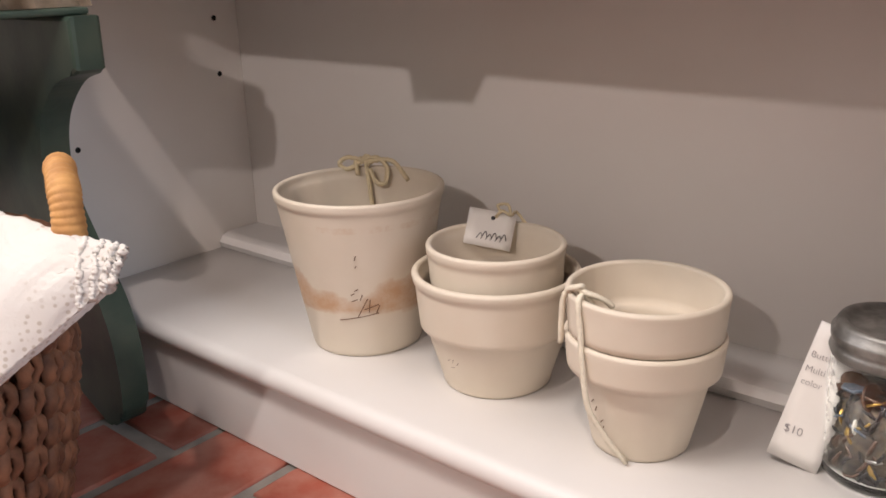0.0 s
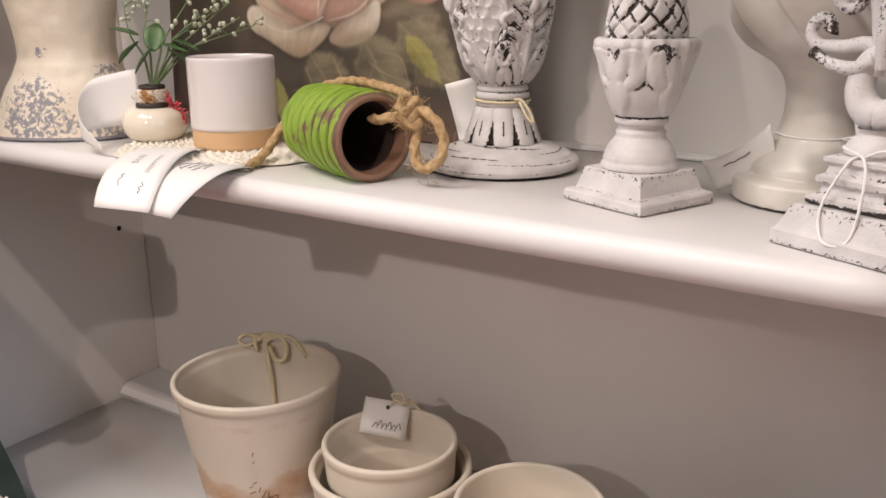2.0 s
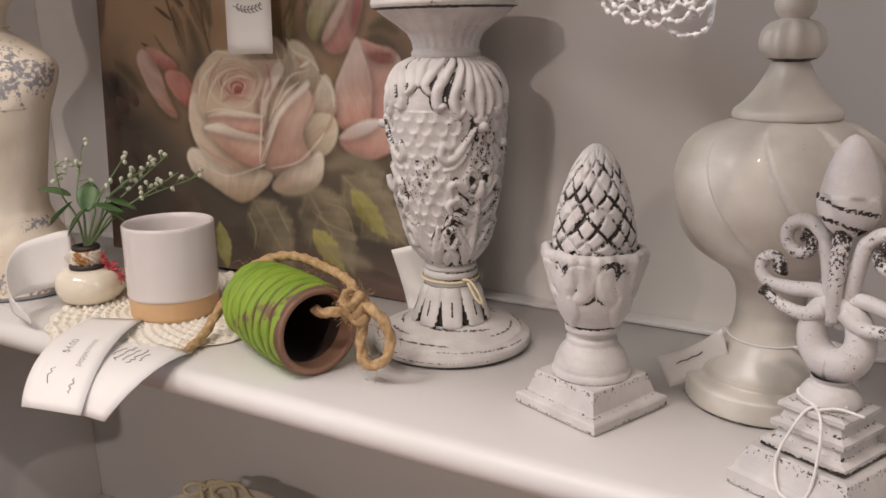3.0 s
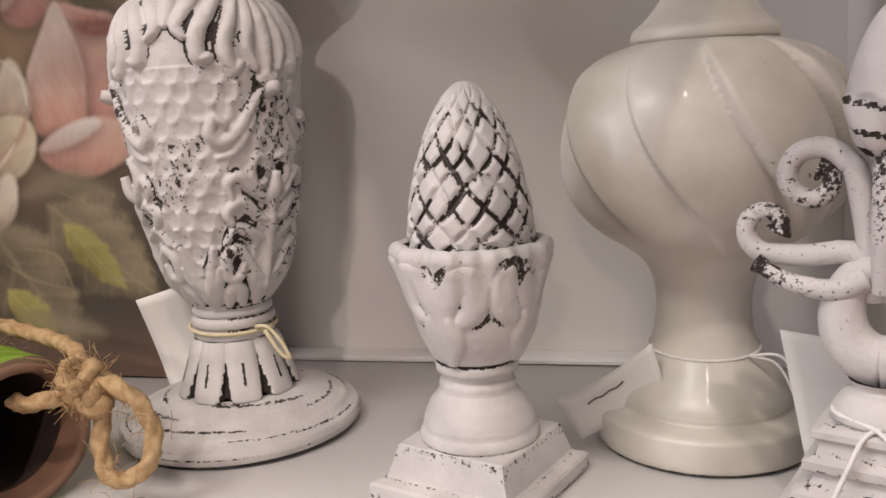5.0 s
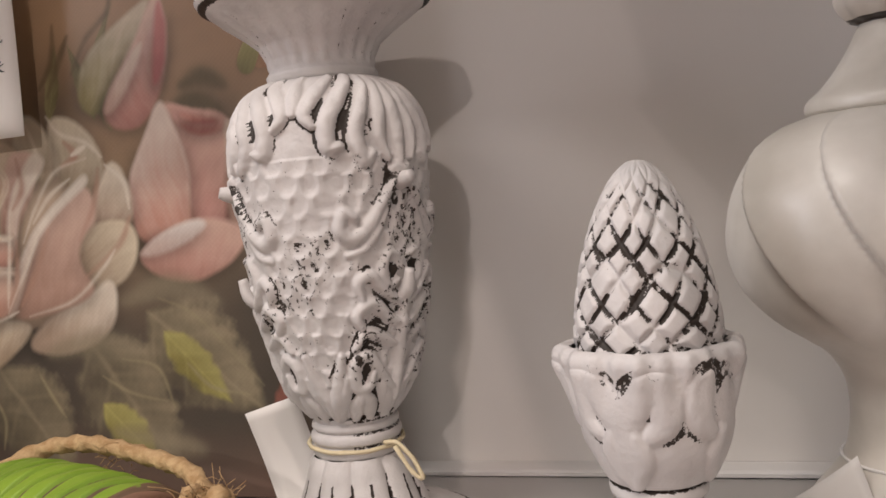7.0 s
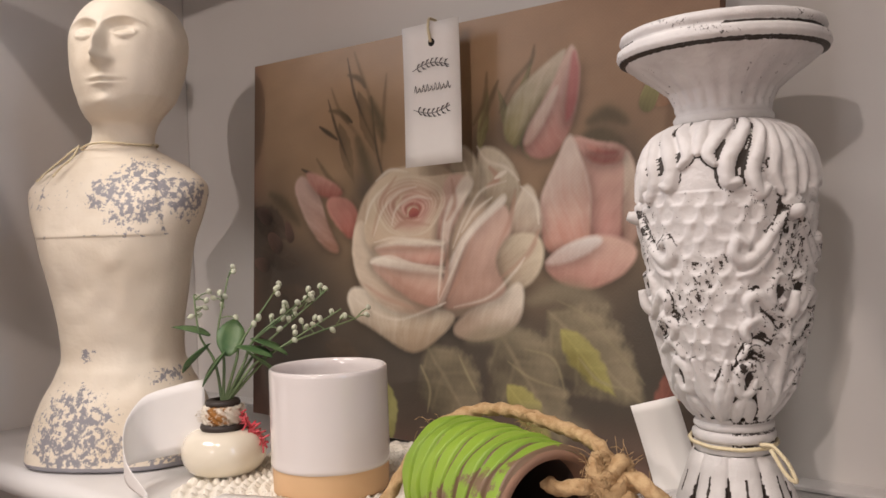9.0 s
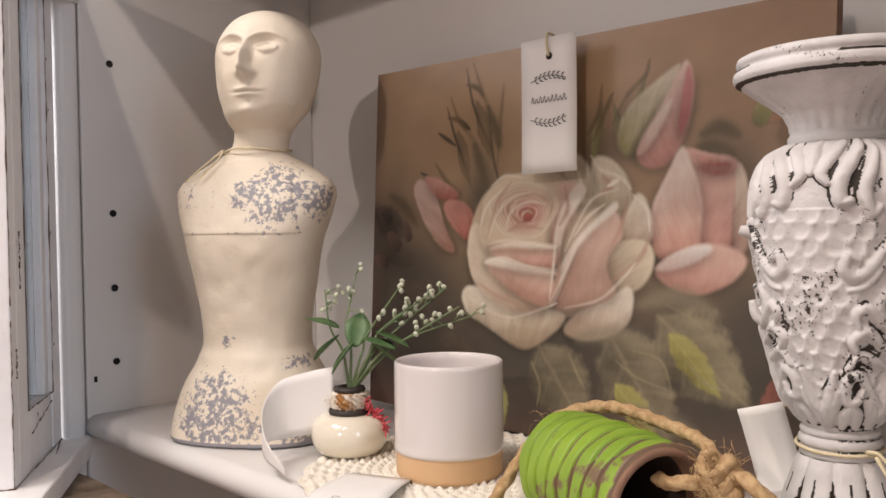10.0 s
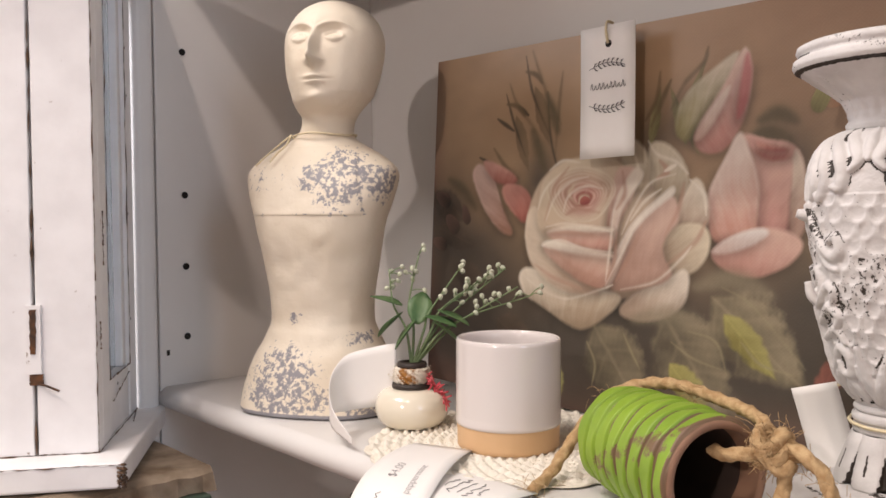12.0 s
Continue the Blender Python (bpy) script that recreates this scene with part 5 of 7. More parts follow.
def hang_tag(label, place, turn, w, h, bend, lines=0):
    ob = thing("price_tag", label, "price tag", place, turn)
    part("card", sheet("card", [[((u - 0.5) * w, -v * h, bend * math.sin(2.2 * v)) for u in np.linspace(0, 1, 5)] for v in np.linspace(0, 1, 12)], 0.0005, PAPER), ob)
    for k in range(lines):
        part("written_line", tube("written_line", spline([(-0.3 * w + 0.6 * w * q, -h * (0.3 + 0.2 * k) + 0.0012 * math.sin(23 * q + k) * (0.45 + 0.55 * math.sin(7 * q + 2 * k)), bend * math.sin(2.2 * (0.3 + 0.2 * k)) + 0.0004) for q in np.linspace(0, 1, 14)], 30), 0.00025, INK, 4), ob)
    return ob


stand_tag = hang_tag("curled white paper tag tied to the candle stand", (0.521, 0.188, level(0.52) + 0.0565), (84, -14, 20), 0.024, 0.050, -0.006)
part("string", tube("string", spline([(0.012, -0.002, 0.0), (0.03, 0.0, 0.004), (0.036, 0.0, 0.02)], 16), 0.0008, STRING, 6, 2500, 3), stand_tag)
tie = thing("string_tie", "thin twisted gold string round the candle stand", "string", (0.571, 0.165, level(0.571) + 0.0480))
ang = np.linspace(0, 2 * math.pi, 40)
part("loop", tube("loop", [(0.0192 * math.cos(q), 0.0192 * math.sin(q), 0.001 * math.sin(q - 1)) for q in ang], 0.0009, STRING, 6, 2500, 3), tie)
part("tail", tube("tail", spline([(0.016, -0.011, 0.001), (0.022, -0.012, 0.001), (0.028, -0.012, -0.006), (0.031, -0.012, -0.013), (0.027, -0.013, -0.010), (0.021, -0.013, 0.0)], 24), 0.0009, STRING, 6, 2500, 3), tie)


# ---- pine cone finial ----
def square_block(name, rows, turn=0):
    """A block from stacked squares: rows of (half side, height)."""
    verts, faces = [], []
    n = 9
    for h, z in rows:
        ring = [(-h + 2 * h * k / n, -h) for k in range(n)] + [(h, -h + 2 * h * k / n) for k in range(n)] + [(h - 2 * h * k / n, h) for k in range(n)] + [(-h, h - 2 * h * k / n) for k in range(n)]
        verts += [(x * (1 - 0.012 * (abs(x) > 0.97 * h and abs(y) > 0.97 * h)) + 0.0003 * wobble(x, y, z, s=150), y + 0.0003 * wobble(y, x, z, s=150), z) for x, y in ring]
    m = 4 * n
    for i in range(len(rows) - 1):
        faces += [(i * m + k, i * m + (k + 1) % m, (i + 1) * m + (k + 1) % m, (i + 1) * m + k) for k in range(m)]
    faces += [tuple(range(m))[::-1], tuple((len(rows) - 1) * m + k for k in range(m))]
    edge = []
    for i, (h, z) in enumerate(rows):
        step = i > 0 and abs(rows[i][0] - rows[i - 1][0]) > 0.002
        edge += [0.24 * (i <= 1) + 0.25 * step + (0.16 if k % n == 0 else 0.10) for k in range(m)]
    return mesh_of(name, verts, faces, DISTRESSED, smooth=False, attrs={"cav": edge})


def pine_finial():
    ob = thing("pine_cone_finial", "white distressed pine cone finial on a square foot", "finial", (0.692, 0.114, level(0.692) + 0.0010), (0, 0.75, -21))
    ob.scale.z = 1.03
    part("plinth", square_block("plinth", [(0.0300, 0.0), (0.0303, 0.001), (0.0303, 0.0048), (0.0295, 0.0058), (0.0262, 0.0070), (0.0252, 0.0078), (0.0222, 0.0182), (0.0215, 0.0188)]), ob)
    ring = dense([(0.0195, 0.0185), (0.0218, 0.0187), (0.0222, 0.020), (0.0216, 0.022), (0.0205, 0.0232), (0.0208, 0.0245), (0.0200, 0.0275), (0.0180, 0.0320), (0.0150, 0.0355), (0.0138, 0.037), (0.0143, 0.0385), (0.0138, 0.040), (0.0128, 0.041), (0.0128, 0.0430), (0.0150, 0.0440), (0.0153, 0.0460), (0.0148, 0.0475), (0.014, 0.048)], 0.0008)
    part("stem", lathe("stem", ring, DISTRESSED, 96, attr=lambda t, z, r: 0.5 * (z < 0.0192) + 0.5 * (z > 0.0472)), ob)
    cup = spline([(0.0140, 0.0475), (0.0166, 0.0500), (0.0208, 0.0590), (0.0234, 0.070), (0.0250, 0.0790), (0.0264, 0.0835), (0.0270, 0.0862), (0.0262, 0.0886), (0.0240, 0.0898), (0.0222, 0.0888)], 130)
    def cup_h(t, z, r):
        a = (np.degrees(t) % 90) - 45
        h = ridge_field(t, z, 0.021, [([(0, 0.050), (3, 0.062), (-10, 0.075), (-28, 0.080), (-32, 0.070), (-22, 0.066)], 0.0034, 0.0015, 4, True), ([(2, 0.049), (12, 0.058), (9, 0.066)], 0.0026, 0.0018, 4, True)])
        return h + (0.0012 * np.cos(2 * t - 1.05) + 0.0008 * np.cos(4 * t - 2.1) + 0.0009 * np.sin(9 * t + 1) + 0.0005 * np.sin(23 * t)) * np.clip((z - 0.07) / 0.015, 0, 1)
    def cup_c(t, z, r):
        wide = ridge_field(t, z, 0.021, [([(0, 0.050), (3, 0.062), (-10, 0.075), (-28, 0.080), (-32, 0.070), (-22, 0.066)], 0.0052, 1.0, 4, True)])
        return (0.36 + 0.14 * np.sin(6 * t + 200 * z)) * (wide > 0.2) * (cup_h(t, z, r) < 0.0004) + 0.5 * (z < 0.0485) + 0.24 * (z > 0.0885)
    part("leaf_cup", lathe("leaf_cup", cup, DISTRESSED, 260, cup_h, attr=cup_c), ob)
    cone = spline([(0.0222, 0.086), (0.0229, 0.092), (0.0222, 0.100), (0.0203, 0.110), (0.0172, 0.121), (0.0130, 0.131), (0.0080, 0.139), (0.0035, 0.1430), (0.0004, 0.1438)], 150)
    def cell(t, z):
        q = (z - 0.086) / 0.0058
        a = (t * 12 / (2 * math.pi) + q / 2 + 0.09 * np.sin(5 * t) + 0.08 * np.sin(11 * t + 260 * z)) % 1
        b = (t * 12 / (2 * math.pi) - q / 2 + 0.07 * np.sin(300 * z) + 0.08 * np.sin(7 * t - 190 * z)) % 1
        return np.minimum(np.minimum(a, 1 - a), np.minimum(b, 1 - b))
    part("pine_cone", lathe("pine_cone", cone, DISTRESSED, 300, lambda t, z, r: 0.0021 * (np.clip(cell(t, z) / 0.24, 0, 1) ** 0.7 - 1) * np.clip((0.1438 - z) / 0.012, 0, 1), attr=lambda t, z, r: np.where(cell(t, z) < 0.125, (0.47 + 0.30 * fbm(t * 2, z * 60, 5, 4, 3)) * np.clip((0.143 - z) / 0.014, 0.35, 1), 0.20)), ob)
    return ob


pine_finial()
scroll_pts = lambda cx, cz, r0, r1, a0, a1, n=26: [(cx + (r0 + (r1 - r0) * k) * math.cos(radians(a0 + (a1 - a0) * k)), 0, cz + (r0 + (r1 - r0) * k) * math.sin(radians(a0 + (a1 - a0) * k))) for k in np.linspace(0, 1, n)]


def urn():
    ob = thing("lidded_urn", "ivory glazed urn with a swirled body and ball lid", "urn", (0.776, 0.169, level(0.776) + 0.0010), (0, 0.75, 0))
    foot = spline([(0.0405, 0.0), (0.0435, 0.0015), (0.0438, 0.010), (0.0425, 0.0135), (0.0360, 0.0160), (0.0350, 0.0185), (0.0335, 0.0225), (0.0270, 0.0310), (0.0215, 0.0390), (0.0192, 0.0480), (0.0186, 0.058), (0.0200, 0.067), (0.0240, 0.0745), (0.0300, 0.080)], 110)
    speck = lambda t, z, r: 0.10 + 0.06 * np.clip(fbm(t, z * 30, 3, 6, 2), 0, 1)
    part("foot", lathe("foot", [(0.0005, 0.0)] + [tuple(p) for p in foot], GLAZE, 96, attr=lambda t, z, r: 0.10 + 0.2 * ((z > 0.0) & (z < 0.0012))), ob)
    belly = spline([(0.0300, 0.0795), (0.0420, 0.0880), (0.0500, 0.099), (0.0545, 0.112), (0.0552, 0.124), (0.0530, 0.136), (0.0470, 0.1475), (0.0380, 0.155), (0.0270, 0.1590), (0.0255, 0.1600)], 140)
    def swirl(t, z, r):
        q = (t * 9 / (2 * math.pi) + 26 * (z - 0.08) - 110 * (z - 0.08) ** 2 + 0.05 * np.sin(3 * t)) % 1
        return (0.0068 * (1 - q) ** 0.9 * np.clip(q / 0.08, 0, 1) ** 0.6 - 0.0040) * np.clip((z - 0.0795) / 0.02, 0, 1) * np.clip((0.1605 - z) / 0.012, 0, 1)
    part("swirled_body", lathe("swirled_body", belly, GLAZE, 240, swirl, attr=speck), ob)
    lid = spline([(0.0262, 0.1590), (0.0278, 0.1605), (0.0270, 0.164), (0.0225, 0.1680), (0.0175, 0.1740), (0.0130, 0.1810), (0.0100, 0.1870), (0.0092, 0.1890), (0.0125, 0.1905), (0.0155, 0.1945), (0.0163, 0.1990), (0.0150, 0.2045), (0.0110, 0.2085), (0.0072, 0.2100), (0.0080, 0.2115), (0.0100, 0.2150), (0.0104, 0.2190), (0.0088, 0.2240), (0.0050, 0.2270), (0.0005, 0.2278)], 150)
    part("ball_lid", lathe("ball_lid", lid, GLAZE, 96, lambda t, z, r: np.where((z > 0.189) & (z < 0.209), 0.0006 * np.cos(10 * t), 0.0), attr=lambda t, z, r: 0.10 + 0.34 * (np.abs(z - 0.1895) < 0.0010)), ob)
    part("string", tube("string", [(0.0222 * math.cos(q), 0.0222 * math.sin(q), 0.0388 + 0.0008 * math.sin(q)) for q in ang], 0.0006, LACE, 6), ob)
    for pts in ([(0.016, -0.017, 0.039), (0.026, -0.020, 0.036), (0.034, -0.022, 0.02), (0.040, -0.02, 0.012)], [(0.016, -0.017, 0.039), (0.027, -0.022, 0.040), (0.036, -0.024, 0.026), (0.044, -0.02, 0.016)]):
        part("string", tube("string", spline(pts, 20), 0.0006, LACE, 6), ob)
    return ob


urn()
def loose_tag(label, corners, bow_, lines):
    """A thin bent paper tag through four corners."""
    ob = thing("price_tag", label, "price tag")
    c0, c1, c2, c3 = [np.array(c) for c in corners]
    g = [[(c0 * (1 - u) + c1 * u) * (1 - v) + (c3 * (1 - u) + c2 * u) * v + np.array([0.2, 0.8, -0.5]) * bow_ * math.sin(math.pi * v) for u in np.linspace(0, 1, 6)] for v in np.linspace(0, 1, 14)]
    part("card", sheet("card", g, 0.0004, PAPER), ob)
    g = np.array(g)
    for k in range(lines):
        part("written_line", tube("written_line", [g[q, 2 + k] + np.array([-0.0002, -0.0008, 0.0006 + 0.0008 * (q % 2)]) for q in range(5, 11)], 0.0003, INK, 4), ob)
    return ob


loose_tag("long white handwritten paper tag hanging from the urn", URN_TAG, 0.006, 1)


def fleur_finial():
    ob = thing("scroll_finial", "white distressed scrolled finial with a bud on a square foot", "finial", (0.8185, 0.077, level(0.8185) + 0.0010), (0, 0.75, -24))
    ob.scale = (1.07, 1.0, 1.05)
    part("plinth", square_block("plinth", [(0.0285, 0.0), (0.0288, 0.001), (0.0288, 0.0062), (0.0270, 0.0080), (0.0228, 0.0180), (0.0218, 0.0186)]), ob)
    part("stepped_neck", square_block("stepped_neck", [(0.0165, 0.0186), (0.0190, 0.0195), (0.0192, 0.0225), (0.0150, 0.0240), (0.0142, 0.0275), (0.0165, 0.0290), (0.0168, 0.0315), (0.0138, 0.0330), (0.0130, 0.0365), (0.0150, 0.0382), (0.0150, 0.0400), (0.0120, 0.0412)]), ob)
    part("collar", lathe("collar", spline([(0.0118, 0.041), (0.0128, 0.0425), (0.0120, 0.0455), (0.0095, 0.049), (0.0070, 0.0505), (0.0085, 0.053)], 40), DISTRESSED, 48, attr=lambda t, z, r: 0.25 * (z < 0.0425)), ob)
    oval = [(0.0105 * math.cos(q), 0.0, 0.0705 + 0.0125 * math.sin(q) * (1.15 if math.sin(q) > 0 else 1)) for q in np.linspace(-math.pi / 2, 1.5 * math.pi, 60)]
    part("ring", tube("ring", oval, [0.0062 + 0.0012 * math.cos(q) for q in np.linspace(0, 2 * math.pi, 60)], DISTRESSED, 18, attr=np.full(60, 0.26)), ob)
    def arm(name, pts, r0, r1, knob=0.0):
        p = spline(pts, 60)
        rad = np.linspace(r0, r1, 60) + knob * np.exp(-((np.linspace(0, 1, 60) - 1) / 0.05) ** 2)
        part(name, tube(name, p, rad, DISTRESSED, 14, attr=0.27 + 0.22 * np.linspace(0, 1, 60) ** 2), ob)
    for s in (-1, 1):
        arm("scroll_arm", [(s * 0.002, 0, 0.075), (s * 0.005, 0, 0.095), (s * 0.008, 0, 0.110)] + [(s * x, 0, z) for x, _, z in scroll_pts(0.0185, 0.1085, 0.0095, 0.0032, 150, -250, 14)], 0.0034, 0.0024, 0.0014)
        arm("scroll_arm", [(s * 0.003, 0, 0.080), (s * 0.008, 0, 0.088), (s * 0.020, 0, 0.0865)] + [(s * x, 0, z) for x, _, z in scroll_pts(0.0305, 0.0940, 0.0080, 0.0030, 250, 560, 14)], 0.0034, 0.0023, 0.0014)
        arm("leaf_arm", [(s * 0.004, -0.003, 0.082), (s * 0.012, -0.004, 0.078), (s * 0.024, -0.004, 0.0795), (s * 0.033, -0.003, 0.084)], 0.0036, 0.0022, 0.001)
    arm("midrib", [(0, -0.004, 0.078), (0, -0.005, 0.095), (0, -0.002, 0.118)], 0.0028, 0.0040)
    bud = spline([(0.0036, 0.114), (0.0080, 0.118), (0.0108, 0.124), (0.0112, 0.131), (0.0096, 0.140), (0.0066, 0.148), (0.0034, 0.1530), (0.0004, 0.1548)], 70)
    part("bud", lathe("bud", bud, DISTRESSED, 120, lambda t, z, r: 0.0012 * np.sin(5 * t + 260 * z) * (z < 0.131), attr=lambda t, z, r: np.where(z < 0.131, 0.46 * (np.sin(2 * t + 850 * z) < -0.6), 0.22) + 0.36 * (z < 0.117)), ob)
    part("string", tube("string", spline([(0.011, -0.006, 0.044), (0.0, -0.0135, 0.042), (-0.004, -0.019, 0.034), (-0.008, -0.024, 0.018), (-0.002, -0.029, 0.006), (0.008, -0.027, 0.008), (0.009, -0.022, 0.026), (0.004, -0.015, 0.041), (-0.010, -0.008, 0.044), (-0.011, 0.002, 0.044)], 70), 0.0007, LACE, 6), ob)
    part("string", tube("string", spline([(0.003, -0.014, 0.042), (0.012, -0.015, 0.046), (0.022, -0.014, 0.046)], 20), 0.0007, LACE, 6), ob)
    return ob


fleur_finial()
loose_tag("white paper tag behind the scrolled finial", SCROLL_TAG, 0.002, 0)

# ---- mannequin bust ----
def bust():
    # Rows: height, centre forward, half width, half depth, roundness.
    rows = [(0.0, 0.004, 0.062, 0.052, 2.6), (0.003, 0.004, 0.063, 0.053, 2.6), (0.020, 0.004, 0.060, 0.050, 2.5), (0.040, 0.003, 0.054, 0.045, 2.3), (0.052, 0.002, 0.048, 0.040, 2.2), (0.060, 0.002, 0.0445, 0.037, 2.2), (0.070, 0.002, 0.0415, 0.034, 2.2),
            (0.090, 0.003, 0.0425, 0.035, 2.2), (0.115, 0.004, 0.0470, 0.038, 2.2), (0.135, 0.006, 0.0500, 0.041, 2.3), (0.150, 0.006, 0.0525, 0.042, 2.4), (0.158, 0.005, 0.0550, 0.041, 2.5), (0.172, 0.003, 0.0590, 0.038, 2.6), (0.184, 0.001, 0.0610, 0.034, 2.6), (0.192, 0.0, 0.0575, 0.030, 2.4), (0.200, -0.001, 0.0480, 0.026, 2.2),
            (0.207, -0.002, 0.0360, 0.023, 2.0), (0.214, -0.002, 0.0250, 0.021, 2.0), (0.222, -0.001, 0.0212, 0.0205, 2.0), (0.232, 0.001, 0.0215, 0.022, 2.0), (0.240, 0.006, 0.0260, 0.0270, 2.0), (0.250, 0.007, 0.0315, 0.0330, 2.0), (0.264, 0.005, 0.0358, 0.0380, 2.1), (0.280, 0.002, 0.0385, 0.0415, 2.1), (0.296, 0.0, 0.0388, 0.0430, 2.1), (0.308, -0.002, 0.0350, 0.0400, 2.0), (0.3172, -0.003, 0.0280, 0.0330, 2.0), (0.3236, -0.003, 0.0180, 0.0220, 2.0), (0.3270, -0.003, 0.0070, 0.009, 2.0), (0.3275, -0.003, 0.0005, 0.0006, 2.0)]
    r = spline(rows, 400)
    segs = 300
    th = np.linspace(0, 2 * math.pi, segs, endpoint=False)
    Zr = r[:, 0][:, None]
    c, s = np.cos(th)[None], np.sin(th)[None]
    p = r[:, 4][:, None]
    x = r[:, 2][:, None] * np.sign(c) * np.abs(c) ** (2 / p)
    y = -r[:, 1][:, None] + r[:, 3][:, None] * np.sign(s) * np.abs(s) ** (2 / p)
    front = np.clip(-s, 0, 1)
    X, Y, Z = x, y, np.broadcast_to(Zr, x.shape).copy()
    bump = lambda x0, z0, wx, wz, h: h * np.exp(-((X - x0) / wx) ** 2 - ((Z - z0) / wz) ** 2) * (front > 0.15)
    push = bump(0, 0.2830, 0.0030, 0.012, 0.0105) + bump(0, 0.2745, 0.0050, 0.0040, 0.0060)
    push += bump(0, 0.2620, 0.0078, 0.0014, 0.0026) + bump(0, 0.2583, 0.0064, 0.0014, 0.0026) + bump(0, 0.2601, 0.0088, 0.0007, -0.0022) + bump(0, 0.2660, 0.0020, 0.0020, -0.0008) + bump(0, 0.2460, 0.009, 0.005, 0.0034)
    arc = lambda x0, z0, half, rise, wz, h: h * np.exp(-((Z - z0 - rise * (1 - ((X - x0) / half) ** 2)) / wz) ** 2) * np.clip(1.15 - np.abs(X - x0) / half, 0, 0.3) / 0.3 * (front > 0.15)
    for sx in (-1, 1):
        push += bump(sx * 0.0135, 0.2945, 0.0080, 0.0058, -0.0058) + bump(sx * 0.0142, 0.2915, 0.0056, 0.0030, 0.0046)
        push += arc(sx * 0.0142, 0.2925, 0.0078, 0.0032, 0.0008, 0.0016) + arc(sx * 0.0142, 0.2920, 0.0074, -0.0028, 0.0007, 0.0011) + arc(sx * 0.0145, 0.2985, 0.0125, 0.0046, 0.0018, 0.0016)
        push += bump(sx * 0.0052, 0.2735, 0.0024, 0.0022, 0.0022) + bump(sx * 0.020, 0.2740, 0.010, 0.009, 0.0012)
    # The yoke: a raised panel with a straight lower edge and slanting sides.
    yoke = (front > 0.02) * (Z > 0.152) * (Z < 0.206) * (np.abs(X) < 0.046 - 0.22 * (Z - 0.152))
    push += 0.0012 * yoke
    lump = np.array([[0.0013 * wobble(a * 1.0, b, d, s=75) for a, b, d in zip(xr, yr, zr)] for xr, yr, zr in zip(X[::2, ::2], Y[::2, ::2], Z[::2, ::2])])
    lump = np.repeat(np.repeat(lump, 2, 0), 2, 1)[: X.shape[0], : X.shape[1]]
    Y = Y - np.where(Z > 0.225, 1.3, 1.0) * push * front - lump * front
    X = X * (1 + 0.012 * np.sin(40 * Z)) + 0.0105 * np.clip((Z - 0.212) / 0.04, 0, 1)
    Z = Z - 0.0055 * np.clip((Z - 0.212) / 0.04, 0, 1)
    # Paint losses: heaviest on the front of the base, the far shoulder and the rims.
    def spot(x0, z0, rx, rz, k):
        return k * np.clip(1.3 - np.hypot((X - x0) / rx, (Z - z0) / rz), 0, 1) * (front > 0.02)
    cav = spot(-0.014, 0.030, 0.034, 0.026, 0.36) + spot(0.026, 0.180, 0.026, 0.030, 0.34) + spot(0.0, 0.012, 0.07, 0.012, 0.2) + spot(-0.010, 0.073, 0.008, 0.007, 0.28) + spot(0.040, 0.058, 0.018, 0.008, 0.24) + spot(0.050, 0.008, 0.016, 0.010, 0.24) + spot(0.058, 0.172, 0.008, 0.020, 0.22)
    edge = (np.abs(Z - 0.152) < 0.0012) * (np.abs(X) < 0.047) * (front > 0.1)
    cav = np.maximum(cav, 0.14 * edge) + 0.42 * (Z < 0.0030) + 0.10 * (np.abs(np.abs(X) - 0.046 + 0.22 * (Z - 0.152)) < 0.0016) * (Z > 0.152) * (Z < 0.20) * (front > 0.02) + 0.12 * (r[:, 2][:, None] > 0.0585) * (Zr > 0.15) + 0.26
    cav = np.where(Z < 0.0030, cav, np.minimum(cav, 0.505))
    verts = np.stack([X, Y, Z], -1).reshape(-1, 3)
    n = len(r)
    i, j = np.meshgrid(np.arange(n - 1), np.arange(segs), indexing="ij")
    k = (j + 1) % segs
    faces = [tuple(f) for f in np.stack([i * segs + j, i * segs + k, (i + 1) * segs + k, (i + 1) * segs + j], -1).reshape(-1, 4)]
    faces.append(tuple(range(segs))[::-1])
    me = mesh_of("mannequin_bust", verts, faces, BUST, attrs={"cav": cav})
    return thing("mannequin_bust", "small cream painted plaster mannequin bust with flaking paint", "mannequin", (0.160, 0.103, level(0.160) + 0.0008), (0, 0.75, 34), data=me)


bust()
neck_tie = thing("string_tie", "thin twine tied round the neck of the bust", "string", (0.163, 0.103, level(0.160) + 0.2165), (0, 0, 27))
part("loop", tube("loop", [(0.0262 * math.cos(q), 0.003 + 0.0240 * math.sin(q), 0.0008 * math.sin(3 * q)) for q in ang], 0.0007, STRING, 6, 2500, 3), neck_tie)
for pts in ([(-0.018, -0.018, 0.0), (-0.026, -0.020, -0.006), (-0.036, -0.026, -0.016), (-0.044, -0.029, -0.024)], [(-0.018, -0.018, 0.0), (-0.019, -0.024, -0.008), (-0.024, -0.031, -0.016), (-0.028, -0.034, -0.022)]):
    part("tail", tube("tail", spline(pts, 20), 0.0007, STRING, 6, 2500, 3), neck_tie)

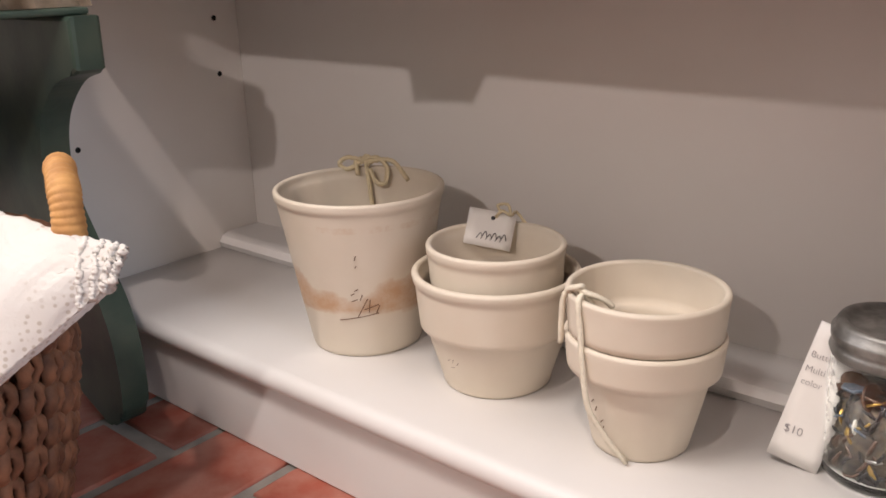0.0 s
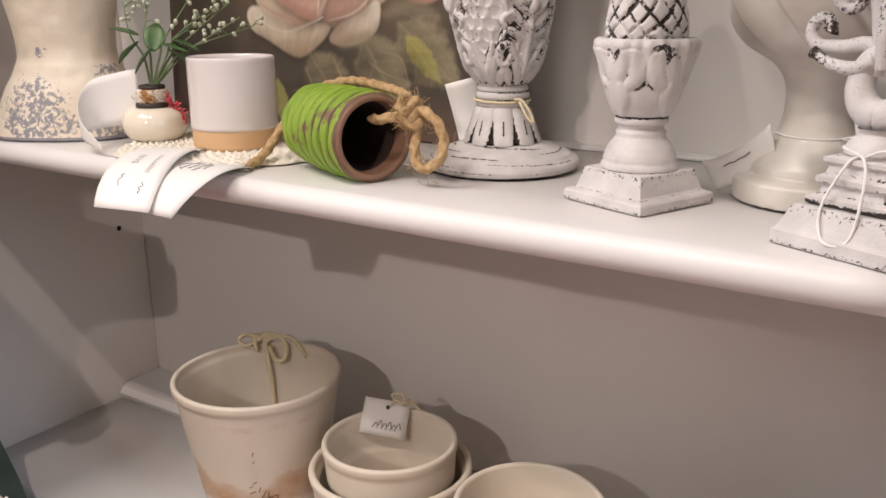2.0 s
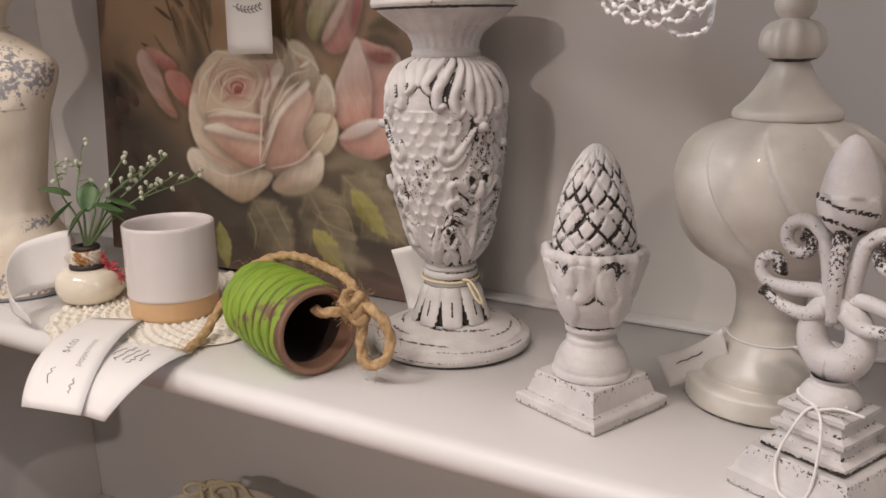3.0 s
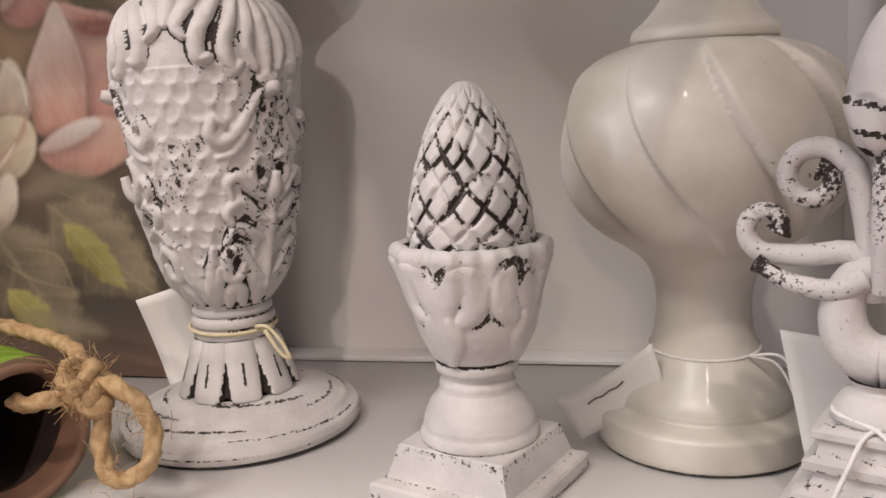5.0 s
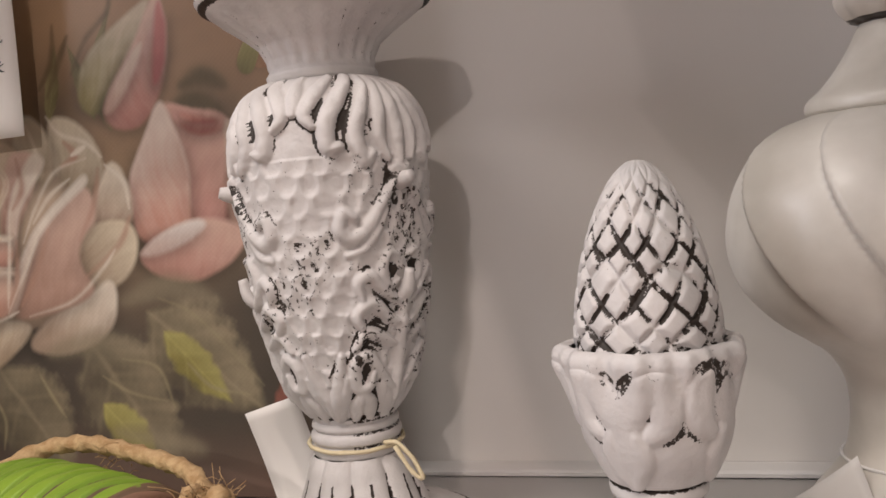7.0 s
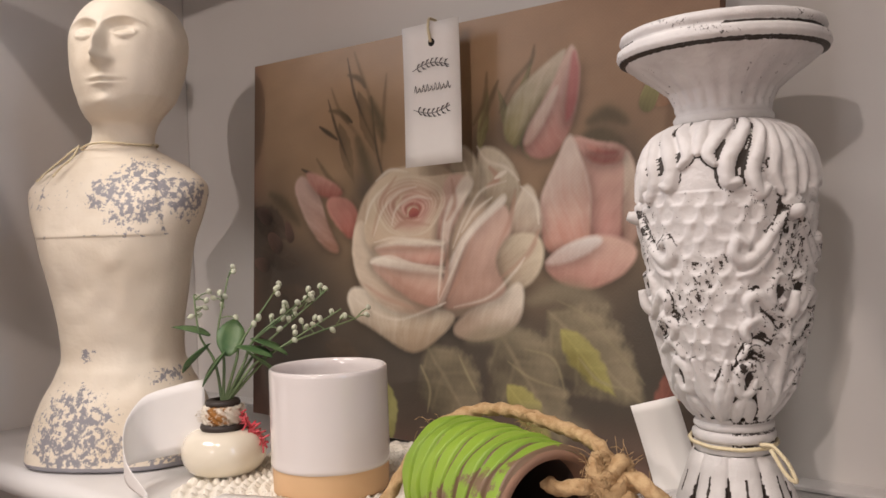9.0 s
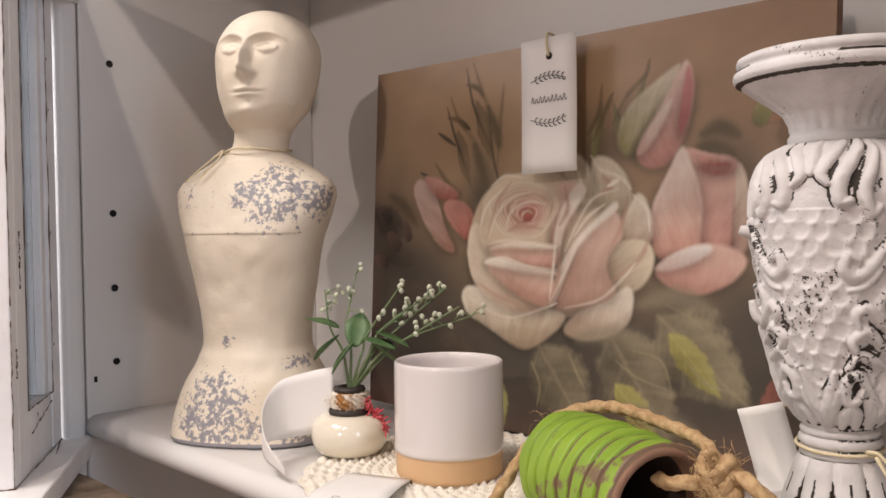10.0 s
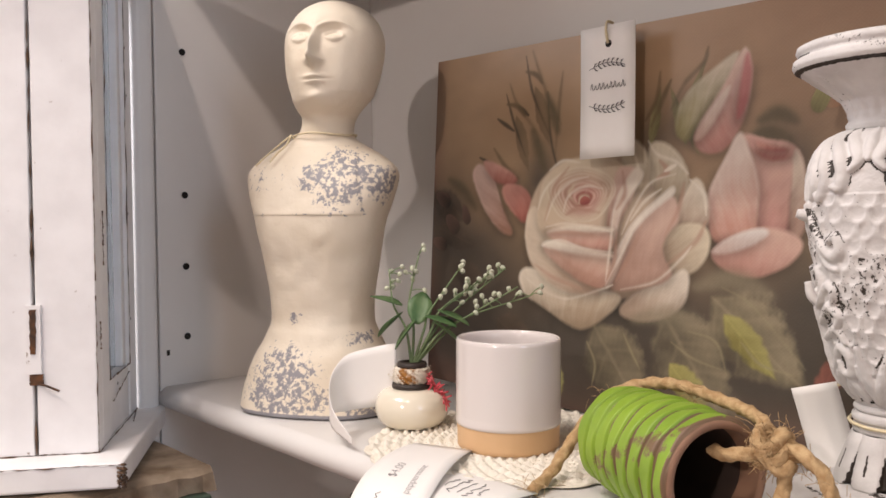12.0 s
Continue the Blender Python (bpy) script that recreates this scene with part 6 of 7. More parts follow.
# ---- crochet mat, mug, bud vase, lime pot ----
def mat_mesh(rad, seed):
    """A crocheted round mat: a thick lumpy disc of stitches with a scalloped rim."""
    rings_, segs = 70, 360
    rr = np.linspace(0.0005, rad, rings_)
    th = np.linspace(0, 2 * math.pi, segs, endpoint=False)
    R, T = np.meshgrid(rr, th, indexing="ij")
    f = R / rad
    edge = 1 + 0.035 * np.abs(np.sin(11 * T)) * f**6 + 0.02 * np.sin(3 * T + seed) * f
    z = 0.0022 + 0.0018 * np.sin(T * 46 + 3 * np.round(f * 14)) * np.abs(np.sin(math.pi * f * 14)) + 0.0014 * np.sin(math.pi * 2 * f * 14) + 0.0012 * np.sin(4 * T + seed) * f**3
    z = np.maximum(z * np.clip((1.02 - f) / 0.03, 0.15, 1), 0.0003)
    v = np.stack([R * edge * np.cos(T), R * edge * np.sin(T), z], -1).reshape(-1, 3)
    i, j = np.meshgrid(np.arange(rings_ - 1), np.arange(segs), indexing="ij")
    k = (j + 1) % segs
    faces = [tuple(q) for q in np.stack([i * segs + j, (i + 1) * segs + j, (i + 1) * segs + k, i * segs + k], -1).reshape(-1, 4)]
    low = v[-segs:].copy()
    low[:, 2] = 0.0
    n = len(v)
    faces += [((rings_ - 1) * segs + q, n + q, n + (q + 1) % segs, (rings_ - 1) * segs + (q + 1) % segs) for q in range(segs)]
    return mesh_of("crochet_mat", np.vstack([v, low]), faces, DOILY)


mat = thing("crochet_mat", "cream crocheted round mat lying on the shelf", "doily", (0.350, 0.124, level(0.350) + 0.0012), (0, 0.75, 0), data=mat_mesh(0.093, 1.0))
mug = thing("cup", "white glazed stoneware cup with a bare tan foot", "cup", (0.356, 0.114, level(0.356) + 0.0042), (0, 0.75, 0))
cup_prof = dense([(0.0005, 0.0), (0.0318, 0.0), (0.0328, 0.0012), (0.0330, 0.0155), (0.0333, 0.0158)], 0.002)
part("bare_foot", lathe("bare_foot", cup_prof, TAN, 96), mug, "bare tan stoneware foot")
glz = dense([(0.0331, 0.0150), (0.0339, 0.0158), (0.0341, 0.0175), (0.0337, 0.0200), (0.0336, 0.0670), (0.0334, 0.0690), (0.0325, 0.0698), (0.0315, 0.0690), (0.0308, 0.0660), (0.0306, 0.0100), (0.0005, 0.0095)], 0.002)
part("glazed_wall", lathe("glazed_wall", glz, WHITE_GLAZE, 96), mug, "glossy white glaze")

budv = thing("bud_vase", "round cream glazed bud vase wrapped in yarn with artificial sprigs", "vase", (0.274, 0.101, level(0.274) + 0.0040), (0, 0.75, 0))
donut = [(0.0005, 0.0), (0.014, 0.0)] + [(0.0145 + 0.0115 * math.sin(a_), 0.0135 - 0.0135 * math.cos(a_)) for a_ in np.linspace(0.1, math.pi - 0.15, 22)] + [(0.010, 0.0272)]
part("bowl", lathe("bowl", donut, CREAM_GLAZE, 72), budv, "glossy cream glazed bowl")
part("rubber_ring", lathe("rubber_ring", [(0.008, 0.026), (0.0135, 0.0262), (0.0143, 0.0285), (0.0138, 0.0305), (0.008, 0.031)], RUBBER, 40), budv, "dark brown ring")
part("yarn_wrap", lathe("yarn_wrap", dense([(0.0105, 0.0300), (0.0122, 0.0315), (0.0128, 0.036), (0.0118, 0.041), (0.0095, 0.042)], 0.0006), FUZZ, 90, lambda t, z, r: 0.0012 * np.sin(31 * t + 900 * z) * np.sin(17 * t - 700 * z), attr=lambda t, z, r: 0.5 * np.clip(np.cos(t + 0.9) * 1.4 - 0.3, 0, 1)), budv, "cream and rust fuzzy yarn")
part("rubber_ring", lathe("rubber_ring", [(0.006, 0.041), (0.0102, 0.0413), (0.0108, 0.0432), (0.0100, 0.0450), (0.0065, 0.0455), (0.006, 0.044)], RUBBER, 40), budv, "dark brown ring")
rng = random.Random(9)
fuzz = []
for k in range(120):
    a_, z_ = rng.uniform(0, 6.283), rng.uniform(0.031, 0.041)
    p0 = Vector((0.0118 * math.cos(a_), 0.0118 * math.sin(a_), z_))
    p1 = p0 + Vector((math.cos(a_), math.sin(a_), 0)) * rng.uniform(0.001, 0.003) + Vector((rng.uniform(-1, 1), rng.uniform(-1, 1), rng.uniform(-1, 1))) * 0.0015
    fuzz.append(tube("f", [p0, p0.lerp(p1, 0.5), p1], 0.0002, FUZZ, 3))
for k in range(40):
    p0 = Vector((-0.0120, -0.006, 0.038))
    p1 = p0 + Vector((rng.uniform(-0.010, 0.0), rng.uniform(-0.006, 0.004), rng.uniform(-0.004, 0.004)))
    fuzz.append(tube("f", [p0, p0.lerp(p1, 0.5) + Vector((0, 0, 0.001)), p1], 0.0005, FUZZ, 3))
part("yarn_fluff", join("yarn_fluff", fuzz), budv, "loose cream yarn ends")
reds = []
for k in range(90):
    q = rng.random()
    p0 = Vector((0.011 + 0.012 * q, 0.004 + 0.008 * q, 0.036 - 0.020 * q))
    p1 = p0 + Vector((rng.uniform(-1, 1), rng.uniform(-1, 1), rng.uniform(-1, 1))) * 0.005
    reds.append(tube("f", [p0, p0.lerp(p1, 0.5) + Vector((0.001, 0, 0.001)), p1], 0.0006, RED, 4))
part("red_yarn_tassel", join("red_yarn_tassel", reds), budv, "red yarn tassel")


def leaf_mesh(length, width, mat_):
    rows_ = []
    for s in np.linspace(0, 1, 9):
        w = width * math.sin(math.pi * min(s * 0.92 + 0.05, 1)) ** 0.8
        rows_.append([(length * s, w * e, 0.12 * length * math.sin(2.4 * s) - 0.25 * w * (1 - abs(e))) for e in (-1, -0.5, 0, 0.5, 1)])
    return sheet("leaf", rows_, 0.0004, mat_)


leaf_me = leaf_mesh(0.025, 0.0088, LEAF)
# Stems of the sprig, in the shelf's own directions; the buds sit at their tips.
root = np.array([0.0, 0.0, 0.040])
tips = [(-0.004, 0.010, 0.120), (-0.018, -0.006, 0.110), (0.022, 0.028, 0.113), (0.034, 0.042, 0.106), (0.030, 0.064, 0.110), (0.046, 0.072, 0.090), (0.050, 0.056, 0.098), (0.020, 0.050, 0.100)]
def stem_at(tip, k):
    t_ = np.array(tip)
    mid = root * 0.5 + t_ * 0.5 + np.array([-0.004, -0.003, 0.010 if k % 2 else 0.004])
    return spline([root, root * 0.75 + t_ * 0.25 + np.array([0, 0, 0.010]), mid, t_], 24)
bud_me = lathe("bud", [(0.0003, -0.0022), (0.0012, -0.0013), (0.0018, 0.0002), (0.0014, 0.0018), (0.0003, 0.0024)], BUD, 10)
for k, tip in enumerate(tips):
    line = stem_at(tip, k)
    st = part("stem", tube("stem", line, np.linspace(0.0011, 0.0005, 24), STEM, 7), budv)
    for q in range(7):
        base = line[23 - rng.randrange(6)]
        out = base + np.array([rng.uniform(-1, 1), rng.uniform(-1, 1), rng.uniform(-0.3, 1)]) * 0.0075
        part("twig", tube("twig", [base, (base + out) / 2 + np.array([0, 0, 0.001]), out], 0.0004, STEM, 5), st)
        part("bud", bud_me, st, "", tuple(out), (rng.uniform(-60, 60), rng.uniform(-60, 60), 0))
for (x, y, z), (rx, ry, rz) in (((-0.006, -0.004, 0.085), (0, -8, 208)), ((-0.006, -0.004, 0.080), (0, 50, 215)), ((0.004, 0.0, 0.075), (0, 60, 235)), ((0.003, 0.002, 0.072), (20, -55, 120)), ((0.008, 0.006, 0.078), (0, 20, 20)), ((0.010, 0.012, 0.074), (0, 45, 60)), ((0.012, 0.014, 0.082), (0, 30, 35))):
    part("leaf", leaf_me, budv, "", (x, y, z), (rx, ry, rz))
curl = thing("price_tag", "curled blank white paper tag beside the bud vase", "price tag", (0.250, 0.070, level(0.250) + 0.003))
mid = spline([(0.042, -0.034, 0.004), (0.018, -0.032, 0.014), (-0.002, -0.020, 0.024), (-0.006, -0.004, 0.031), (0.006, 0.014, 0.035), (0.016, 0.024, 0.036)], 30)
high = np.interp(np.linspace(0, 1, 30), [0, 0.3, 0.6, 1], [0.004, 0.018, 0.040, 0.046])
rows_ = [[(p[0], p[1], max(p[2] + h_ * e, 0.0008)) for e in np.linspace(-0.5, 0.5, 8)] for p, h_ in zip(mid, high)]
part("card", sheet("card", rows_, 0.0004, PAPER), curl)


def lime_pot():
    mouth, closed = Vector((0.529, 0.073, level(0.529) + 0.0292)), Vector((0.453, 0.103, level(0.453) + 0.0302))
    ax = (mouth - closed).normalized()
    ob = thing("flower_pot", "ribbed clay pot painted lime green lying on its side", "flower pot")
    ob.matrix_basis = Matrix.Translation(closed) @ ax.to_track_quat("Z", "Y").to_matrix().to_4x4()
    L = (mouth - closed).length
    outer = [(0.0005, -0.004), (0.0185, -0.004), (0.0245, -0.001)]
    for k in range(8):
        z0, z1 = L * k / 8, L * (k + 1) / 8
        r0 = 0.0268 + 0.0026 * math.sin(math.pi * (0.12 + 0.75 * z0 / L))
        outer += [(r0 - 0.0013, z0 + 0.0004), (r0 + 0.0002, z0 + 0.0022), (r0 + 0.0009, z1 - 0.0008), (r0 - 0.0008, z1)]
    outer += [(0.0272, L + 0.0006)]
    def wear(t, z, r):
        groove = np.abs(((z / L * 8) % 1) - 0.02) < 0.06
        return np.where(groove, 0.40, 0.0) + 0.30 * (np.sin(2 * t + 40 * z) > 0.86) + 0.4 * (z > L - 0.0015) + 0.18
    part("ribbed_wall", lathe("ribbed_wall", dense(outer, 0.0008), LIME, 160, lambda t, z, r: 0.0004 * np.sin(7 * t + 300 * z), attr=wear), ob, "lime green paint worn along the ribs")
    rim = [(0.0274, L + 0.0002), (0.0272, L + 0.0016), (0.0255, L + 0.0020), (0.0238, L + 0.0012), (0.0234, L - 0.012)]
    part("bare_rim", lathe("bare_rim", dense(rim, 0.001), CLAY, 120), ob, "bare brown clay rim")
    # The inner wall and floor are a mottled near-black brown.
    part("dark_inside", lathe("dark_inside", dense([(0.0235, L - 0.010), (0.0230, L * 0.5), (0.0215, 0.004), (0.0005, 0.004)], 0.003), POT_INSIDE, 80), ob, "dark brown inside")
    return ob, mouth, closed


lime, mouth, closed = lime_pot()
rope = thing("jute_rope", "twisted jute rope wound round the lime green pot", "rope")
S = level(0.47)
for pts in ([(0.552, 0.085, S + 0.047), (0.535, 0.100, S + 0.054), (0.505, 0.112, S + 0.0575), (0.478, 0.119, S + 0.0595), (0.456, 0.120, S + 0.057), (0.441, 0.112, S + 0.050), (0.433, 0.101, S + 0.038), (0.428, 0.088, S + 0.022), (0.426, 0.075, S + 0.009), (0.428, 0.058, S + 0.0035)],
            [(0.553, 0.083, S + 0.046), (0.566, 0.080, S + 0.046), (0.577, 0.080, S + 0.036), (0.579, 0.078, S + 0.022), (0.570, 0.076, S + 0.012), (0.560, 0.077, S + 0.014), (0.557, 0.080, S + 0.026), (0.559, 0.083, S + 0.040)],
            [(0.552, 0.083, S + 0.046), (0.545, 0.078, S + 0.043), (0.536, 0.074, S + 0.041), (0.524, 0.078, S + 0.040)]):
    part("strand", tube("strand", spline(pts, 90), 0.0031, JUTE, 12, 520, 3), rope)
knot = []
for k in range(3):
    knot.append(tube("k", [(0.552 + (0.008 - 0.001 * k) * math.cos(q), 0.082 + 0.0045 * math.sin(q), S + 0.041 + 0.005 * k * 0.8 + 0.004 * math.sin(2 * q + k)) for q in np.linspace(0, 6.283, 26)], 0.0032, JUTE, 10, 520, 3))
part("knot", join("knot", knot), rope)
rng = random.Random(21)
fray = []
for k in range(420):
    base = Vector((0.552, 0.082, S + 0.045)) if k < 300 else Vector(rng.choice([(0.575, 0.079, S + 0.035), (0.427, 0.058, S + 0.004), (0.565, 0.076, S + 0.013), (0.430, 0.121, S + 0.045), (0.49, 0.118, S + 0.053)]))
    p0 = base + Vector((rng.gauss(0, 1), rng.gauss(0, 1), rng.gauss(0, 1))) * 0.0045
    p0.z = max(p0.z, S + 0.001)
    p1 = p0 + Vector((rng.gauss(0, 1), rng.gauss(0, 1), rng.gauss(0, 1))) * 0.0042
    p1.z = max(p1.z, S + 0.001)
    fray.append(tube("f", [p0, p0.lerp(p1, 0.5) + Vector((0, 0, 0.001)), p1], 0.00016, JUTE, 3))
tagged(part("frayed_fibre", join("frayed_fibre", fray), rope), kind="stuff")

# Paper tags that hang over the shelf's edge.
def drape(name, label, back_l, back_r, edge_l, edge_r, tip_l, tip_r, texts, lift, words=()):
    ob = thing(name, label, "price tag")
    g = []
    for k in np.linspace(0, 1, 16):
        row = []
        for e in np.linspace(0, 1, 7):
            b, m_, t_ = [np.array(p) * (1 - e) + np.array(q) * e for p, q in ((back_l, back_r), (edge_l, edge_r), (tip_l, tip_r))]
            row.append((b * (1 - k) * (1 - 2 * k) + m_ * 4 * k * (1 - k) + t_ * k * (2 * k - 1)))
        g.append(row)
    g = np.array(g)
    g[..., 2] += lift
    part("card", sheet("card", g, 0.0005, PAPER), ob)
    for rowi, e0, e1, amp in texts:
        pts = []
        for e in np.linspace(e0, e1, 60):
            i0 = e * 15
            j0 = 6 * (rowi + 0.030 * amp * (math.sin(131 * e + 9 * rowi) * (0.5 + 0.5 * math.sin(29 * e + 5 * rowi)) + 0.5 * math.sin(57 * e + 20 * rowi)))
            i_, j_ = int(min(i0, 14)), int(min(j0, 5))
            p = g[i_, j_] * (1 - (j0 - j_)) + g[i_, j_ + 1] * (j0 - j_)
            q = g[i_ + 1, j_] * (1 - (j0 - j_)) + g[i_ + 1, j_ + 1] * (j0 - j_)
            pts.append(p + (q - p) * (i0 - i_) + np.array([0, -0.0003, 0.0006]))
        part("written_line", tube("written_line", pts, 0.0002, INK, 4), ob)
    for text, size, e0, r0 in words:
        me = writing("writing", text, 1.0, PENCIL)
        for v in me.vertices:
            i0, j0 = min(max((e0 - v.co.x * size) * 15, 0), 14.99), min(max((r0 - v.co.y * size * 2.4) * 6, 0), 5.99)
            i_, j_ = int(i0), int(j0)
            p = g[i_, j_] * (1 - (j0 - j_)) + g[i_, j_ + 1] * (j0 - j_)
            q = g[i_ + 1, j_] * (1 - (j0 - j_)) + g[i_ + 1, j_ + 1] * (j0 - j_)
            v.co = p + (q - p) * (i0 - i_) + np.array([0, -0.0002, 0.0005])
        part("writing", me, ob)
    return ob


drape("price_tag", "white handwritten paper tag hanging over the shelf edge", (0.318, 0.068, S + 0.006), (0.356, 0.082, S + 0.006), (0.350, 0.006, S + 0.007), (0.395, 0.020, S + 0.007), (0.368, -0.026, S - 0.017), (0.412, -0.016, S - 0.018),
      [(0.32, 0.66, 0.80, 1.2), (0.72, 0.74, 0.86, 0.8)], 0.0015, [("$4.00", 0.070, 0.52, 0.42), ("peppermint", 0.062, 0.64, 0.72)])
drape("price_tag", "white printed paper tag hanging over the shelf edge", (0.372, 0.062, S + 0.003), (0.432, 0.058, S + 0.003), (0.378, 0.012, S + 0.004), (0.440, 0.016, S + 0.004), (0.392, -0.016, S - 0.016), (0.426, -0.010, S - 0.020),
      [(0.30, 0.22, 0.36, 0.7), (0.40, 0.18, 0.42, 0.8), (0.50, 0.20, 0.40, 0.3), (0.60, 0.18, 0.42, 0.8), (0.68, 0.24, 0.36, 0.7)], 0.0)

# Crochet hanging down from the shelf above.
lace = thing("crochet_doily", "white crocheted doily hanging from the shelf above", "doily", (0.002, 0.008, -0.011))
def chain(pts, r=0.00095, n=70):
    p = spline(pts, n)
    p[:, 1] += 0.0008 * np.sin(np.arange(n) * 1.7)
    part("crochet_chain", tube("crochet_chain", p, r * (1 + 0.32 * np.sin(np.arange(n) * 1.5)), LACE, 7), lace)
rng = random.Random(12)
for k in range(9):
    f = k / 8
    xl, xr, xb, zb = 0.735 - 0.030 * f, 0.757 + 0.018 * f, 0.746 + 0.019 * f, 0.806 - 0.044 * f
    zl, zr = 0.815, 0.815
    chain([(xl, 0.002 * f, zl), (xl + 0.30 * (xb - xl), 0.003, zl + 0.55 * (zb - zl)), (xb - 0.008, 0.0, zb + 0.003), (xb, 0.0, zb), (xb + 0.008, 0.001, zb + 0.004), (xr - 0.10 * (xr - xb), 0.002, zr + 0.5 * (zb - zr)), (xr, 0.0, zr)])
    n = 3 + k
    for j in range(n):
        q = (j + 0.5) / n
        a0 = math.pi * (1.08 + 0.84 * q)
        cx, cz = 0.744 + 0.010 * f, 0.815
        rx, rz = 0.014 + 0.020 * f, 0.012 + 0.032 * f
        px, pz = cx + rx * math.cos(a0), cz + rz * math.sin(a0)
        w = 0.0055 + 0.002 * rng.random()
        chain([(px - w, 0.0, pz + 0.006), (px - 0.7 * w, -0.002, pz - 0.002), (px, -0.003, pz - 0.0055), (px + 0.7 * w, -0.002, pz - 0.002), (px + w, 0.0, pz + 0.006)], 0.0009, 26)
hang = [[(0.712 - 0.05 * min(v / 0.8, 1.0) + (0.056 + 0.10 * min(v / 0.8, 1.0)) * u, 0.004 + 0.12 * max(v - 0.8, 0), 0.815 + 0.196 * min(v / 0.8, 1.0)) for u in np.linspace(0, 1, 14)] for v in np.linspace(0, 1, 18)]
part("crochet_middle", sheet("crochet_middle", hang, 0.002, LACE), lace)

# ---- beside the bookcase: green bench, plank, white cabinet, basket ----
bench = thing("bench", "dark green painted wooden bench with scrolled end boards", "bench", (0, -0.02, 0))
outline = spline([(0.112, FLOOR + 0.001), (0.134, FLOOR + 0.003), (0.153, 0.130), (0.155, 0.185), (0.142, 0.235), (0.108, 0.285), (0.082, 0.330), (0.078, 0.372), (0.092, 0.408), (0.126, 0.438), (0.162, 0.449)], 60).tolist()
outline += [(0.168, 0.452), (0.170, 0.496), (-0.30, 0.496), (-0.30, 0.42), (-0.22, 0.38), (-0.16, 0.30), (-0.15, 0.20), (-0.19, FLOOR + 0.001), (-0.06, FLOOR + 0.001), (0.02, 0.16), (0.07, FLOOR + 0.02)]
part("end_board", prism("end_board", outline, 0.0, 0.028, GREEN, "y", 0.004), bench)
part("end_board", prism("end_board", outline, -0.62, -0.592, GREEN, "y", 0.004), bench)
part("seat_board", box("seat_board", (-0.31, -0.66, 0.4965), (0.160, 0.024, 0.5025), GREEN, 0.002), bench)
part("stretcher", box("stretcher", (-0.20, -0.591, 0.30), (-0.175, -0.001, 0.42), GREEN, 0.003), bench)


def rough_plank(x0, x1, y0, y1, z0, z1, skew):
    nx, ny = 60, 24
    verts, faces = [], []
    for top in (1, 0):
        for i in range(nx + 1):
            for j in range(ny + 1):
                u, v = i / nx, j / ny
                x, y = x0 + (x1 - x0) * u + skew * v, y0 + (y1 - y0) * v
                if i == nx:
                    x += 0.006 * wobble(y, 0.3, top, s=60)
                g = 0.0012 * wobble(x * 0.15, y, 1.3, s=120) + 0.0008 * wobble(x * 0.3, y, 4.1, s=300)
                z = z1 - 0.0015 + g if top else z0
                if top and i == nx:
                    z -= 0.004
                verts.append((x, y, z))
    m = (nx + 1) * (ny + 1)
    for i in range(nx):
        for j in range(ny):
            q = (i * (ny + 1) + j, (i + 1) * (ny + 1) + j, (i + 1) * (ny + 1) + j + 1, i * (ny + 1) + j + 1)
            faces += [q, tuple(m + k for k in q[::-1])]
    ring = [i * (ny + 1) for i in range(nx + 1)] + [nx * (ny + 1) + j for j in range(1, ny + 1)] + [i * (ny + 1) + ny for i in range(nx - 1, -1, -1)] + [j for j in range(ny - 1, 0, -1)]
    for k in range(len(ring)):
        a_, b_ = ring[k], ring[(k + 1) % len(ring)]
        faces.append((a_, m + a_, m + b_, b_))
    return mesh_of("plank", verts, faces, OLD_WOOD, smooth=False)


thing("plank", "weathered grey brown rough plank lying on the bench", "plank", (0, 0, 0), data=rough_plank(-0.28, 0.152, -0.22, 0.010, 0.503, 0.5215, 0.0))

cab = thing("lantern_cabinet", "chipped white painted wooden lantern cabinet on a plinth", "cabinet", (0.128, -0.066, 0.522), (0, 0, 148.7))
# Local x runs along the glazed side, local y along the boarded front.
def chips(me, rate=0.5):
    """Marks edges and corners for chipped paint."""
    values = []
    xs = np.array([v.co[:] for v in me.vertices])
    lo, hi = xs.min(0), xs.max(0)
    for v in me.vertices:
        near = sum(1 for k in range(3) if min(v.co[k] - lo[k], hi[k] - v.co[k]) < 0.0035)
        values.append(0.14 * near * rate + 0.15)
    a_ = me.attributes.new("cav", "FLOAT", "POINT")
    a_.data.foreach_set("value", values)
    return me


def strip_box(name, lo, hi, bevel=0.0012):
    """A box cut into short lengths, so that its edges can wear unevenly."""
    bm = bmesh.new()
    bmesh.ops.create_cube(bm, size=1)
    for v in bm.verts:
        v.co = [lo[i] + (v.co[i] + 0.5) * (hi[i] - lo[i]) for i in range(3)]
    bmesh.ops.bevel(bm, geom=bm.edges[:], offset=bevel, segments=2, affect="EDGES", profile=0.5)
    return chips(from_bm(name, bm, LANTERN))


Z0, Z1 = 0.018, 0.385
part("plinth", strip_box("plinth", (-0.030, -0.022, 0.0), (0.178, 0.290, 0.018), 0.002), cab)
SIDE, FRONT = 0.152, 0.26
part("corner_post", strip_box("corner_post", (0.0165, 0.0, Z0), (0.042, 0.018, Z1)), cab)
part("corner_post", strip_box("corner_post", (SIDE - 0.030, 0.0, Z0), (SIDE, 0.018, Z1)), cab)
part("bottom_rail", strip_box("bottom_rail", (0.0425, 0.0012, Z0), (SIDE - 0.0305, 0.018, 0.062)), cab)
part("glazing_bead", strip_box("glazing_bead", (0.0425, 0.004, 0.0625), (0.0475, 0.015, Z1)), cab)
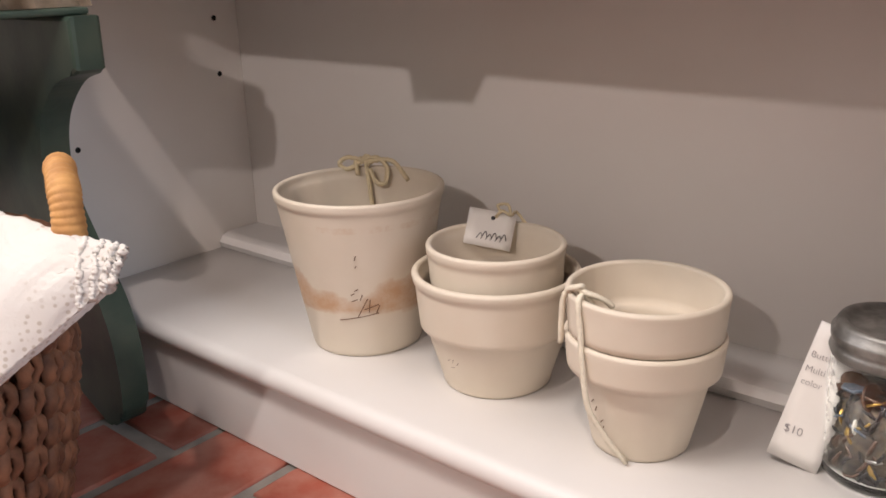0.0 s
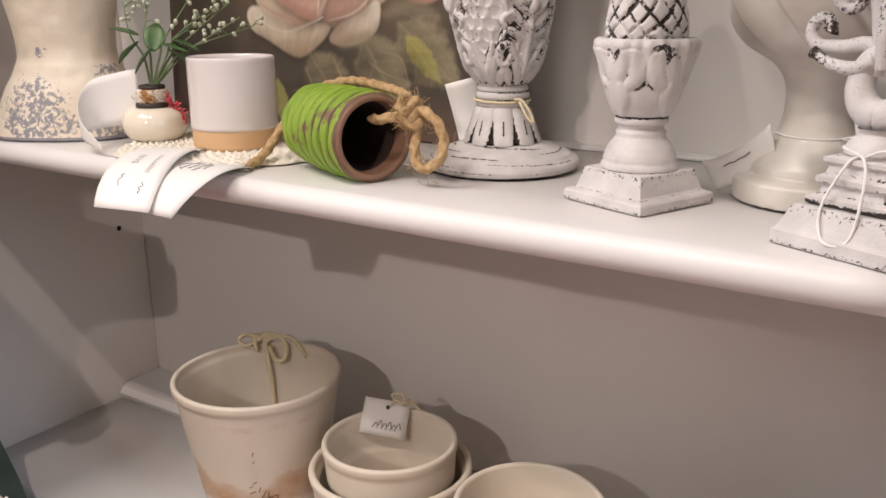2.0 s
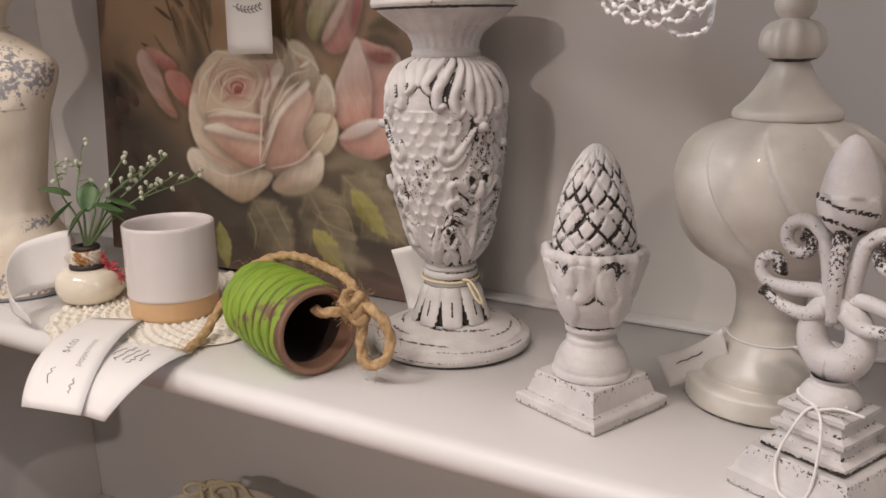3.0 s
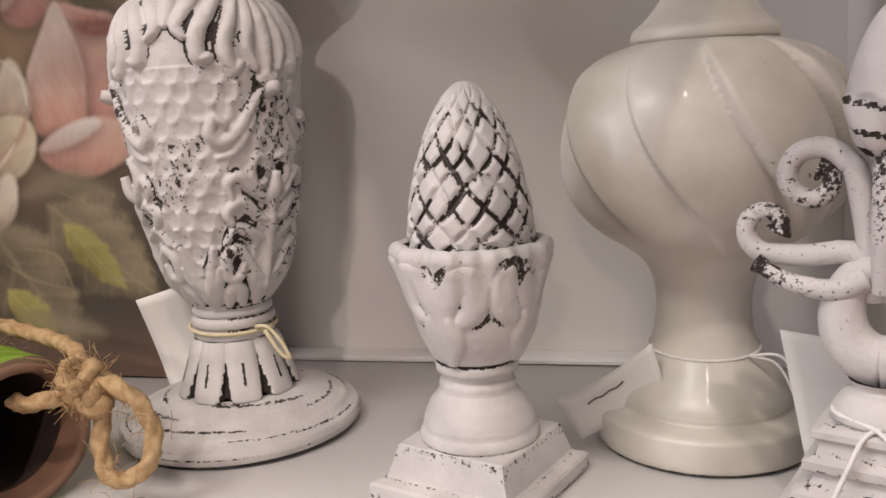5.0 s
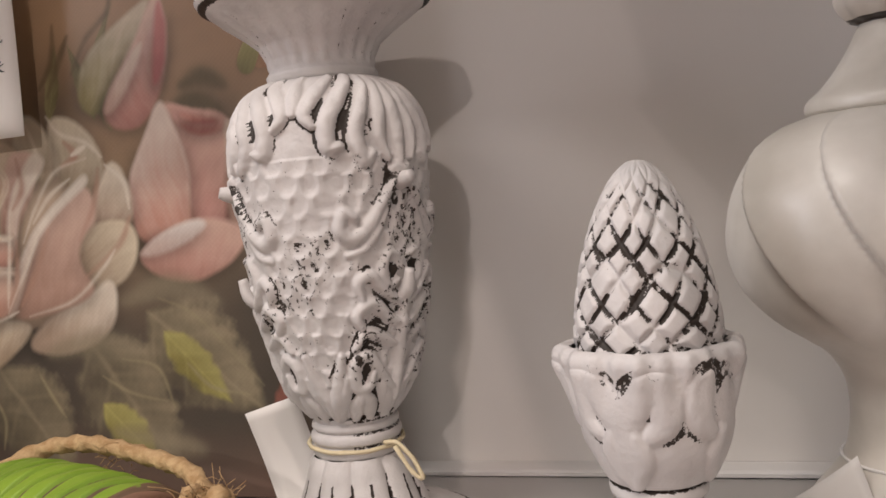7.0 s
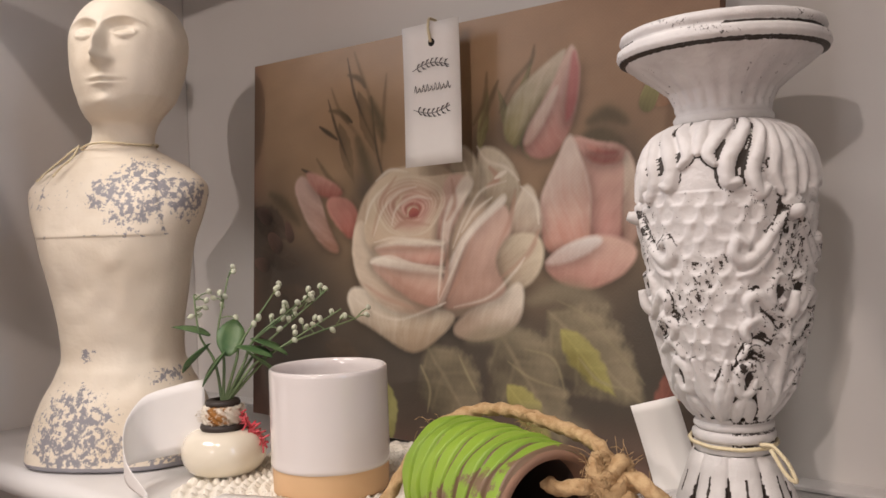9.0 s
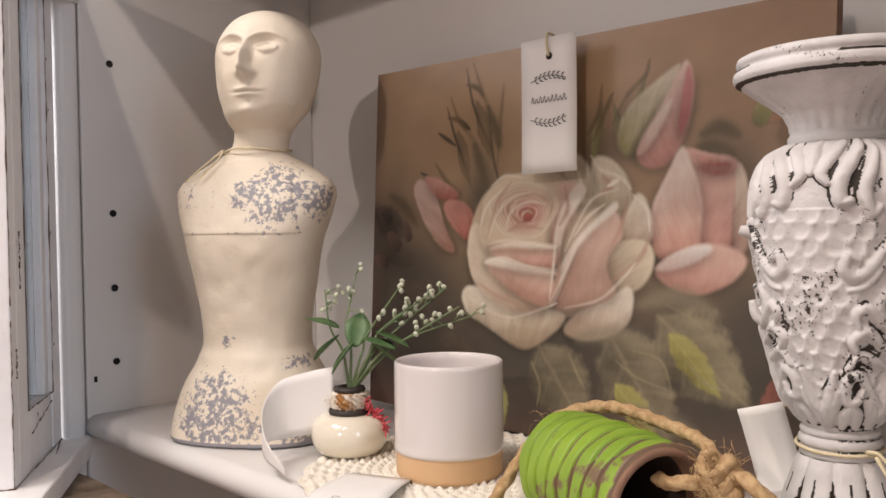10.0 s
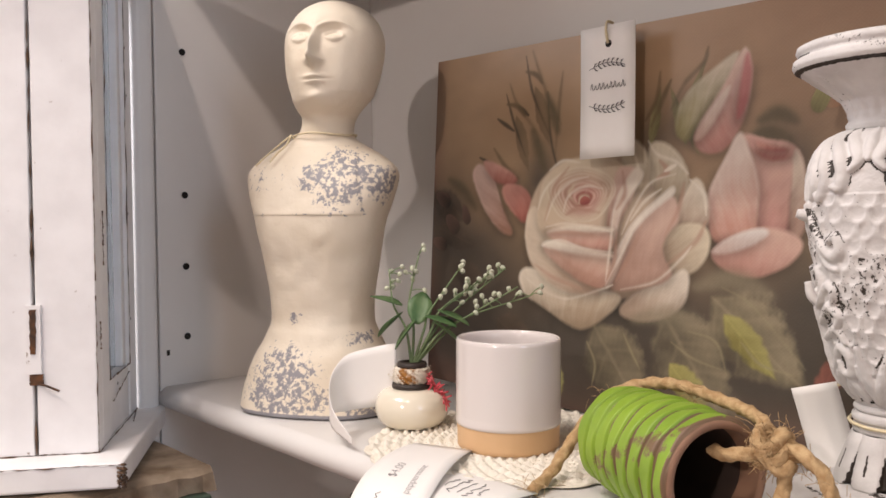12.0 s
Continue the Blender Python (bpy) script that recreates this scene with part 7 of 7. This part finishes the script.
part("glazing_bead", strip_box("glazing_bead", (SIDE - 0.043, 0.003, 0.0625), (SIDE - 0.0305, 0.016, Z1)), cab)
pane = part("pane", box("pane", (0.048, 0.009, 0.0625), (SIDE - 0.0435, 0.0115, Z1), GLASS, 0), cab)
pane.visible_shadow = False
for k, (y0, y1) in enumerate(((0.0, 0.040), (0.0422, 0.150), (0.1515, 0.26))):
    part("front_board", strip_box("front_board", (0.0, y0, Z0), (0.016, y1, Z1), 0.0009), cab)
part("back_board", strip_box("back_board", (SIDE - 0.014, 0.0185, Z0), (SIDE, FRONT, Z1)), cab)
part("far_side", strip_box("far_side", (0.0165, FRONT - 0.016, Z0), (SIDE - 0.0145, FRONT, Z1)), cab)
part("cabinet_floor", strip_box("cabinet_floor", (0.0165, 0.0185, Z0), (SIDE - 0.0145, FRONT - 0.0165, 0.030)), cab)
part("top", strip_box("top", (-0.03, -0.02, Z1), (0.18, 0.29, Z1 + 0.02)), cab)
RUST = material("rusted_metal", (0.16, 0.07, 0.03), 0.8, 0.3, second=(0.05, 0.03, 0.02), scale=150, amount=1.0, bump=0.8)
def ragged(lo, hi, mat_, seed):
    """A thin chipped strip with an uneven outline."""
    n = 14
    left = [(lo[1] + 0.0009 * wobble(seed, k * 0.9, 0.5), lo[2] + (hi[2] - lo[2]) * k / n) for k in range(n + 1)]
    right = [(hi[1] + 0.0011 * wobble(seed + 4, k * 0.8, 0.2), hi[2] - (hi[2] - lo[2]) * k / n) for k in range(n + 1)]
    me = prism("strip", left + right, lo[0], hi[0], mat_, "x")
    me.attributes.new("cav", "FLOAT", "POINT").data.foreach_set("value", [0.40] * len(me.vertices))
    return me


catch = part("latch", join("latch", [ragged((-0.0024, 0.0362, 0.076), (0.0002, 0.0455, 0.124), LANTERN, 1.0), ragged((-0.0031, 0.0392, 0.090), (-0.0022, 0.0432, 0.121), RUST, 2.0), ragged((-0.0020, 0.0355, 0.068), (0.0002, 0.0440, 0.0755), RUST, 3.0)]), cab, "old painted catch with bare rusty metal")
part("nail", tube("nail", [(-0.001, 0.039, 0.069), (-0.004, 0.033, 0.068), (-0.005, 0.024, 0.064)], 0.0008, RUST, 6), catch)
nail = lathe("nail_hole", [(0.0001, 0.0002), (0.0010, 0.0002), (0.0014, 0.0)], HOLE, 10)
for x, z in ((0.130, 0.10), (0.128, 0.19), (0.131, 0.29), (0.127, 0.33), (0.07, 0.055)):
    part("nail_hole", nail, cab, "", (x, 0.0 if z == 0.055 else 0.0, z), (90, 0, 0))

CRACK = material("bare_crack", (0.05, 0.032, 0.022), 0.9, second=(0.16, 0.09, 0.05), scale=200, amount=1.0)
rng = random.Random(31)
def crack(p0, p1, width, lift):
    """A ragged line of bare wood between two points of a painted face."""
    n = 60
    pts = [np.array(p0) * (1 - k) + np.array(p1) * k + np.array(lift) * 0.0002 + 0.0007 * np.array([wobble(k * 9, 1.0, 2.0), wobble(k * 9, 3.0, 1.0), wobble(k * 11, 7.0, 5.0)]) for k in np.linspace(0, 1, n)]
    rad = [max(0.00012, width * (0.35 + 1.6 * wobble(k * 0.5, width * 900, 3.3))) for k in range(n)]
    part("paint_crack", tube("paint_crack", pts, rad, CRACK, 5), cab, "bare dark crack in the paint")
crack((0.0002, 0.0411, Z0), (0.0002, 0.0411, Z1), 0.0011, (-1, 0, 0))
crack((-0.0004, 0.0, Z0 + 0.0006), (-0.0004, 0.15, Z0 + 0.0006), 0.0007, (-1, 0, 0))
crack((0.0, -0.0004, Z0 + 0.0006), (SIDE, -0.0004, Z0 + 0.0006), 0.0006, (0, -1, 0))
crack((0.043, 0.0005, 0.0625), (SIDE - 0.031, 0.0005, 0.0625), 0.0008, (0, -1, 0))
crack((SIDE - 0.0305, -0.0002, 0.0625), (SIDE - 0.0305, -0.0002, Z1), 0.0006, (0, -1, 0))
crack((0.0422, -0.0002, 0.0625), (0.0422, -0.0002, Z1), 0.0005, (0, -1, 0))
crack((0.0, 0.0, 0.14), (0.0, 0.0, Z1), 0.0006, (-1, -1, 0))
crack((-0.030, -0.022, 0.0165), (-0.030, 0.10, 0.0165), 0.0006, (-1, 0, 1))
crack((-0.030, -0.022, 0.001), (-0.030, -0.022, 0.017), 0.0026, (-1, -1, 0))
crack((-0.0305, -0.019, 0.001), (-0.0305, -0.020, 0.015), 0.0020, (-1, 0, 0))
crack((0.0, 0.0, Z0), (0.0, 0.0, 0.13), 0.0005, (-1, -1, 0))
crack((0.10, -0.006, 0.0181), (0.14, -0.001, 0.0181), 0.0006, (0, 0, 1))
crack((0.05, -0.0004, 0.045), (0.115, -0.0004, 0.057), 0.0007, (0, -1, 0))
crack((0.012, -0.0003, 0.09), (0.012, -0.0003, 0.11), 0.0009, (0, -1, 0))
crack((0.026, -0.0003, 0.15), (0.026, -0.0003, 0.19), 0.0008, (0, -1, 0))

# Woven basket with a folded lace cloth over its rim.
basket = thing("basket", "round brown woven seagrass basket with raffia bound handles", "basket", (0.180, -0.235, FLOOR + 0.001))
def basket_r(z):
    return 0.118 + 0.034 * math.sin(min(z / 0.21, 1) * 1.5)
rng = random.Random(17)
COLUMNS = 38
for k in range(COLUMNS):
    q0 = 2 * math.pi * k / COLUMNS
    strands = []
    for n in range(9):
        z0 = 0.004 + 0.0245 * n + (0.012 if k % 2 else 0.0) - 0.008
        for side_ in (-1, 1):
            pts = []
            for f in np.linspace(0, 1, 9):
                z = min(max(z0 + 0.042 * f, 0.003), 0.222)
                q = q0 + side_ * (0.058 * math.sin(math.pi * min(f * 1.1, 1)) - 0.012) + 0.012 * rng.uniform(-0.3, 0.3)
                r_ = basket_r(z) + 0.0085 * math.sin(math.pi * f) - 0.002
                pts.append((r_ * math.cos(q), r_ * math.sin(q), z))
            strands.append(tube("s", pts, [0.0030 + 0.0026 * math.sin(math.pi * f) for f in np.linspace(0, 1, 9)], SEAGRASS, 8, 500, 2, 0.7))
    part("braid", join("braid", strands), basket)
part("inner_wall", lathe("inner_wall", [(0.0005, 0.004)] + [(basket_r(z) - 0.008, z) for z in np.linspace(0.004, 0.220, 12)], SEAGRASS, 60), basket)
part("rim", tube("rim", [((basket_r(0.225) + 0.002) * math.cos(q), (basket_r(0.225) + 0.002) * math.sin(q), 0.226) for q in np.linspace(0, 2 * math.pi, 120)], 0.009, SEAGRASS, 10, 300, 3), basket)
grip = spline([(0.158, 0.100, 0.215), (0.165, 0.103, 0.262), (0.159, 0.107, 0.290), (0.131, 0.120, 0.300), (0.101, 0.134, 0.286), (0.095, 0.137, 0.215)], 260)
part("handle", tube("handle", grip, 0.0098 * (1 + 0.07 * np.abs(np.sin(np.arange(260) * 0.42)) + 0.03 * np.sin(np.arange(260) * 0.13)), RAFFIA, 16), basket, "handle bound in orange brown raffia")

cloth = thing("folded_cloth", "white lace edged cloth folded over the basket", "cloth")
def cloth_layer(dz, inset, seed):
    corner = np.array([(0.222, -0.186, 0.396), (0.386, -0.119, 0.366), (0.388, -0.131, 0.348), (0.330, -0.238, 0.262)])
    g = []
    for v in np.linspace(0, 1, 52):
        row = []
        for u in np.linspace(0, 1, 80):
            u2 = inset + u * (1 - 2 * inset) if inset else u
            p = (corner[0] * (1 - u2) + corner[1] * u2) * (1 - v) + (corner[3] * (1 - u2) + corner[2] * u2) * v
            out = np.array([0.42, -0.55, 0.35]) * (0.022 * math.sin(math.pi * v) * math.sin(math.pi * u2) + dz)
            p = p + out + 0.003 * wobble(u2 * 3, v * 3, seed, s=2.0) + np.array([0, 0, 0.0006 * math.sin(90 * u2) * math.sin(60 * v)])
            row.append(p)
        g.append(row)
    return g
part("cloth_layer", sheet("cloth_layer", cloth_layer(0.0, 0, 1.0), 0.004, CLOTH), cloth)
part("cloth_layer", sheet("cloth_layer", cloth_layer(-0.006, 0.01, 2.0), 0.004, CLOTH), cloth)
part("cloth_layer", sheet("cloth_layer", cloth_layer(-0.012, 0.015, 3.0), 0.004, CLOTH), cloth)
g0 = np.array(cloth_layer(0.0022, 0, 1.0))
for col in (79, 76, 72, 67):
    wave = np.arange(52)
    part("lace_edging", tube("lace_edging", g0[:, col] + 0.0006 * np.sin(wave * 2.2)[:, None], (0.0026 if col > 75 else 0.0019) * (1 + 0.28 * np.sin(wave * 1.9)), CLOTH, 8), cloth)

# ---- floor bricks, laid in running bond towards the bookcase ----
def brick_mesh():
    bm = bmesh.new()
    bmesh.ops.create_cube(bm, size=1)
    for v in bm.verts:
        v.co = (v.co.x * 0.0925, v.co.y * 0.198, v.co.z * 0.04 - 0.02)
    bmesh.ops.bevel(bm, geom=[e for e in bm.edges if all(v.co.z > -0.01 for v in e.verts)], offset=0.003, segments=2, affect="EDGES", profile=0.6)
    return from_bm("brick", bm, BRICK, True)


brick_me = brick_mesh()
rng = random.Random(3)
for ix in range(-6, 9):
    for iy in range(-6, 3):
        x = 0.161 + 0.1055 * ix
        y = -0.013 + 0.2115 * (iy + 0.5 * (ix % 2)) + 0.004 * rng.uniform(-1, 1) - 0.106
        if y > NOSE - 0.05 + 0.13 and x > -0.1:
            continue
        part("brick", brick_me, floor_ob, "", (x + rng.uniform(-0.002, 0.002), y, FLOOR - 0.0005 + rng.uniform(-0.001, 0.001)), (rng.uniform(-0.4, 0.4), rng.uniform(-0.5, 0.5), rng.uniform(-0.7, 0.7)))
